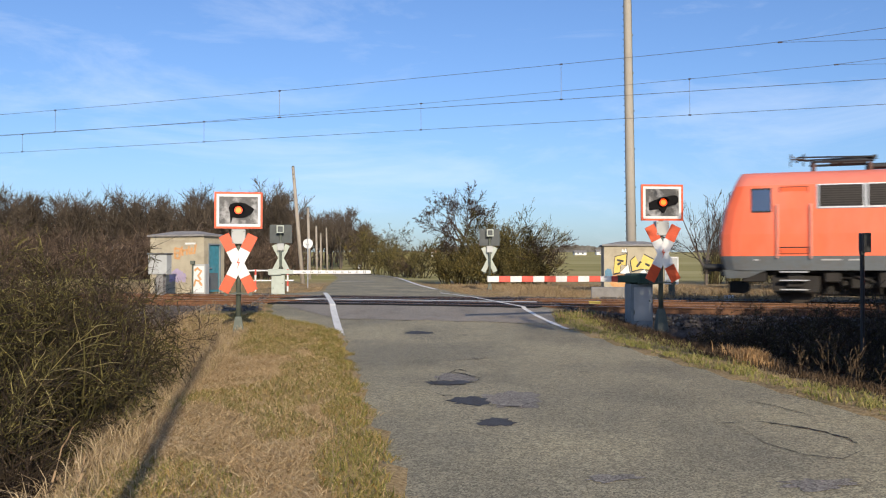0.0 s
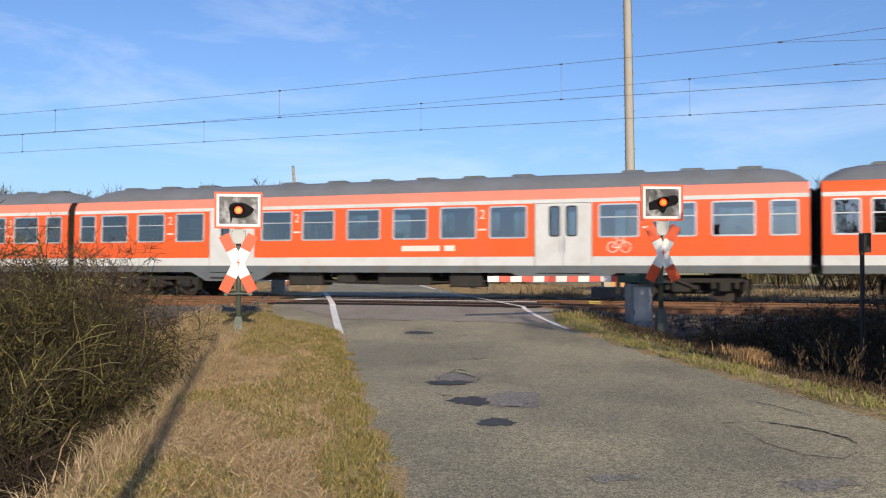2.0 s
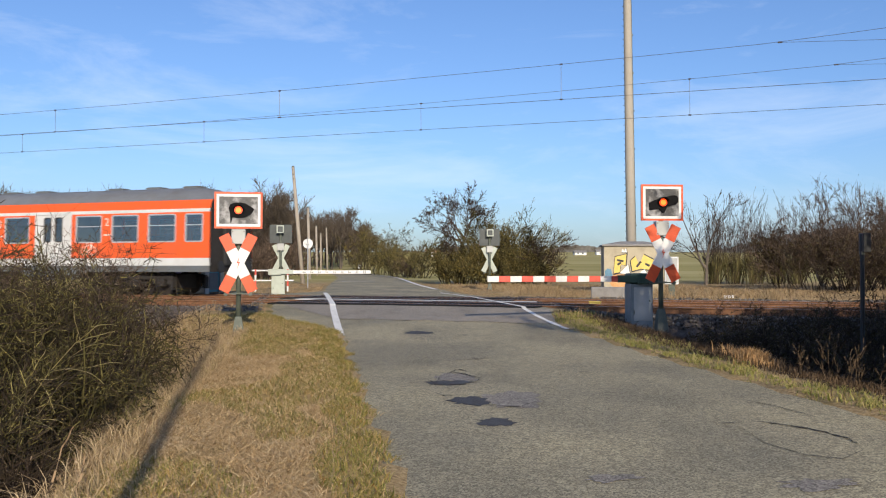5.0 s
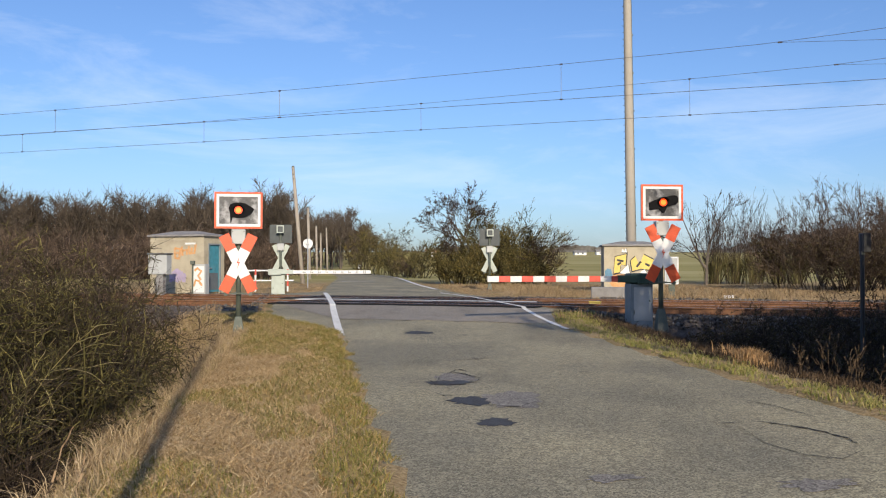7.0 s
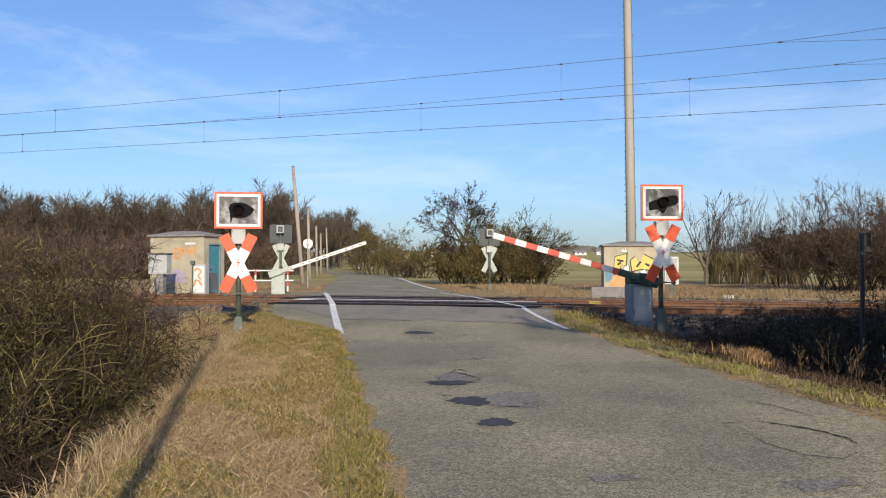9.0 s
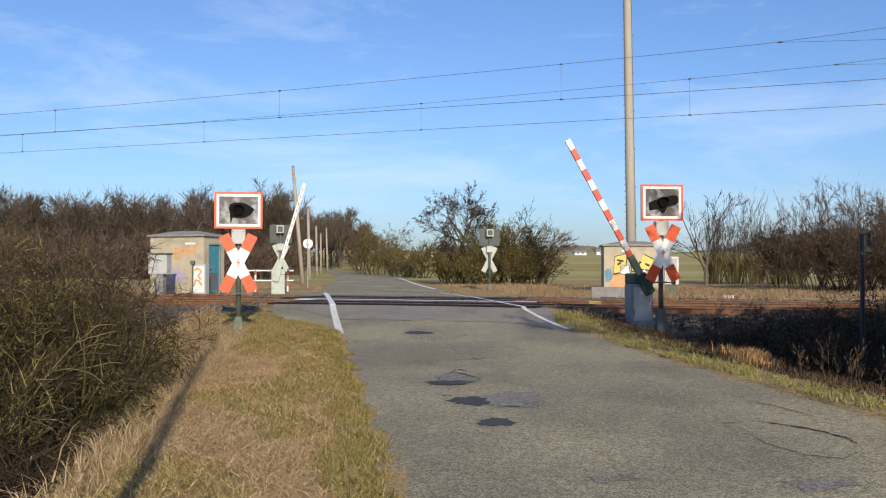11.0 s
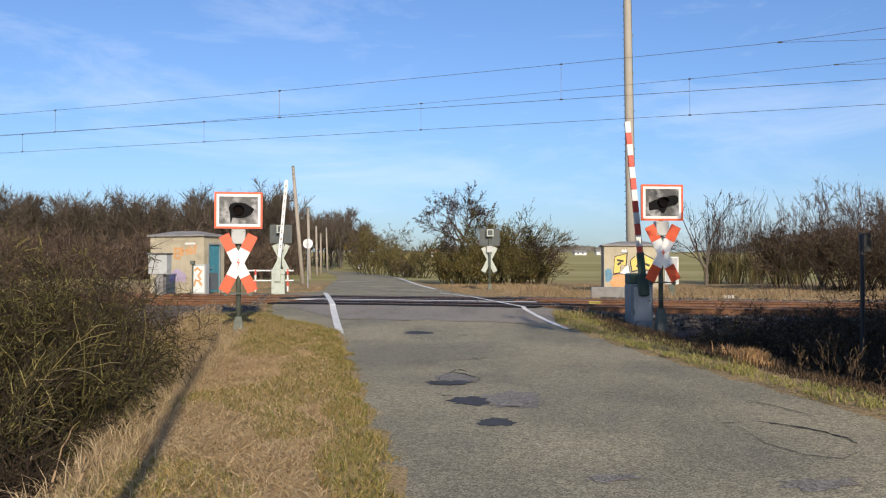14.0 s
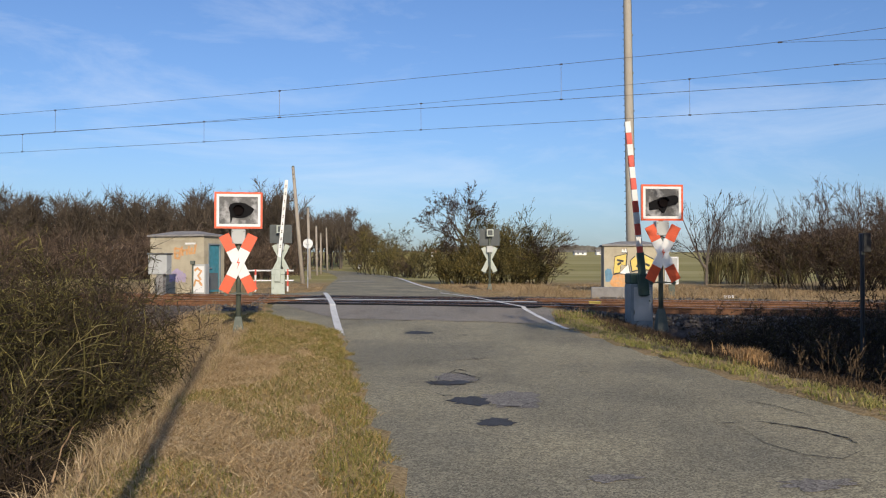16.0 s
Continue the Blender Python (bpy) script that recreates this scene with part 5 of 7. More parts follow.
ROAD_TURN = 8.22
# outlines of each lamp hood together with its shadow on the board
HOOD_A = [(-.21, .06), (-.17, .13), (-.09, .165), (.05, .17), (.15, .15), (.25, .09), (.34, .03), (.27, -.08), (.12, -.16), (-.05, -.165), (-.13, -.15), (-.155, -.27), (-.175, -.27), (-.18, -.08)]
HOOD_B = [(-.30, -.17), (-.31, 0), (-.06, .10), (.27, .17), (.34, .155), (.38, .09), (.37, .02), (.32, -.04), (.11, -.09), (.045, -.23), (.0, -.23), (-.08, -.14)]


def build_barrier(m, length, toward, label, rows, back, pz):
    """Half barrier: cabinet, machine head, and a keyed boom that swings in the plane across the road."""
    ba = thing("level_crossing_barrier", m, label, "crossing barrier", "barriers of the crossing")
    bm = bmesh.new()
    box(bm, -.27, .27, -.22, .22, -.15, pz - .12, .012)
    cab = part("cabinet", bm, M_BACK if back else M_BBOX, ba, "painted steel drive cabinet")
    bm = bmesh.new()
    box(bm, -.20, .24, -.232, -.221, .05, pz - .2, .004)
    part("cabinet_door", bm, M_BACK if back else M_CBOX, cab, "grey cabinet door")
    bm = bmesh.new()
    tube(bm, (.18, -.25, pz * .5), (.18, -.23, pz * .5), .02, seg=8)
    box(bm, -.21, -.19, -.245, -.23, .2, .3)
    part("lock", bm, M_POST, cab)
    bm = bmesh.new()
    box(bm, -.28, .28, -.20, .20, pz - .12, pz + .13, .03)
    part("machine_head", bm, M_BACK if back else M_GREEN, ba, "pale grey machine head" if back else "dark green machine head")
    bm = bmesh.new()
    tube(bm, (0, -.30, pz), (0, .20, pz), .085, seg=16)
    part("pivot", bm, M_GREEN, ba)
    d = 0 if toward > 0 else 180
    pm = pose(0, -.27, pz, 0, 0, d)
    sec = .055
    bm = bmesh.new()
    box(bm, -.36, .62, -.04, .04, -.085, .085, .012)
    arm = part("boom", bm, M_BACK if back else M_GREEN, ba, "swinging boom on its bracket", at=pm)
    part("counterweight", box(bmesh.new(), -.40, .12, -.062, .062, -.125, .125, .02), M_BACK if back else M_GREEN, arm)
    n = 12
    step = (length - .5) / n
    for k in range(n):
        x0 = .5 + k * step
        bm = bmesh.new()
        box(bm, x0, x0 + step - .001, -.03, .03, -sec * 1.25, sec * 1.25, .008)
        red = (n - 1 - k) % 2 == 1
        part("boom_stripe", bm, M_ARMWHITE if back or not red else M_ARMRED, arm)
    if back:
        for k in range(9):
            x = 1.0 + k * .31
            bm = bmesh.new()
            for e in (0, .07):
                box(bm, x + e, x + e + .045, -.036, -.0305, -.022, .022)
            part("reflector", bm, M_UNDER, arm)
    ARMS.append((arm, pm, [(t, -a) for t, a in rows]))
    return ba


def blob_patch(name, parent, outline, y, material, label=""):
    bm = bmesh.new()
    plate(bm, [(x, y, z) for x, z in outline], (0, -1, 0), .003)
    return part(name, bm, material, parent, label)


def build_hut(m, w, d, h, label, door, seed):
    hu = thing("equipment_hut", m, label, "hut", "equipment huts")
    t = .12
    for nm, a in (("wall", (0, w, 0, t)), ("wall", (0, w, d - t, d)), ("wall", (0, t, t, d - t)), ("wall", (w - t, w, t, d - t))):
        if nm and door and a[0] == w - t:
            bm = bmesh.new()
            for y0, y1, z0, z1 in ((t, .35, 0, h), (1.15, d - t, 0, h), (.35, 1.15, 1.98, h)):
                box(bm, a[0], a[1], y0, y1, z0 - .3 if z0 == 0 else z0, z1)
        else:
            bm = box(bmesh.new(), *a, -.3, h)
        part("wall", bm, M_PLASTER, hu)
    bm = bmesh.new()
    o = .10
    skin(bm, [[(-o, -o, h), (w + o, -o, h), (w + o, d + o, h), (-o, d + o, h)], [(-o, -o, h + .07), (w + o, -o, h + .07), (w + o, d + o, h + .07), (-o, d + o, h + .07)],
              [(w * .3, d * .4, h + .24), (w * .7, d * .4, h + .24), (w * .7, d * .6, h + .24), (w * .3, d * .6, h + .24)]], True, True)
    part("roof", bm, M_HUTROOF, hu, "weathered concrete hipped roof slab")
    if door:
        bm = bmesh.new()
        box(bm, w - .09, w - .05, .36, 1.14, 0, 1.97, .005)
        dr = part("door", bm, M_TEAL, hu, "teal painted steel door")
        bm = bmesh.new()
        tube(bm, (w - .05, .45, 1.0), (w + .02, .45, 1.0), .02, seg=8)
        box(bm, w, w + .02, .42, .56, .98, 1.02)
        part("handle", bm, M_GALV, dr)
        bm = bmesh.new()
        for y0, y1, z0, z1 in ((.30, .36, 0, 2.03), (1.14, 1.20, 0, 2.03), (.36, 1.14, 1.97, 2.03)):
            box(bm, w - .1, w + .012, y0, y1, z0, z1)
        part("door_frame", bm, M_BBOX, hu)
        bm = bmesh.new()
        box(bm, w - .05, w - .04, .45, 1.05, .1, .8)
        part("vent_panel", bm, M_SOLE, dr)
    return hu


RIGHT_ARM = [(0, 0), (7.2, 0), (7.4, .4), (7.6, 1.2), (7.8, 2.3), (8.0, 3.6), (8.2, 5.2), (8.4, 7.2), (8.6, 9.7), (8.8, 12.5), (9.0, 15.7), (9.2, 19.5), (9.7, 30), (10.3, 44.7), (10.8, 56.5), (11.3, 66.3), (11.6, 71.0), (12.0, 76.2), (12.4, 80.0), (12.8, 82.4), (13.2, 83.7), (13.6, 84.3), (16.0, 84.4)]
LEFT_ARM = [(0, 0), (7.2, 0), (7.4, .8), (7.6, 2.0), (8.0, 5.2), (8.4, 9.4), (8.6, 12.2), (8.8, 15.2), (9.0, 18.8), (9.2, 23.5), (9.7, 37), (10.3, 55), (10.8, 69), (11.3, 79), (11.6, 82), (12.0, 84), (12.5, 84.8), (13.0, 85), (16.0, 85)]

ground_at = lambda x, y: float(ground_z(x, y))


def build_equipment():
    build_signal(pose(-4.48, 20.12, -.39, 0, 0, 10), 2.29, 1.53, 1.03, .80, HOOD_A, True, "crossing signal with red light and red-white warning cross on grass verge")
    build_signal(pose(4.97, 20.84, -.25, 0, 0, 6), 2.36, 1.62, .98, .82, HOOD_B, True, "crossing signal with red light and warning cross beside barrier drive")
    for x, y, z in ((-7.57, 42.9, -.12), (2.35, 46.5, -.16)):
        build_signal(pose(x, y, z, 0, 0, 184), 2.28, 1.58, 1.03, .86, HOOD_A, False, "grey back of a crossing signal and its cross beyond the rails")
    build_barrier(pose(4.66, 21.9, -.26, 0, 0, ROAD_TURN), 3.72, -1, "red and white striped half barrier on grey drive cabinet", RIGHT_ARM, False, 1.04)
    build_barrier(pose(-6.80, 37.94, -.08, 0, 0, ROAD_TURN), 3.80, 1, "white half barrier with red reflectors on pale grey cabinet", LEFT_ARM, True, .92)

    # hut with the teal door
    c = Vector((-9.83, 37.8, 0))
    hut = build_hut(pose(*(c - Vector((TC, -TS, 0)) * 2.67), 0, 0, TRACK_DEG), 2.67, 1.46, 2.32, "beige plastered equipment hut with teal door and faded graffiti", True, 1)
    for line in (((1.22, 1.82), (1.26, 1.42), (1.5, 1.40)), ((1.24, 1.62), (1.42, 1.64)), ((1.22, 1.82), (1.5, 1.80), (1.46, 1.42)), ((1.58, 1.9), (1.62, 1.52)), ((1.6, 1.72), (1.84, 1.76), (1.82, 1.55)),
                 ((1.92, 1.92), (1.96, 1.6), (2.2, 1.62), (2.26, 2.0)), ((2.05, 1.62), (2.08, 1.86))):
        spray_line("graffiti_stroke", hut, line, .055, -.004, M_SPR_O)
    for k in range(7):
        x = 1.02 + .11 * k
        spray_line("graffiti_stroke", hut, ((x, .42 + .05 * (k % 3)), (x + .06, .66), (x - .02, .98 - .07 * abs(k - 3))), .085, -.004 - .0006 * k, M_SPR_P)
    bm = box(bmesh.new(), 1.75, 2.25, -.012, -.002, 1.98, 2.06)
    part("number_plate", bm, M_SIGWHITE, hut, "plain white plate")
    # hut with bright letters
    px = (1069 - 784) / 1626 * 43.2
    h2 = build_hut(pose(px, 43.2, -.05, 0, 0, TRACK_DEG + 14), 2.75, 2.2, 2.08, "beige plastered equipment hut with yellow and white graffiti", False, 2)
    shapes = ((((.03, .91), (.16, 1.03), (.32, .98), (.42, .64), (.24, .40), (.07, .40)), M_SPR_B, 0),
              (((.45, .80), (.95, .82), (1.33, .78), (1.38, .04), (.56, .02), (.26, .30), (.36, .58)), M_SPR_O, 0),
              (((1.5, .80), (1.95, .74), (1.9, .16), (1.5, .12)), M_SPR_O, 0),
              (((.51, 1.57), (1.04, 1.70), (.99, 1.17), (.77, 1.22), (.72, .85), (.45, .80)), M_SPR_Y, 1),
              (((1.23, 1.39), (1.45, 1.60), (1.63, 1.17), (1.82, 1.68), (2.3, 1.42), (2.16, .96), (1.70, 1.02), (1.31, .91)), M_SPR_Y, 1),
              (((.72, .80), (1.12, 1.22), (1.20, .75)), M_SPR_W, 1), (((.80, 1.78), (.86, 1.96), (.93, 1.84), (1.02, 1.98), (1.06, 1.78)), M_SPR_W, 1),
              (((1.62, .82), (1.86, 1.0), (2.0, .78)), M_SPR_W, 1))
    for i, (sh, m, outlined) in enumerate(shapes):
        if outlined:
            cx, cz = sum(p[0] for p in sh) / len(sh), sum(p[1] for p in sh) / len(sh)
            blob_patch("graffiti_shadow", h2, [(cx + (x - cx) * 1.15 + .015, cz + (z - cz) * 1.15 - .02) for x, z in sh], -.006 - .001 * i, M_SPR_K)
        blob_patch("graffiti_letter", h2, sh, -.0066 - .001 * i if outlined else -.004 - .0004 * i, m)
    for line in (((.60, 1.42), (.90, 1.36)), ((.62, 1.2), (.78, 1.3)), ((1.5, 1.1), (1.7, 1.35)), ((1.9, 1.25), (2.1, 1.15))):
        spray_line("graffiti_stroke", h2, line, .05, -.018, M_SPR_K)

    # switch cabinets beside the huts
    cb = thing("switch_cabinet", pose(-11.15, 36.2, -.02, 0, 0, TRACK_DEG + 8), "light grey switch cabinet on a concrete pedestal", "switch cabinet")
    part("housing", box(bmesh.new(), -.40, .40, -.2, .2, .78, 1.55, .02), M_CBOX, cb)
    part("cap", box(bmesh.new(), -.44, .44, -.24, .24, 1.55, 1.62, .02), M_SOLE, cb, "dark rain cap")
    part("pedestal", box(bmesh.new(), -.08, .2, -.14, .14, -.2, .78, .01), M_HUTROOF, cb, "concrete pedestal")
    part("cabinet_door", box(bmesh.new(), -.35, .35, -.215, -.2, .83, 1.5, .004), M_CBOX, cb)
    tc = thing("terminal_cabinet", pose(-9.72, 36.9, -.02, 0, 0, TRACK_DEG + 8), "pale terminal cabinet sprayed with orange graffiti", "cabinet")
    part("housing", box(bmesh.new(), -.32, .28, -.18, .18, -.2, 1.18, .015), M_CBOX, tc)
    part("door_panel", box(bmesh.new(), -.27, .23, -.192, -.18, .05, 1.1, .004), M_SIGWHITE, tc)
    spray_line("graffiti_stroke", tc, ((-.18, .92), (-.05, 1.02), (.12, .9), (-.02, .72), (.1, .55)), .05, -.194, M_SPR_O)
    spray_line("graffiti_stroke", tc, ((-.2, .3), (-.12, .55), (.02, .5), (.15, .32)), .045, -.1946, M_SPR_O)
    pk = thing("marker_post", pose(-10.0, 36.7, 0), "thin grey marker post with a cap", "marker post")
    part("stem", tube(bmesh.new(), (0, 0, -.1), (0, 0, 1.15), .035, seg=8), M_POST, pk)
    part("cap", box(bmesh.new(), -.09, .09, -.06, .06, 1.15, 1.3, .01), M_POST, pk)
    wb = thing("white_cabinet", pose(9.0, 36.2, -.05, 0, 0, TRACK_DEG + 10), "plain white cable cabinet beyond the rails", "cabinet")
    part("housing", box(bmesh.new(), -.26, .26, -.15, .15, .42, 1.5, .015), M_SIGWHITE, wb)
    part("stand", box(bmesh.new(), -.12, .12, -.08, .08, -.2, .42, .01), M_POST, wb)
    part("door_panel", box(bmesh.new(), -.22, .22, -.16, -.15, .47, 1.45, .003), M_CBOX, wb)

    # tall concrete mast with climbing irons and cable
    ms = thing("radio_mast", pose(9.36, 45.6, 0, 0, -.70, 0), "tall tapered concrete mast with climbing irons", "mast")
    bm = bmesh.new()
    skin(bm, [[(r0 * math.cos(a), r0 * math.sin(a), z) for a in np.linspace(0, 2 * math.pi, 20, endpoint=False)] for z, r0 in ((-.5, .245), (6, .222), (14, .19), (24, .15))], True, True)
    part("shaft", bm, M_CONC, ms, "pale spun concrete shaft", True)
    bm = bmesh.new()
    for k in range(66):
        z = 1.5 + k * .33
        r0 = .245 - .004 * z
        tube(bm, (-r0 + .02, -.03, z), (-r0 - .075, -.05, z), .014, seg=5)
    tagged(part("climbing_irons", bm, M_POST, ms), kind="stuff")
    bm = bmesh.new()
    for k in range(12):
        z0, z1 = 1.2 + k * 1.9, 1.2 + (k + 1) * 1.9
        tube(bm, (.235 - .004 * z0, -.05, z0), (.235 - .004 * z1, -.05, z1), .028, seg=6)
        box(bm, .17, .30 - .004 * z0, -.08, -.02, z0 - .03, z0 + .03)
    part("cable_duct", bm, M_POST, ms, "grey cable along the mast")

    # overhead line of both tracks
    for off, drops in ((TRACK_GAP, (-22.0, -13.0, -4.04, 5.03, 18)), (0.0, (-27.5, -18.45, -9.64, -.81, 8.19, 20))):
        ol = thing("overhead_line", track_pose(0, off), "thin overhead contact wire with catenary wire and droppers", "overhead line", "overhead lines", "structure")
        mz = MESS_A if off else MESS_B
        bm = tube(bmesh.new(), (-110, 0, 5.785), (60, 0, 5.785), .007, seg=5)
        part("contact_wire", bm, M_WIRE, ol)
        bm = bmesh.new()
        ss = np.linspace(-110, 60, 90)
        for a, b in zip(ss, ss[1:]):
            tube(bm, (a, 0, mz(a)), (b, 0, mz(b)), .006, seg=5, caps=False)
        part("catenary_wire", bm, M_WIRE, ol)
        for s in drops:
            bm = tube(bmesh.new(), (s, 0, 5.785), (s, 0, mz(s)), .006, seg=5)
            for z in (5.785, mz(s)):
                tube(bm, (s - .04, 0, z), (s + .04, 0, z), .022, seg=6)
            part("dropper", bm, M_WIRE, ol)
        s0, z1 = (10.84, 6.41) if off else (12.4, 6.60)
        bm = tube(bmesh.new(), (s0, .02, mz(s0)), (20, .02, z1), .005, seg=5)
        tube(bm, (s0 - .06, 0, mz(s0)), (s0 + .06, 0, mz(s0)), .022, seg=6)
        part("stitch_wire", bm, M_WIRE, ol)

    # leaning timber poles along the road beyond
    for i, (x, y, hgt, lean) in enumerate(((-9.45, 62, 7.9, 5.0), (-11.6, 80, 6.2, 1.6), (-14.4, 105, 5.6, 1), (-16.2, 122, 5.4, .5), (-17.6, 140, 6.6, 1.6))):
        po = thing("timber_pole", pose(x, y, ground_at(x, y), 0, -lean, 0), "weathered timber pole, leaning slightly", "pole", "timber poles")
        part("shaft", tube(bmesh.new(), (0, 0, -.5), (0, 0, hgt), .15, .10, seg=12), M_WOODP, po, smooth=True)
        bm = bmesh.new()
        for k in range(3):
            tube(bm, (0, -.05, hgt - .2 - .3 * k), (.0, -.2, hgt - .15 - .3 * k), .03, seg=6)
        tube(bm, (0, 0, hgt), (0, 0, hgt + .12), .11, .06, seg=10)
        part("pole_top", bm, M_POST, po)
    rs = thing("round_sign", pose(-7.4, 50.3, -.1, 0, 0, 184), "round traffic sign seen from its grey back", "traffic sign")
    part("stem", tube(bmesh.new(), (0, 0, -.2), (0, 0, 2.75), .032, seg=8), M_GALV, rs)
    part("disc", tube(bmesh.new(), (0, -.05, 2.42), (0, -.03, 2.42), .27, seg=28), M_GALV, rs, "grey round sign plate")
    part("clamp", box(bmesh.new(), -.1, .1, -.03, .04, 2.38, 2.46), M_GALV, rs)
    mk = thing("marker_stone", pose(-13.6, 150, ground_at(-13.6, 150)), "small white-painted marker stone at the road's edge", "marker stone")
    part("stone", box(bmesh.new(), -.28, .28, -.18, .18, -.3, .85, .08), M_SIGWHITE, mk)
    part("dark_band", box(bmesh.new(), -.285, .285, -.185, .185, .45, .58, .02), M_POST, mk, "dark band")
    # guard railing
    gr = thing("guard_railing", pose(-8.75, 42.3, -.1, 0, 0, ROAD_TURN), "low white railing with red and white posts", "railing")
    for z in (.52, .98):
        part("rail", tube(bmesh.new(), (-.4, 0, z), (1.85, 0, z), .035, seg=8), M_SIGWHITE, gr)
    for x in (0.12, 1.58):
        for k in range(4):
            part("post_band", tube(bmesh.new(), (x, 0, k * .26 - (.1 if k == 0 else 0)), (x, 0, k * .26 + .26), .045, seg=10), M_ARMRED if k % 2 else M_SIGWHITE, gr)
    # slim post by the ditch
    sp = thing("slim_post", pose(7.39, 16.2, -1.0), "dark slim steel post with a small box sign", "post")
    part("stem", tube(bmesh.new(), (0, 0, -.2), (0, 0, 2.64), .038, seg=10), M_DARK, sp)
    part("box_sign", box(bmesh.new(), -.02, .12, -.1, .1, 2.32, 2.66, .01), M_DARK, sp)
    part("bracket", box(bmesh.new(), -.03, .03, -.05, .05, 2.28, 2.34), M_POST, sp)
    # pole behind the viewer, whose long shadow crosses the verge
    bp = thing("timber_pole", pose(-0.10, -3.2, -.45), "tall weathered timber pole on the verge", "pole", "timber poles")
    part("shaft", tube(bmesh.new(), (0, 0, -.3), (0, 0, 10.6), .07, .05, seg=12), M_WOODP, bp)
    # delineator and small boxes by the rails
    for x, y, m in ((4.55, 27.5, M_SPR_Y), (10.27, 33.0, M_SIGWHITE)):
        bx = thing("track_box", pose(x, y, -.16, 0, 0, TRACK_DEG), "small painted box beside the rails", "track box", "boxes by the rails")
        part("body", box(bmesh.new(), -.17, .17, -.1, .1, -.1, .16, .03), m, bx)
        part("lid", box(bmesh.new(), -.18, .18, -.12, .12, .16, .19, .01), m, bx)
    cb2 = thing("concrete_block", pose(6.05, 33.6, -.1, 0, 0, TRACK_DEG), "low weathered concrete cable trough block", "concrete block")
    part("block", box(bmesh.new(), -.6, .6, -.25, .25, -.1, .42, .03), M_HUTROOF, cb2)


def MESS_A(s):
    return 6.69 + .0165 * s + .0004 * s * s + .035 * max(0, s - 10.84)


def MESS_B(s):
    return 6.71 + .0205 * s + .0005 * s * s + .03 * max(0, s - 12.4)


build_equipment()

# ---- plants ----
M_TWIG = island_mat("brown_twigs", [(0.020, 0.015, 0.011), (0.045, 0.032, 0.023), (0.028, 0.020, 0.014), (0.055, 0.038, 0.028), (0.035, 0.024, 0.018), (0.22, 0.165, 0.12)])
# near-black tones put the shade inside the bushes into the twig colour
M_TWIGSHADE = island_mat("shade_darkened_inner_twigs", [(0.016, 0.012, 0.009), (0.04, 0.028, 0.02), (0.024, 0.018, 0.011), (0.085, 0.062, 0.036)])
M_TWIGFAR = island_mat("grey_brown_branches", [(0.042, 0.033, 0.025), (0.10, 0.08, 0.06), (0.062, 0.047, 0.035), (0.17, 0.14, 0.108)])
M_TWIGRED = island_mat("red_brown_twigs", [(0.035, 0.024, 0.017), (0.095, 0.066, 0.047), (0.05, 0.034, 0.024), (0.20, 0.145, 0.105)])
M_TWIGMOSS = island_mat("mossy_twigs", [(0.022, 0.018, 0.010), (0.05, 0.042, 0.017), (0.028, 0.022, 0.012), (0.07, 0.058, 0.022), (0.095, 0.084, 0.027), (0.20, 0.172, 0.062)])
M_CANE = island_mat("mossy_canes", [(0.20, 0.16, 0.09), (0.27, 0.23, 0.09), (0.15, 0.12, 0.05), (0.34, 0.275, 0.17)])
M_RUST = island_mat("russet_grass", [(0.30, 0.17, 0.075), (0.46, 0.29, 0.14), (0.22, 0.12, 0.05), (0.52, 0.37, 0.20)])
M_OLIVE = island_mat("olive_stems", [(0.075, 0.068, 0.026), (0.15, 0.135, 0.05), (0.10, 0.082, 0.035), (0.20, 0.175, 0.07)])
M_RANK = island_mat("brown_rank_grass", [(0.19, 0.125, 0.07), (0.36, 0.265, 0.15), (0.13, 0.085, 0.048), (0.29, 0.20, 0.105), (0.44, 0.34, 0.20)])
M_BARK = mat("grey_bark", (0.11, 0.09, 0.072), 0.9, var=0.3, scale=6, fine=40, bump=0.5)
M_LEAF = island_mat("olive_leaves", [(0.12, 0.098, 0.026), (0.23, 0.18, 0.048), (0.16, 0.118, 0.034), (0.31, 0.23, 0.068)])
# withered leaves, darkened so that the ditch's shade reads deeper
M_LEAFDARK = island_mat("darkened_withered_leaves", [(0.04, 0.032, 0.014), (0.075, 0.055, 0.022), (0.05, 0.042, 0.018)])
# darker copy of the dead weeds, with the ditch's shade in its colour
M_WEEDSHADE = island_mat("shade_darkened_weeds", [(0.035, 0.024, 0.015), (0.09, 0.06, 0.036), (0.05, 0.034, 0.02), (0.14, 0.098, 0.06)])
M_STRAW = island_mat("straw_blades", [(0.36, 0.24, 0.12), (0.60, 0.43, 0.23), (0.14, 0.085, 0.04), (0.72, 0.56, 0.33), (0.22, 0.14, 0.065), (0.50, 0.35, 0.18)])
M_GRASS = island_mat("winter_grass_blades", [(0.07, 0.078, 0.018), (0.17, 0.165, 0.042), (0.40, 0.29, 0.13), (0.10, 0.105, 0.024), (0.23, 0.20, 0.055), (0.27, 0.15, 0.05)])
M_VERGE = island_mat("green_verge_blades", [(0.10, 0.115, 0.026), (0.21, 0.215, 0.055), (0.34, 0.28, 0.12), (0.13, 0.14, 0.032)])
M_DRY = island_mat("tan_dry_grass", [(0.24, 0.17, 0.095), (0.42, 0.32, 0.19), (0.18, 0.12, 0.07), (0.34, 0.255, 0.135), (0.50, 0.39, 0.24)])
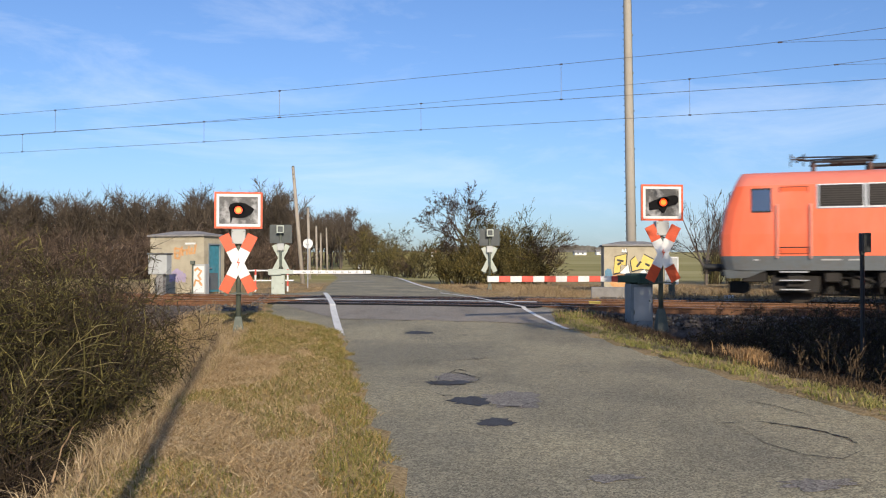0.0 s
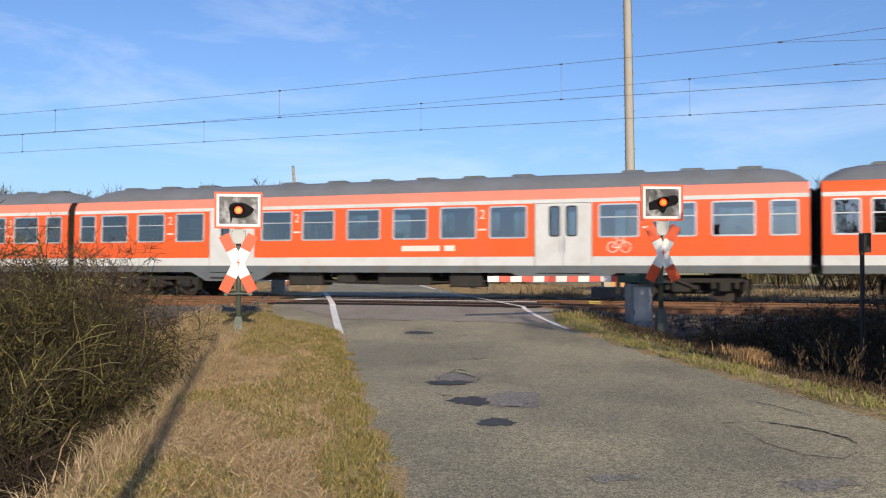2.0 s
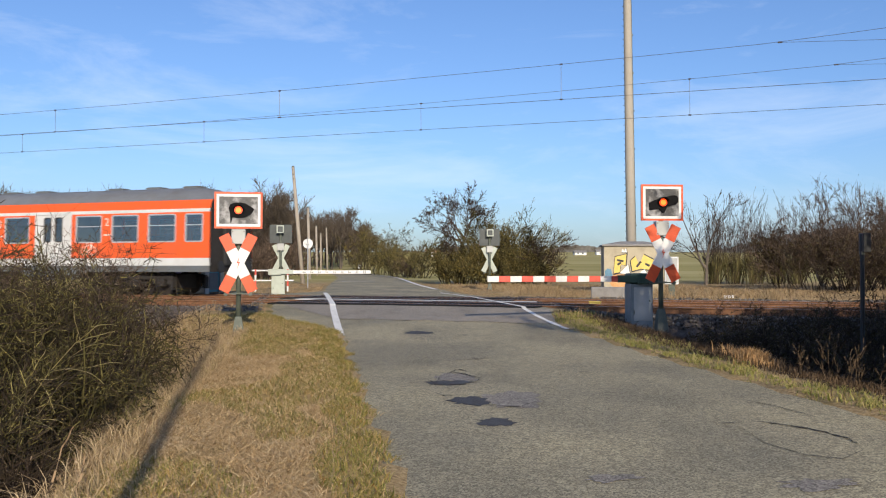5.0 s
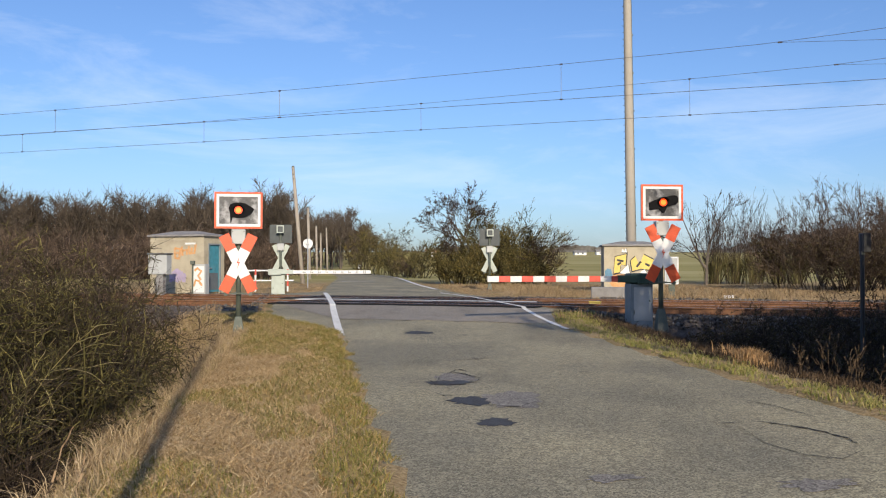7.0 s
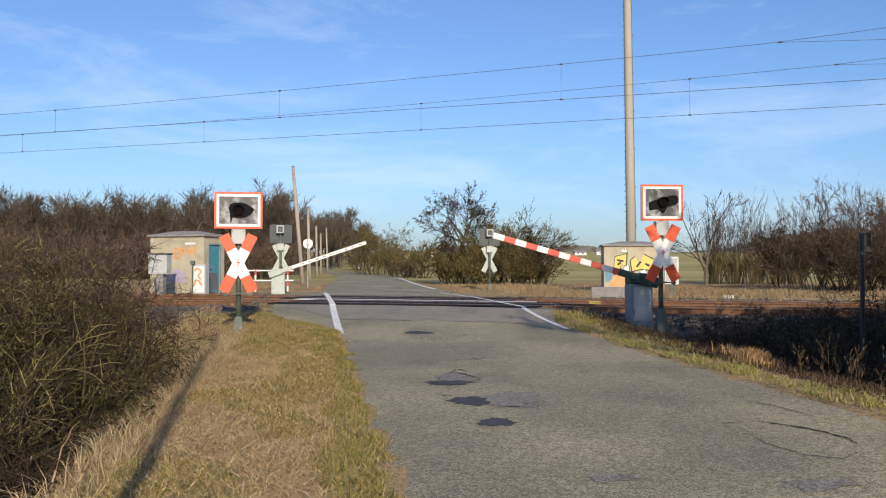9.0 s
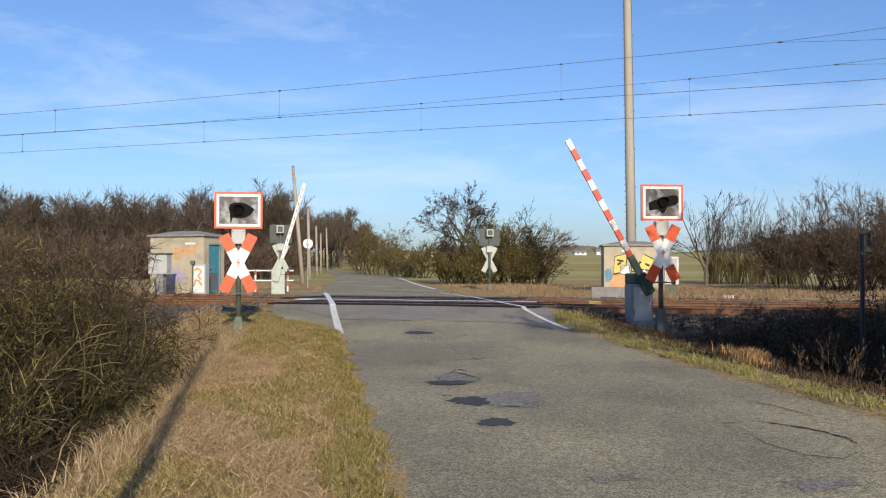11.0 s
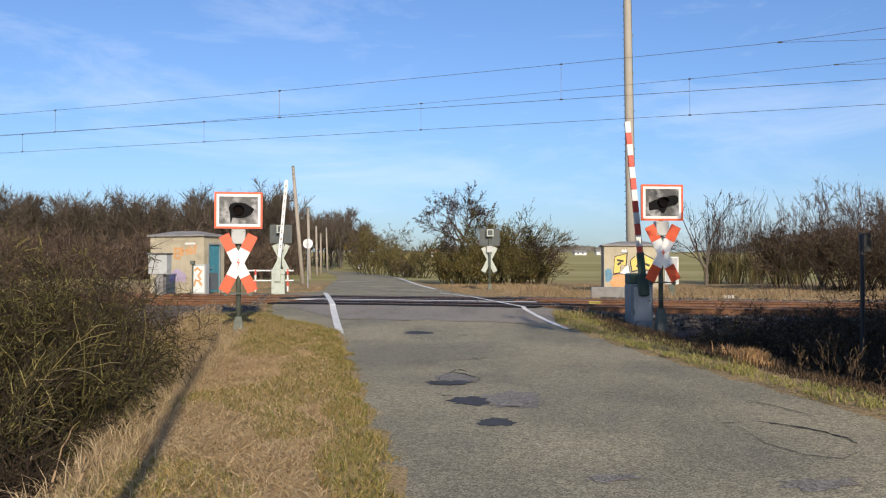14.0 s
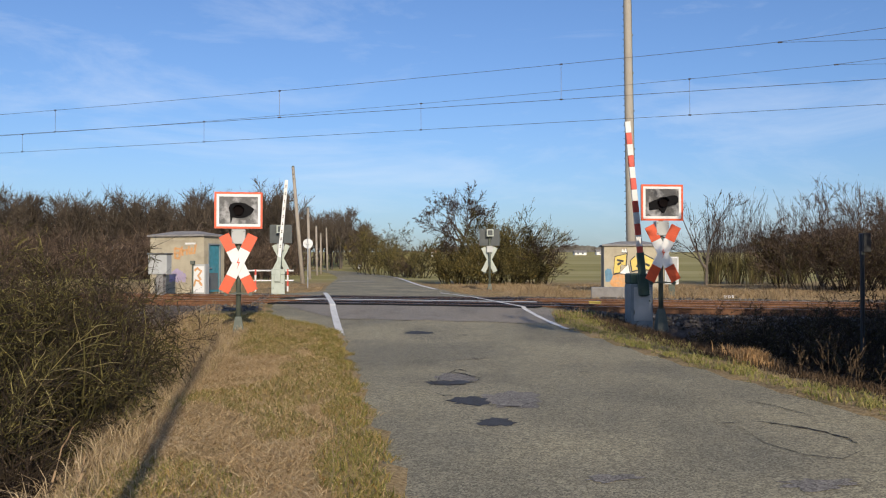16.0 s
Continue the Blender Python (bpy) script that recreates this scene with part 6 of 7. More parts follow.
M_WEED = island_mat("dead_weed_stalks", [(0.20, 0.13, 0.075), (0.32, 0.22, 0.13), (0.14, 0.085, 0.05), (0.40, 0.30, 0.19)])
M_BRICKROOF = mat("clay_tile_roof", (0.28, 0.13, 0.09), 0.8, var=0.2)
# base colour lightened to stand in for haze over the distant woods
M_HILL = mat("haze_lightened_hill", (0.115, 0.11, 0.10), 1.0, var=0.35, scale=0.05, fine=0.4, bump=0.0)


def grow(r, p, d, length, rad, depth, segs, kids, spread, up, wander, rmin, shrink=0.62, start=0.3):
    """A limb as short pieces that wander, with side limbs; rows of start, end and two radii."""
    step = length / segs
    p, d = np.array(p, float), np.array(d, float)
    r0 = rad
    pts = [p]
    for i in range(segs):
        d = d + r.normal(0, wander, 3) + np.array((0, 0, up))
        d /= np.linalg.norm(d)
        q = p + d * step
        r1 = max(rmin, rad * (1 - (i + 1) / segs * .75))
        OUT.append((*p, *q, r0, r1))
        if depth > 0:
            f = (i + 1) / segs
            if f >= start:
                n = r.poisson(kids / segs / (1 - start + 1e-6))
                for _ in range(n):
                    a = r.normal(0, 1, 3)
                    a -= d * a.dot(d)
                    a /= np.linalg.norm(a) + 1e-9
                    sp = spread * r.uniform(.6, 1.3)
                    nd = d * math.cos(sp) + a * math.sin(sp)
                    grow(r, q, nd, length * shrink * r.uniform(.6, 1.15) * (1.15 - .5 * f), max(rmin, r1 * .7), depth - 1, max(2, segs - 1), kids * .9, spread, up, wander, rmin, shrink, .2)
        p, r0 = q, r1


OUT = []


def limbs(seed, starts, **kw):
    """Grow from each start (point, direction, length, radius); an array of pieces."""
    OUT.clear()
    r = np.random.RandomState(seed)
    for p, d, length, rad in starts:
        grow(r, p, d, length, rad, **kw)
    return np.array(OUT)


def prisms(seg, sides=3):
    p0, p1, r0, r1 = seg[:, 0:3], seg[:, 3:6], seg[:, 6], seg[:, 7]
    d = p1 - p0
    d /= np.linalg.norm(d, axis=1, keepdims=True) + 1e-9
    ref = np.where(np.abs(d[:, 2:3]) < .9, np.array([[0, 0, 1.0]]), np.array([[1.0, 0, 0]]))
    a = np.cross(d, ref)
    a /= np.linalg.norm(a, axis=1, keepdims=True) + 1e-9
    b = np.cross(d, a)
    v = []
    for p, r in ((p0, r0), (p1, r1)):
        for k in range(sides):
            t = 2 * math.pi * k / sides
            v.append(p + (a * math.cos(t) + b * math.sin(t)) * r[:, None])
    v = np.stack(v, 1)
    f = np.array([(k, (k + 1) % sides, sides + (k + 1) % sides, sides + k) for k in range(sides)])
    faces = f[None] + (np.arange(len(seg)) * 2 * sides)[:, None, None]
    return v.reshape(-1, 3), faces.reshape(-1, 4)


def ribbons(seg, seed=1, widen_by=1.25):
    """Hair-thin twigs: each a narrow tapered strip turned at random."""
    r = np.random.RandomState(seed)
    p0, p1 = seg[:, 0:3], seg[:, 3:6]
    a = np.cross(p1 - p0, r.normal(0, 1, (len(seg), 3)))
    a /= np.linalg.norm(a, axis=1, keepdims=True) + 1e-9
    w0, w1 = seg[:, 6:7] * widen_by, seg[:, 7:8] * widen_by
    v = np.stack([p0 - a * w0, p0 + a * w0, p1 + a * w1, p1 - a * w1], 1)
    return v.reshape(-1, 3), np.arange(len(seg) * 4).reshape(-1, 4)


def twigs(seg, thin, seed=1, sides=3):
    """Limbs as prisms, everything thinner than thin as ribbons; one set of quads."""
    m = seg[:, 6] <= thin
    v0, f0 = prisms(seg[~m], sides)
    v1, f1 = ribbons(seg[m], seed)
    return np.concatenate([v0, v1]), np.concatenate([f0, f1 + len(v0)])


def sprays(seed, seg, n, length, rad, rmax=.05, up=.3):
    """Fine end twigs that stand off the thin limbs, to be added to the limbs."""
    r = np.random.RandomState(seed)
    base = seg[seg[:, 6] < rmax]
    b = base[r.randint(0, len(base), n)]
    t = r.uniform(0, 1, (n, 1))
    p = b[:, 0:3] * (1 - t) + b[:, 3:6] * t
    d = b[:, 3:6] - b[:, 0:3]
    d = d / (np.linalg.norm(d, axis=1, keepdims=True) + 1e-9) + r.normal(0, .55, (n, 3)) + np.array((0, 0, up))
    d /= np.linalg.norm(d, axis=1, keepdims=True)
    q = p + d * (length * r.uniform(.4, 1.3, (n, 1)))
    return np.concatenate([p, q, np.full((n, 1), rad), np.full((n, 1), rad * .3)], 1)


def leaf_quads(r, centres, size, jitter):
    n = len(centres)
    c = centres + r.normal(0, jitter, (n, 3))
    a = r.normal(0, 1, (n, 3))
    a /= np.linalg.norm(a, axis=1, keepdims=True)
    b = np.cross(a, r.normal(0, 1, (n, 3)))
    b /= np.linalg.norm(b, axis=1, keepdims=True) + 1e-9
    s = (size * r.uniform(.5, 1.3, n))[:, None]
    v = np.stack([c - a * s, c + b * s * .45, c + a * s, c - b * s * .45], 1)
    f = np.arange(n * 4).reshape(n, 4)
    return v.reshape(-1, 3), f


def plant(name, m, seg, material, label, category, group="", leaves=None, leaf_mat=None, trunk_r=0.05, thin=.012):
    """Trunk and crown as parts of one plant."""
    th = thing(name, m, label, category, group)
    thick = (seg[:, 6] > trunk_r)
    if thick.any():
        v, f = prisms(seg[thick], 7)
        o = new("trunk", raw_mesh("trunk", v, f, M_BARK, True))
        o.parent = th
    if (~thick).any():
        o = new("crown", raw_mesh("crown", *twigs(seg[~thick], thin), material))
        o.parent = th
    if leaves is not None:
        o = new("leaves", raw_mesh("leaves", *leaves, leaf_mat))
        o.parent = th
    return th


def bare_tree(seed, h, rad, depth=4, kids=4.5, spread=.75, up=.05, wander=.16, rmin=.012, segs=6, lean=(0, 0), start=.32):
    return limbs(seed, [((0, 0, -.2), (lean[0], lean[1], 1), h * .72, rad)], depth=depth, segs=segs, kids=kids, spread=spread, up=up, wander=wander, rmin=rmin, start=start)


def shrub(seed, h, width, stems, depth=3, kids=4, spread=.6, up=.06, wander=.18, rmin=.006, rad=.03, segs=5, out=.6):
    r = np.random.RandomState(seed)
    starts = []
    for _ in range(stems):
        a = r.uniform(0, 6.28)
        q = math.sqrt(r.uniform(0, 1))
        b = (width * .5 * q * math.cos(a), width * .5 * q * math.sin(a), -.1)
        starts.append((b, (out * q * math.cos(a) + r.normal(0, .15), out * q * math.sin(a) + r.normal(0, .15), 1), h * r.uniform(.55, 1.0), rad * r.uniform(.6, 1.2)))
    return limbs(seed + 1, starts, depth=depth, segs=segs, kids=kids, spread=spread, up=up, wander=wander, rmin=rmin, start=.15)


def leaves_on(seed, seg, n, size, jitter, zmin=0.0, rmax=.02):
    r = np.random.RandomState(seed)
    thin = seg[(seg[:, 6] < rmax) & (seg[:, 5] > zmin)]
    idx = r.randint(0, len(thin), n)
    t = r.uniform(0, 1, (n, 1))
    return leaf_quads(r, thin[idx, 0:3] * (1 - t) + thin[idx, 3:6] * t, size, jitter)


def scatter(name, templates, places, material, label, category):
    """Many far plants as one object: each place is x, y, scale, turn, template."""
    vs, fs, n = [], [], 0
    parts = [twigs(t, .05, 5 + i) for i, t in enumerate(templates)]
    for x, y, s, a, k in places:
        v, f = parts[k]
        c, q = math.cos(a), math.sin(a)
        w = np.stack([(v[:, 0] * c - v[:, 1] * q) * s + x, (v[:, 0] * q + v[:, 1] * c) * s + y, v[:, 2] * s + ground_at(x, y)], 1)
        vs.append(w)
        fs.append(f + n)
        n += len(w)
    ob = new(name, raw_mesh(name, np.concatenate(vs), np.concatenate(fs), material))
    return tagged(ob, label, category, kind="stuff")


def blades(name, xs, ys, hs, material, label, seed, lean=.5, width=.006, zfun=None):
    """Grass blades, each a bent, tapered strip."""
    r = np.random.RandomState(seed)
    n = len(xs)
    z = (zfun or ground_z)(xs, ys) - .01
    a = r.uniform(0, 6.28, n)
    b = r.uniform(0, 6.28, n)
    ln = r.uniform(.2, 1.0, n) * lean
    wx, wy = np.cos(a) * width, np.sin(a) * width
    dx, dy = np.cos(b) * ln * hs, np.sin(b) * ln * hs
    p = lambda k, f, w, up: np.stack([xs + dx * f + wx * w, ys + dy * f + wy * w, z + hs * up], 1)
    v = np.stack([p(0, 0, -1, 0), p(0, 0, 1, 0), p(0, .35, .8, .6), p(0, .35, -.8, .6), p(0, 1, 0, .85)], 1)
    o = (np.arange(n) * 5)[:, None]
    f = np.concatenate([o + np.array([[0, 1, 2]]), o + np.array([[0, 2, 3]]), o + np.array([[3, 2, 4]])])
    ob = new(name, raw_mesh(name, v.reshape(-1, 3), f, material))
    return tagged(ob, label, "grass", kind="stuff")


def tufted(r, n, x0, x1, y0, y1, tuft=.12, per=14):
    k = max(1, n // per)
    cx, cy = r.uniform(x0, x1, k), r.uniform(y0, y1, k)
    return np.repeat(cx, per) + r.normal(0, tuft, k * per), np.repeat(cy, per) + r.normal(0, tuft, k * per)


def build_grass():
    r = np.random.RandomState(5)
    # left verge, dry straw with green near the road
    xs, ys = tufted(r, 340000, -7.5, .3, 4.6, 24.5, .10)
    u = road_u(xs, ys)
    off = track_off(xs, ys)
    edge = u + 2.42 + .10 * np.sin(ys * 3.1) + .07 * np.sin(ys * 8.3 + 1)
    keep = (edge < 0) & (off > 6.3) & (u > -6.2)
    xs, ys, u = xs[keep], ys[keep], u[keep]
    patch = np.array([noise.noise(Vector((a * .8, b * .5, 3.1))) for a, b in zip(xs, ys)])
    green = (u > -2.85 + .9 * patch) | ((patch > .12) & (r.uniform(0, 1, len(xs)) < .6)) | ((ys > 16) & (r.uniform(0, 1, len(xs)) < .5))
    g = green & (r.uniform(0, 1, len(xs)) < .82)
    blades("straw_grass", xs[~g], ys[~g], r.uniform(.025, .085, (~g).sum()), M_STRAW, "matted dry straw-coloured grass on the verge", 7, 4.2, .0032)
    blades("green_grass", xs[g], ys[g], r.uniform(.03, .10, g.sum()), M_GRASS, "short green and yellowed grass along the asphalt", 8, 1.5, .0038)
    # right verge
    xs, ys = tufted(r, 70000, 1.8, 7.5, 5.5, 24.5, .08)
    u = road_u(xs, ys)
    keep = (u > 2.40 + .06 * np.sin(ys * 4)) & (u < 2.95 + .5 * smooth01((ys - 12) / 5) + .12 * np.sin(ys * 1.9)) & (track_off(xs, ys) > 6.2)
    xs, ys = xs[keep], ys[keep]
    blades("verge_grass", xs, ys, r.uniform(.03, .10, len(xs)), M_VERGE, "short green and straw grass on the road verge", 9, 1.4, .005)
    # ditch with dead weeds, their colour darkened to carry the shade there
    xs, ys = tufted(r, 48000, 3.5, 11, 7, 22.5, .16, 9)
    u = road_u(xs, ys)
    keep = (u > 3.0) & (track_off(xs, ys) > 6.0)
    xs, ys = xs[keep], ys[keep]
    blades("dead_weeds", xs, ys, r.uniform(.12, .5, len(xs)) * np.clip((u[keep] - 3.0) / 1.5, .3, 1), M_WEEDSHADE, "dead weeds and grass in the ditch, coloured dark for shade", 10, .7, .007)
    # a stand of russet grass at the brink of the ditch
    k = 5200
    a = r.uniform(0, 1, k)
    xs = 4.72 + .75 * a + r.normal(0, .16, k)
    ys = 13.7 + 3.4 * a + r.normal(0, .3, k)
    lump = .5 + .5 * np.sin(ys * 4.2) * np.sin(xs * 7 + 1)
    blades("russet_grass", xs, ys, r.uniform(.10, .32, k) * (.55 + .6 * lump), M_RUST, "russet dry grass at the brink of the ditch", 21, .55, .0045)
    # left ditch, rank dry grass round the bush
    xs, ys = tufted(r, 70000, -9, -1.6, 4.6, 25, .14, 10)
    u = road_u(xs, ys)
    keep = (u < -4.35) & (u > -6.4) & (track_off(xs, ys) > 7.0)
    xs, ys = xs[keep], ys[keep]
    blades("rank_grass", xs, ys, r.uniform(.08, .26, len(xs)) * (1 + .5 * smooth01((-u[keep] - 4.5) / .3) * (1 - smooth01((-u[keep] - 4.9) / .5))), M_DRY, "rank dry grass at the foot of the bushes", 11, 1.5, .0036)
    # beyond the rails: long dry grass
    xs, ys = tufted(r, 110000, -16, 30, 24, 62, .22, 14)
    u = road_u(xs, ys)
    off = track_off(xs, ys)
    keep = (off < -2.9) & (off > -30) & (np.abs(u) > 2.6)
    xs, ys, u, off = xs[keep], ys[keep], u[keep], off[keep]
    tall = np.where(u > 4.5, np.where(off > -14, 1.0, .55), .35)
    lump = np.array([noise.noise(Vector((a * .35, b * .35, 8.0))) for a, b in zip(xs, ys)])
    blades("long_dry_grass", xs, ys, r.uniform(.06, .34, len(xs)) * tall * np.clip(.75 + 2.4 * lump, .2, 2.3), M_RANK, "long dry grass beyond the rails", 12, 1.5, .007)
    # tufts along the foot of the near rails
    xs, ys = tufted(r, 9000, -12, 12, 17, 30, .12, 10)
    u = road_u(xs, ys)
    off = track_off(xs, ys)
    keep = (off > 6.3) & (off < 8.0) & (np.abs(u) > 2.5)
    blades("ballast_edge_grass", xs[keep], ys[keep], r.uniform(.1, .3, keep.sum()), M_WEED, "dry tufts at the edge of the ballast", 13, .7, .008)


def build_plants():
    # tangled hedge bushes by the left ditch
    for i, (x, y, h, w, st, m, lf) in enumerate(((-4.55, 9.0, 2.2, 1.7, 36, M_TWIGMOSS, 700), (-5.6, 10.6, 2.4, 2.0, 38, M_TWIGMOSS, 400), (-4.8, 11.6, 2.3, 1.7, 36, M_TWIGMOSS, 300), (-6.6, 13.4, 2.75, 2.4, 36, M_TWIGRED, 0),
                                                 (-4.2, 7.4, 1.35, 1.0, 22, M_TWIGMOSS, 500), (-8.2, 15.8, 3.0, 2.6, 34, M_TWIGRED, 0), (-5.8, 14.2, 2.5, 1.6, 30, M_TWIG, 0), (-3.6, 7.0, .8, .7, 14, M_TWIG, 0))):
        seg = shrub(100 + i, h * .96, w, st + 4, depth=3, kids=4.6, spread=.8, up=.02, wander=.30, rmin=.0028, rad=.021, segs=6, out=.55)
        rr = np.random.RandomState(150 + i)
        arch = [((rr.normal(0, w * .3), rr.normal(0, w * .3), -.1), (rr.normal(-.25, .4), rr.normal(0, .5) - .3, 1), h * rr.uniform(.85, 1.15), .013) for _ in range(12)]
        seg = np.concatenate([seg, limbs(160 + i, arch, depth=2, segs=11, kids=4, spread=.9, up=-.035, wander=.16, rmin=.005, start=.2, shrink=.4)])
        # the verge is kept mown: nothing grows past its edge
        seg = seg[(road_u(seg[:, 3] + x, seg[:, 4] + y) < -4.55) & (road_u(seg[:, 0] + x, seg[:, 1] + y) < -4.55)]
        lv = leaves_on(200 + i, seg, lf * 2, .010, .03, .2) if lf else None
        bush = plant("bramble_bush", pose(x, y, ground_at(x, y)), seg, m, "dense tangled leafless bush with mossy twigs beside the ditch", "bush", "bushes by the ditch", lv, M_LEAF, .05, .0045)
        # added core of darkened twigs that deepens the shade within the bush
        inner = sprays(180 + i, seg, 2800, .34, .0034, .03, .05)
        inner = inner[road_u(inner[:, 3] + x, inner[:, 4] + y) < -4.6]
        o = new("inner_shade_tangle", raw_mesh("inner_shade_tangle", *ribbons(inner, 7), M_TWIGSHADE))
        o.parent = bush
    # long pale canes arching out of the thicket
    for i, (x, y, h, lean) in enumerate(((-4.2, 8.2, 2.1, .5), (-4.6, 8.6, 1.9, .35), (-4.0, 8.9, 1.8, -.5), (-4.9, 9.6, 2.3, .45), (-3.9, 7.9, 1.4, .3), (-4.4, 9.9, 2.0, .2), (-5.2, 10.4, 2.5, -.3), (-3.75, 7.5, 1.1, -.25))):
        seg = limbs(170 + i, [((0, 0, -.1), (lean, -.25, 1), h, .013), ((.1, .05, -.1), (-lean * .6, -.3, 1), h * .8, .010)], depth=1, segs=12, kids=6, spread=.8, up=-.06, wander=.10, rmin=.0045, start=.25, shrink=.35)
        seg = seg[road_u(seg[:, 3] + x, seg[:, 4] + y) < -4.4]
        plant("bramble_cane", pose(x, y, ground_at(x, y)), seg, M_CANE, "long arching cane, pale and mossy, over the bush", "bramble", "canes over the bushes", trunk_r=.05, thin=.004)
    # low brambles in the shaded ditch, leaf colour darkened to deepen that shade
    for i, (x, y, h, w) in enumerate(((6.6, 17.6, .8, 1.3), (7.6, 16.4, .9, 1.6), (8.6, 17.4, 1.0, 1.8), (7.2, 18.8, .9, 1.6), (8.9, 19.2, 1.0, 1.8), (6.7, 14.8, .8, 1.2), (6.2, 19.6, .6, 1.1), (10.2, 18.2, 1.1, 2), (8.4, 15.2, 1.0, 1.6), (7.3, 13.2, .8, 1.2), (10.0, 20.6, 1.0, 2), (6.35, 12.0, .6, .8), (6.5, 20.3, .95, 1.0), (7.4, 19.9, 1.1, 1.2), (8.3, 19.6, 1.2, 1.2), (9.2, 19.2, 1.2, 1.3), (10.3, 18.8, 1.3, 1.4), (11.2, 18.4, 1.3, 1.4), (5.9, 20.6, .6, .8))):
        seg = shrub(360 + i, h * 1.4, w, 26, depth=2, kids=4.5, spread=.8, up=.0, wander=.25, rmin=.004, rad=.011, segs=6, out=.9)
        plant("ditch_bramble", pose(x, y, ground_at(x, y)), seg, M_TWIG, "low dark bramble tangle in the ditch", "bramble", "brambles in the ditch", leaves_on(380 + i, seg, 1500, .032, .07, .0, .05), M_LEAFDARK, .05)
    for i, (x, y) in enumerate(((4.75, 10.4), (4.95, 11.3), (5.0, 12.3), (5.3, 17.6), (5.6, 16.4))):
        st = np.random.RandomState(390 + i)
        seg = limbs(395 + i, [((st.normal(0, .25), st.normal(0, .25), -.05), (st.normal(0, .25), st.normal(0, .25), 1), st.uniform(.25, .6), .005) for _ in range(7)], depth=1, segs=6, kids=3.5, spread=.55, up=.03, wander=.1, rmin=.0035, start=.4)
        plant("dead_stalks", pose(x, y, ground_at(x, y)), seg, M_WEEDSHADE, "clump of dead weed stalks at the ditch, coloured dark for shade", "weeds", "dead stalks at the ditch", trunk_r=.05)
    # pale bare shoots in front
    for i, (x, y, h, lean) in enumerate(((-3.05, 6.3, 1.3, -.35), (-2.75, 6.1, .7, .25), (-2.5, 5.95, .5, .5))):
        seg = limbs(300 + i, [((0, 0, -.1), (lean, .1, 1), h, .012)], depth=1, segs=9, kids=3, spread=.6, up=.02, wander=.12, rmin=.004, start=.3)
        plant("bare_sapling", pose(x, y, ground_at(x, y)), seg, M_WEED, "pale leafless sapling shoot", "sapling", "saplings by the ditch")

    # spreading tree and olive shrubs beyond the rails
    t = limbs(31, [((0, 0, -.3), (.02, 0, 1), 3.1, .17), ((0, 0, 2.4), (-.95, 0, .75), 2.1, .08), ((.1, 0, 2.6), (-.45, .2, 1), 2.5, .08), ((0, 0, 2.6), (.5, -.1, 1), 2.5, .08), ((0, .1, 2.3), (-.8, .4, .95), 2.4, .07), ((0, .1, 2.5), (.9, .4, .8), 2.0, .06)],
              depth=4, segs=6, kids=5.2, spread=.62, up=.02, wander=.15, rmin=.009, start=.3, shrink=.66)
    t[:, :6] *= 1.14
    plant("spreading_tree", pose(1.35, 62, ground_at(1.35, 62)), t, M_TWIG, "spreading leafless tree above olive shrubs", "tree")
    for i, (x, y, h, w, n, m) in enumerate(((.75, 61.5, 2.4, 1.7, 2600, M_TWIGMOSS), (2.9, 62.5, 4.1, 2.2, 5200, M_TWIGMOSS), (4.6, 61.5, 3.7, 2.2, 3600, M_TWIGMOSS), (1.8, 60.8, 2.0, 2.2, 2200, M_TWIGMOSS), (6.4, 62, 3.1, 2.0, 500, M_TWIG), (4.2, 60.6, 2.0, 2.4, 1800, M_TWIGMOSS), (5.6, 61, 1.8, 2.0, 1200, M_TWIGMOSS))):
        seg = shrub(400 + i, h, w, 20, depth=3, kids=5.2, spread=.5, up=.05, wander=.15, rmin=.008, rad=.04, segs=6)
        plant("olive_shrub", pose(x, y, ground_at(x, y)), seg, m, "tall olive-yellow shrub with thin winter foliage", "shrub", "shrubs beyond the rails", leaves_on(450 + i, seg, int(n * 1.3), .04, .10, .2, .04), M_LEAF, .08)
    # along the far road
    for i, (x, y, h, w, n, m) in enumerate(((-2.5, 85, 3.2, 2.6, 500, M_TWIGMOSS), (-4.3, 94, 2.6, 2.6, 700, M_TWIGMOSS), (-5.2, 99, 3.5, 3.0, 1400, M_TWIGMOSS), (-7.2, 110, 4.6, 4.0, 1800, M_TWIGMOSS), (-9.2, 122, 5.4, 4.5, 1600, M_TWIGMOSS), (-3.6, 90, 1.9, 2.2, 200, M_TWIGRED), (-11.4, 140, 6.0, 5, 900, M_TWIG))):
        seg = shrub(500 + i, h, w, 15, depth=3, kids=4.4, spread=.6, up=.04, wander=.16, rmin=.012, rad=.045)
        plant("roadside_shrub", pose(x, y, ground_at(x, y)), seg, m, "olive-brown roadside shrub in winter", "shrub", "shrubs along the road", leaves_on(550 + i, seg, int(n * 1.2), .06, .14, .2, .05) if n else None, M_LEAF, .1)
    for i, (x, y, h) in enumerate(((-17.6, 158, 10.5), (-13.5, 150, 8.5), (-21, 175, 10.5))):
        seg = bare_tree(600 + i, h, .22, depth=4, kids=4.6, rmin=.025)
        plant("roadside_tree", pose(x, y, ground_at(x, y)), seg, M_TWIGFAR, "bare roadside tree with rounded crown", "tree", "trees along the road", trunk_r=.1)

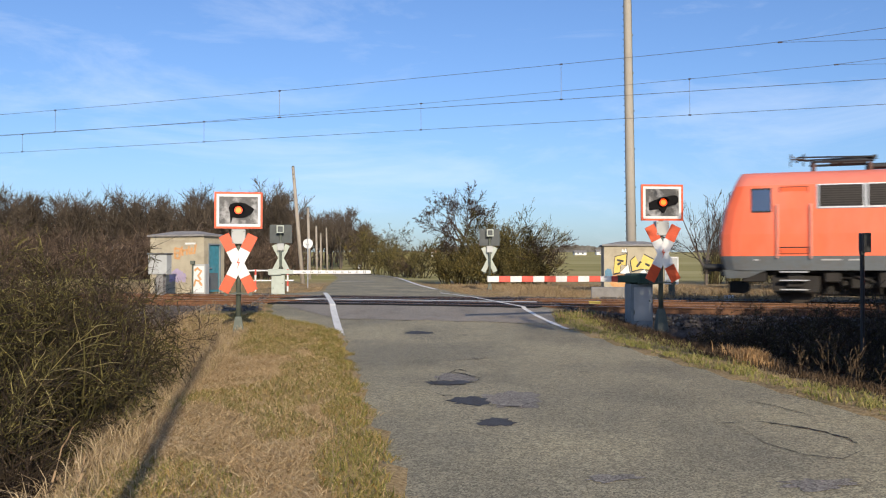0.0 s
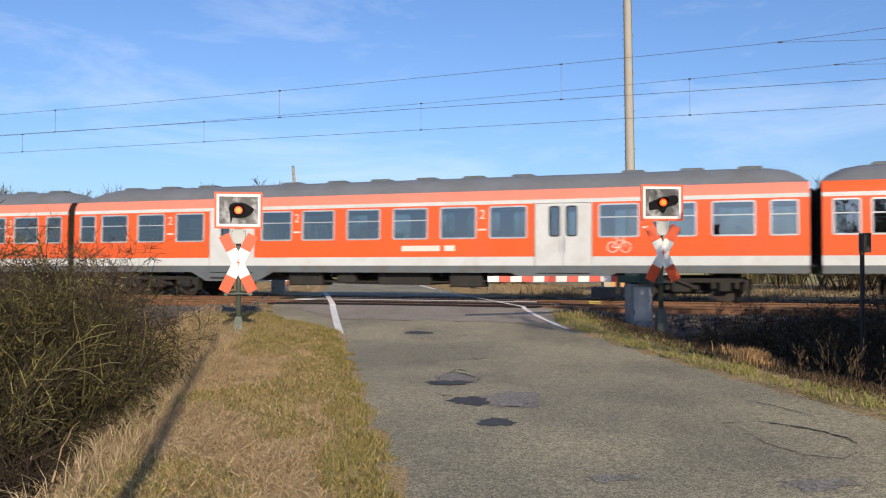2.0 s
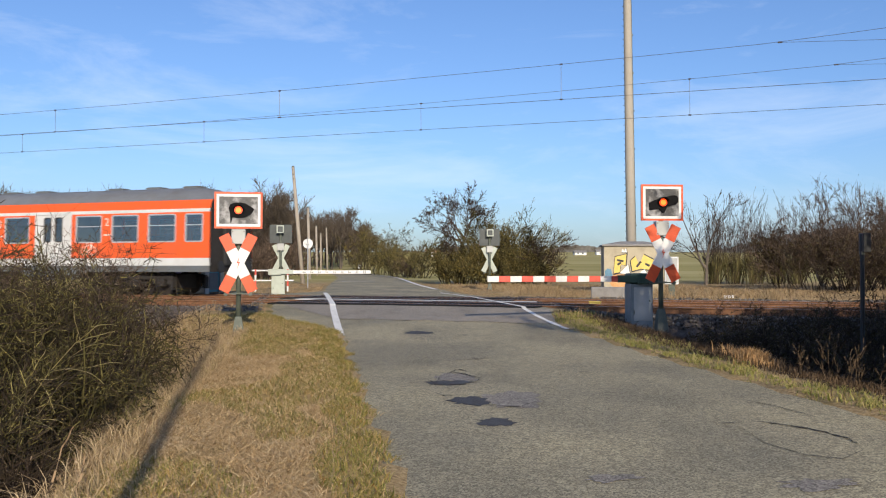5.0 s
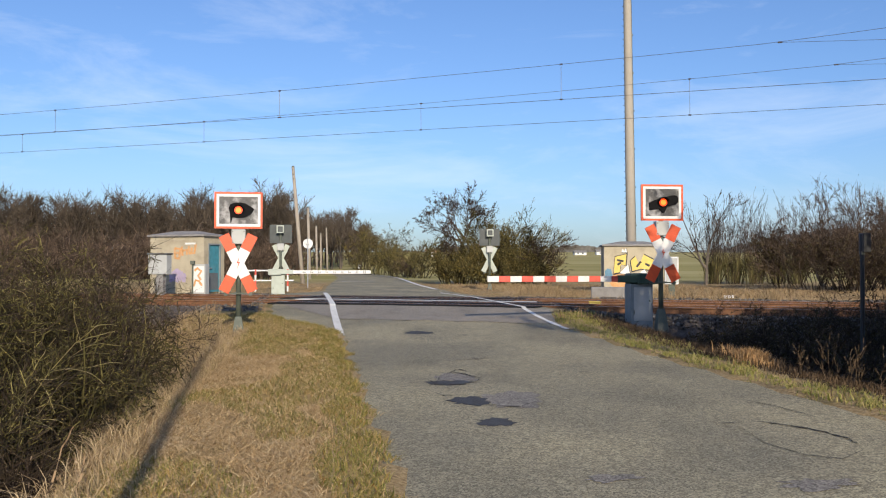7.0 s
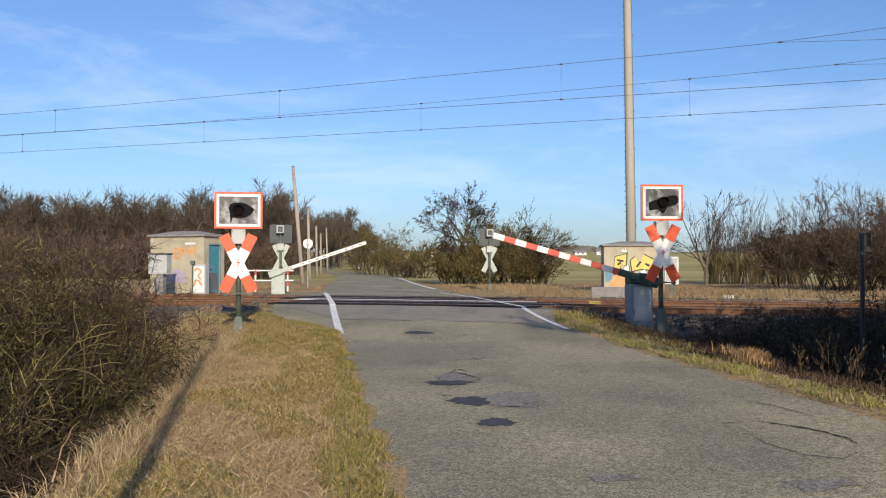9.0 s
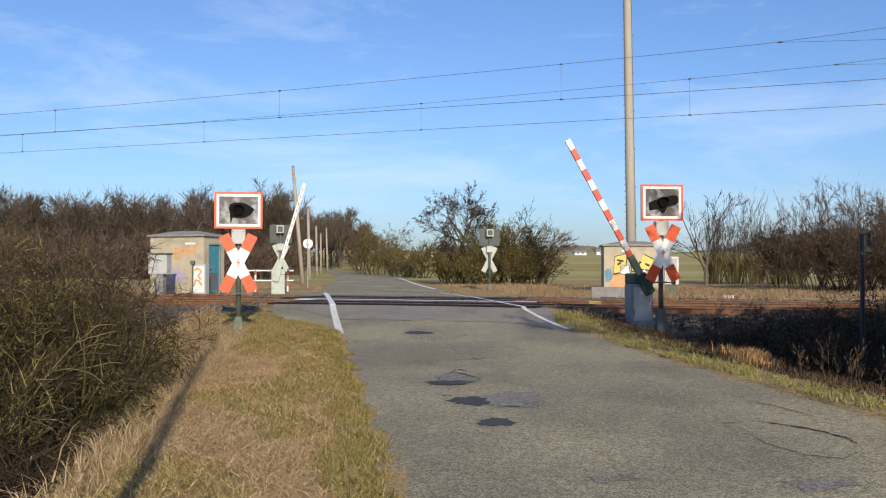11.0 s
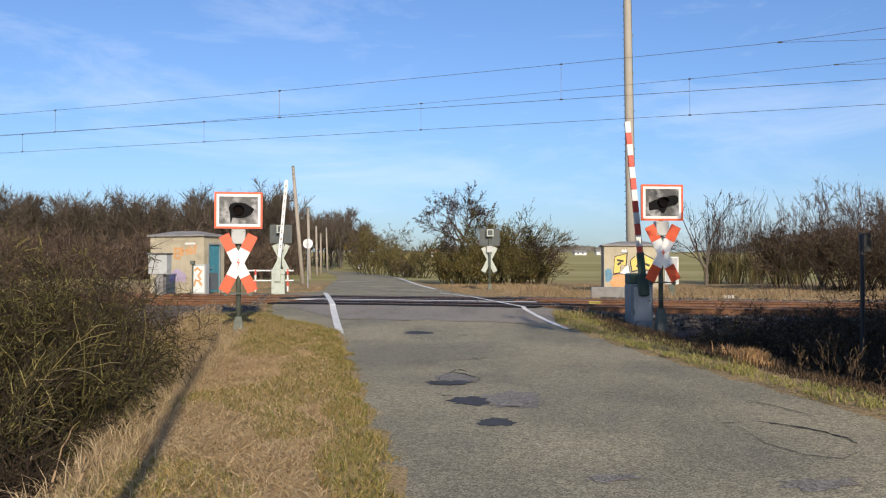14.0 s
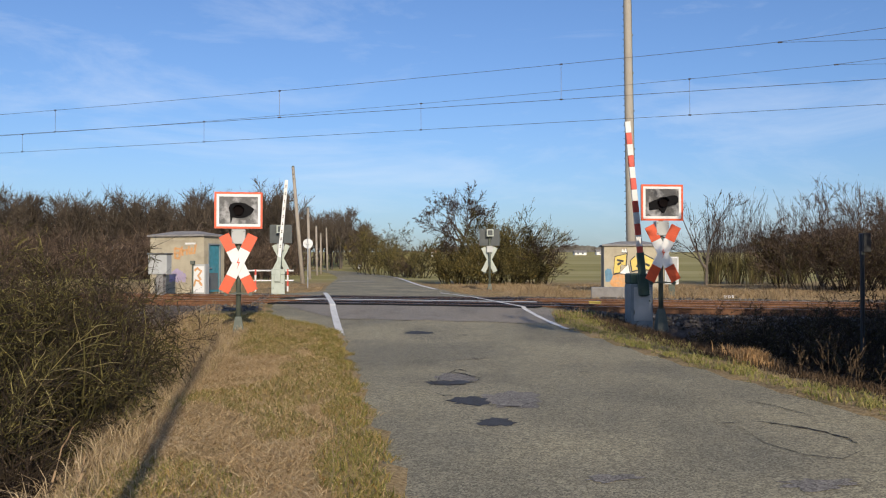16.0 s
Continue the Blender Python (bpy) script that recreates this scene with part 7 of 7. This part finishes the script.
    # trees right of the huts
    seg = limbs(61, [((0, 0, -.2), (.02, 0, 1), 3.4, .13), ((0, 0, 1.0), (-.55, 0, 1), 4.2, .08), ((0, 0, 1.6), (.35, 0, 1), 3.8, .07), ((0, 0, 1.2), (-.95, .1, .8), 2.9, .05)], depth=3, segs=7, kids=5.0, spread=.55, up=.04, wander=.13, rmin=.011, start=.25)
    plant("bare_tree", pose(17.2, 60, ground_at(17.2, 60)), seg, M_TWIG, "leafless tree with several upright stems", "tree", "bare trees at the field")
    for i in range(15):
        x, y = 17.9 + i * .47, 61.5 + (i % 3) * .9
        h = 4.3 + .8 * math.sin(i * 1.7) - .03 * i
        seg = shrub(620 + i, h, 1.0, 10, depth=2, kids=4.2, spread=.34, up=.07, wander=.09, rmin=.006, rad=.024, segs=7, out=.12)
        lv = leaves_on(660 + i, seg[seg[:, 5] < 2.1], 320, .04, .10, .1, .05)
        low = sprays(640 + i, seg[seg[:, 5] < 1.2], 260, 1.0, .011, .06, 1.6)
        v, f = ribbons(low, 3)
        plant("upright_shrub", pose(x, y, ground_at(x, y)), seg, M_TWIG, "upright leafless hedge shrub, green at its foot", "shrub", "hedge at the field", (np.concatenate([lv[0], v]), np.concatenate([lv[1], f + len(lv[0])])), M_OLIVE, .08)
    for i, (x, y, h, w, st, m) in enumerate(((18.6, 46, 3.2, 2.4, 22, M_TWIGRED), (20.4, 45.5, 4.0, 2.4, 26, M_TWIGRED), (22.4, 46, 3.9, 2.6, 26, M_TWIGRED), (19.5, 43.5, 2.0, 2.8, 30, M_TWIG), (21.4, 42.5, 2.3, 2.8, 30, M_TWIG), (24.5, 47, 4.0, 3, 22, M_TWIGRED), (18.0, 48, 3.0, 1.6, 8, M_TWIG))):
        seg = shrub(700 + i, h, w, st, depth=3, kids=4.6, spread=.5, up=.05, wander=.15, rmin=.006, rad=.026)
        seg = np.concatenate([seg, sprays(720 + i, seg, 1500, .5, .0055, .02, .45)])
        plant("thicket_shrub", pose(x, y, ground_at(x, y)), seg, m, "dark red-brown leafless thicket shrub", "shrub", "thicket beside the rails", leaves_on(750 + i, seg[seg[:, 5] < 2.6], 1800, .06, .14, 0, .05), M_LEAFDARK, .08)
    seg = limbs(63, [((0, 0, -.2), (-.05, 0, 1), 3.0, .11), ((0, 0, 1.3), (-.9, 0, .85), 3.2, .07), ((0, 0, 1.7), (-.5, .1, 1), 3.1, .06), ((0, 0, 1.5), (.5, 0, 1), 3.0, .06)], depth=3, segs=7, kids=4.6, spread=.6, up=.03, wander=.14, rmin=.009, start=.25)
    plant("bare_tree", pose(21.6, 52, ground_at(21.6, 52)), seg, M_TWIG, "leafless spreading tree behind the thicket", "tree", "bare trees at the field")
    # tall shrubs by the road that shade the ditch
    for i, (x, y, h, w) in enumerate(((7.75, 7.4, 7.0, 1.1), (8.7, 8.4, 6.5, 1.3), (9.6, 6.2, 6.4, 1.8), (10.6, 8.2, 6.1, 1.8), (9.4, 9.4, 5.2, 1.3), (12.2, 9.4, 6.1, 2), (12.6, 11.8, 4.9, 1.8), (14.6, 11.2, 5.4, 2), (11.0, 10.6, 4.8, 1.6), (13.5, 7.5, 6.0, 2))):
        seg = shrub(800 + i, h, w, 16, depth=2, kids=4.2, spread=.34, up=.07, wander=.10, rmin=.010, rad=.04, out=.05)
        plant("roadside_thicket", pose(x, y, ground_at(x, y)), seg, M_TWIG, "tall dense roadside shrub with withered leaves", "shrub", "shrubs beside the ditch", leaves_on(850 + i, seg, 12000, .09, .10, .1, .05), M_LEAFDARK, .08)

    # woods behind the crossing
    r = np.random.RandomState(77)
    tm = []
    for k in range(8):
        t = bare_tree(900 + k, 12.0, .17, depth=2, kids=9.0, spread=.66, up=.06, wander=.11, rmin=.022, segs=7, start=.34)
        t = np.concatenate([t, sprays(940 + k, t, 760, 1.15, .024, .06, .25)])
        tm.append(t)
    pl = []
    while len(pl) < 380:
        y = 104 + 190 * r.uniform(0, 1) ** 1.5
        x = r.uniform(-.56 * y, lane_line(y) - 6)
        pl.append((x, y, r.uniform(.64, .86), r.uniform(0, 6.28), r.randint(0, 8)))
    for k in range(70):
        y = 105 + 230 * k / 70 + r.uniform(-4, 4)
        pl.append((lane_line(y) - 4.5 - r.uniform(0, 6), y, r.uniform(.6, .8), r.uniform(0, 6.28), r.randint(0, 8)))
        if y > 170:
            pl.append((lane_line(y) + 5 + r.uniform(0, 6), y, r.uniform(.5, .75), r.uniform(0, 6.28), r.randint(0, 8)))
    for k in range(46):
        y = r.uniform(150, 280)
        pl.append((-y * r.uniform(.109, .150), y, r.uniform(.7, .95), r.uniform(0, 6.28), r.randint(0, 8)))
    scatter("woods", tm, pl, M_TWIGFAR, "leafless brown-grey deciduous woods in winter", "woods")
    sm = []
    for k in range(5):
        t = shrub(920 + k, 4.2, 3.6, 11, depth=1, kids=5, spread=.6, up=.04, wander=.2, rmin=.02, rad=.05)
        sm.append(np.concatenate([t, sprays(960 + k, t, 420, .8, .018, .06, .35)]))
    pl = []
    while len(pl) < 300:
        y = r.uniform(74, 130)
        x = r.uniform(-.56 * y, lane_line(y) - 5.5)
        pl.append((x, y, r.uniform(.5, 1.1), r.uniform(0, 6.28), r.randint(0, 5)))
    scatter("undergrowth", sm, pl, M_TWIGRED, "red-brown leafless undergrowth at the wood's edge", "undergrowth")
    # woods at the viewer's back, which the coach windows mirror
    pl = [(x, -95 - 14 * (i % 4) + r.uniform(-4, 4), r.uniform(.6, .9), r.uniform(0, 6.28), r.randint(0, 8)) for i, x in enumerate(np.linspace(-90, 170, 84))]
    scatter("woods_behind", tm, pl, M_TWIGFAR, "bare brown woods along the field's edge", "woods")
    # far copses on the field's horizon
    pl = [(x, y, s, r.uniform(0, 6.28), r.randint(0, 6)) for x, y, s in ((62, 480, .5), (70, 485, .45), (66, 490, .6), (78, 470, .4), (88, 480, .35), (96, 480, .4), (112, 485, .4), (-12, 480, .5), (130, 480, .5), (145, 480, .5), (160, 470, .5))]
    scatter("far_copse", tm, pl, M_TWIGFAR, "far bare trees on the horizon of the field", "copse")


def build_far():
    # wooded ridge
    r = np.random.RandomState(9)
    n = 160
    xs = np.linspace(150, 700, n)
    prof = 24 * smooth01((xs - 165) / 190) * (.9 + .08 * np.sin(xs / 37)) + 4
    v, f = [], []
    rows = 9
    for k in range(rows):
        t = k / (rows - 1)
        for i, x in enumerate(xs):
            bump = r.uniform(-1, 1) * 2.2
            v.append((x + r.uniform(-2, 2), 660 + t * 110 + bump, 6 + (prof[i]) * math.sin(t * math.pi / 2) + (bump * .7 if k else -8)))
    for k in range(rows - 1):
        for i in range(n - 1):
            o = k * n + i
            f.append((o, o + 1, o + n + 1, o + n))
    tagged(new("wooded_ridge", raw_mesh("wooded_ridge", v, f, M_HILL)), "dark wooded ridge on the horizon", "hill", kind="structure")
    v, f = [], []
    xs = np.linspace(-60, 160, 120)
    for k, z in enumerate((0, 1)):
        for i, x in enumerate(xs):
            v.append((x, 900, 10 + z * (9 + 3 * math.sin(x / 17) + r.uniform(-1, 1))))
    for i in range(len(xs) - 1):
        f.append((i, i + 1, len(xs) + i + 1, len(xs) + i))
    tagged(new("backdrop", raw_mesh("backdrop", v, f, M_HILL)), "hazy far line of woods", "backdrop", kind="structure")
    for x, y, w, h, m in ((83, 478, 7, 1.6, M_SIGWHITE), (93, 486, 10, 1.8, M_HUTROOF), (-6.0, 400, 3.4, 2.0, M_SIGWHITE), (-3.0, 410, 3, 1.8, M_PLASTER), (70, 470, 6, 1.2, M_SIGWHITE)):
        ho = thing("far_house", pose(x, y, ground_at(x, y)), "small pale far house with a pitched roof", "house", "houses on the horizon")
        part("wall", box(bmesh.new(), -w / 2, w / 2, -3, 3, -1, h), m, ho)
        bm = bmesh.new()
        skin(bm, [[(s * (w / 2 + .3), -3.4, h), (s * (w / 2 + .3), 0, h + 1.1), (s * (w / 2 + .3), 3.4, h)] for s in (-1, 1)], True, True)
        part("roof", bm, M_BRICKROOF if x < 0 else M_HUTROOF, ho)
        for k in (-.3, .1):
            part("window", box(bmesh.new(), k * w, k * w + .9, -3.03, -2.99, .4, 1.2), M_SOLE, ho)


build_grass()
build_plants()
build_far()


# ---- what moves ----
def motions():
    walk(cam, [(0, CAM_POSE), (16.0, CAM_POSE)], exposures=((0, 0.0), (15.8, 0.0), (16.0, -0.2)))
    times = [k * 0.5 for k in range(33)]
    for ob, s in TRAIN:
        walk(ob, [(t, track_pose(s - SPEED * t)) for t in times])
    for arm, m, rows in ARMS:
        walk(arm, [(t, m @ pose(0, 0, 0, 0, a, 0)) for t, a in rows])
    for lens, m in LENSES:
        walk(lens, [(t, m @ lens_pose(a)) for t, a in ((0, 0), (7.9, 0), (7.9334, 75), (7.9667, 150), (8.0, 180), (16.0, 180))])


motions()
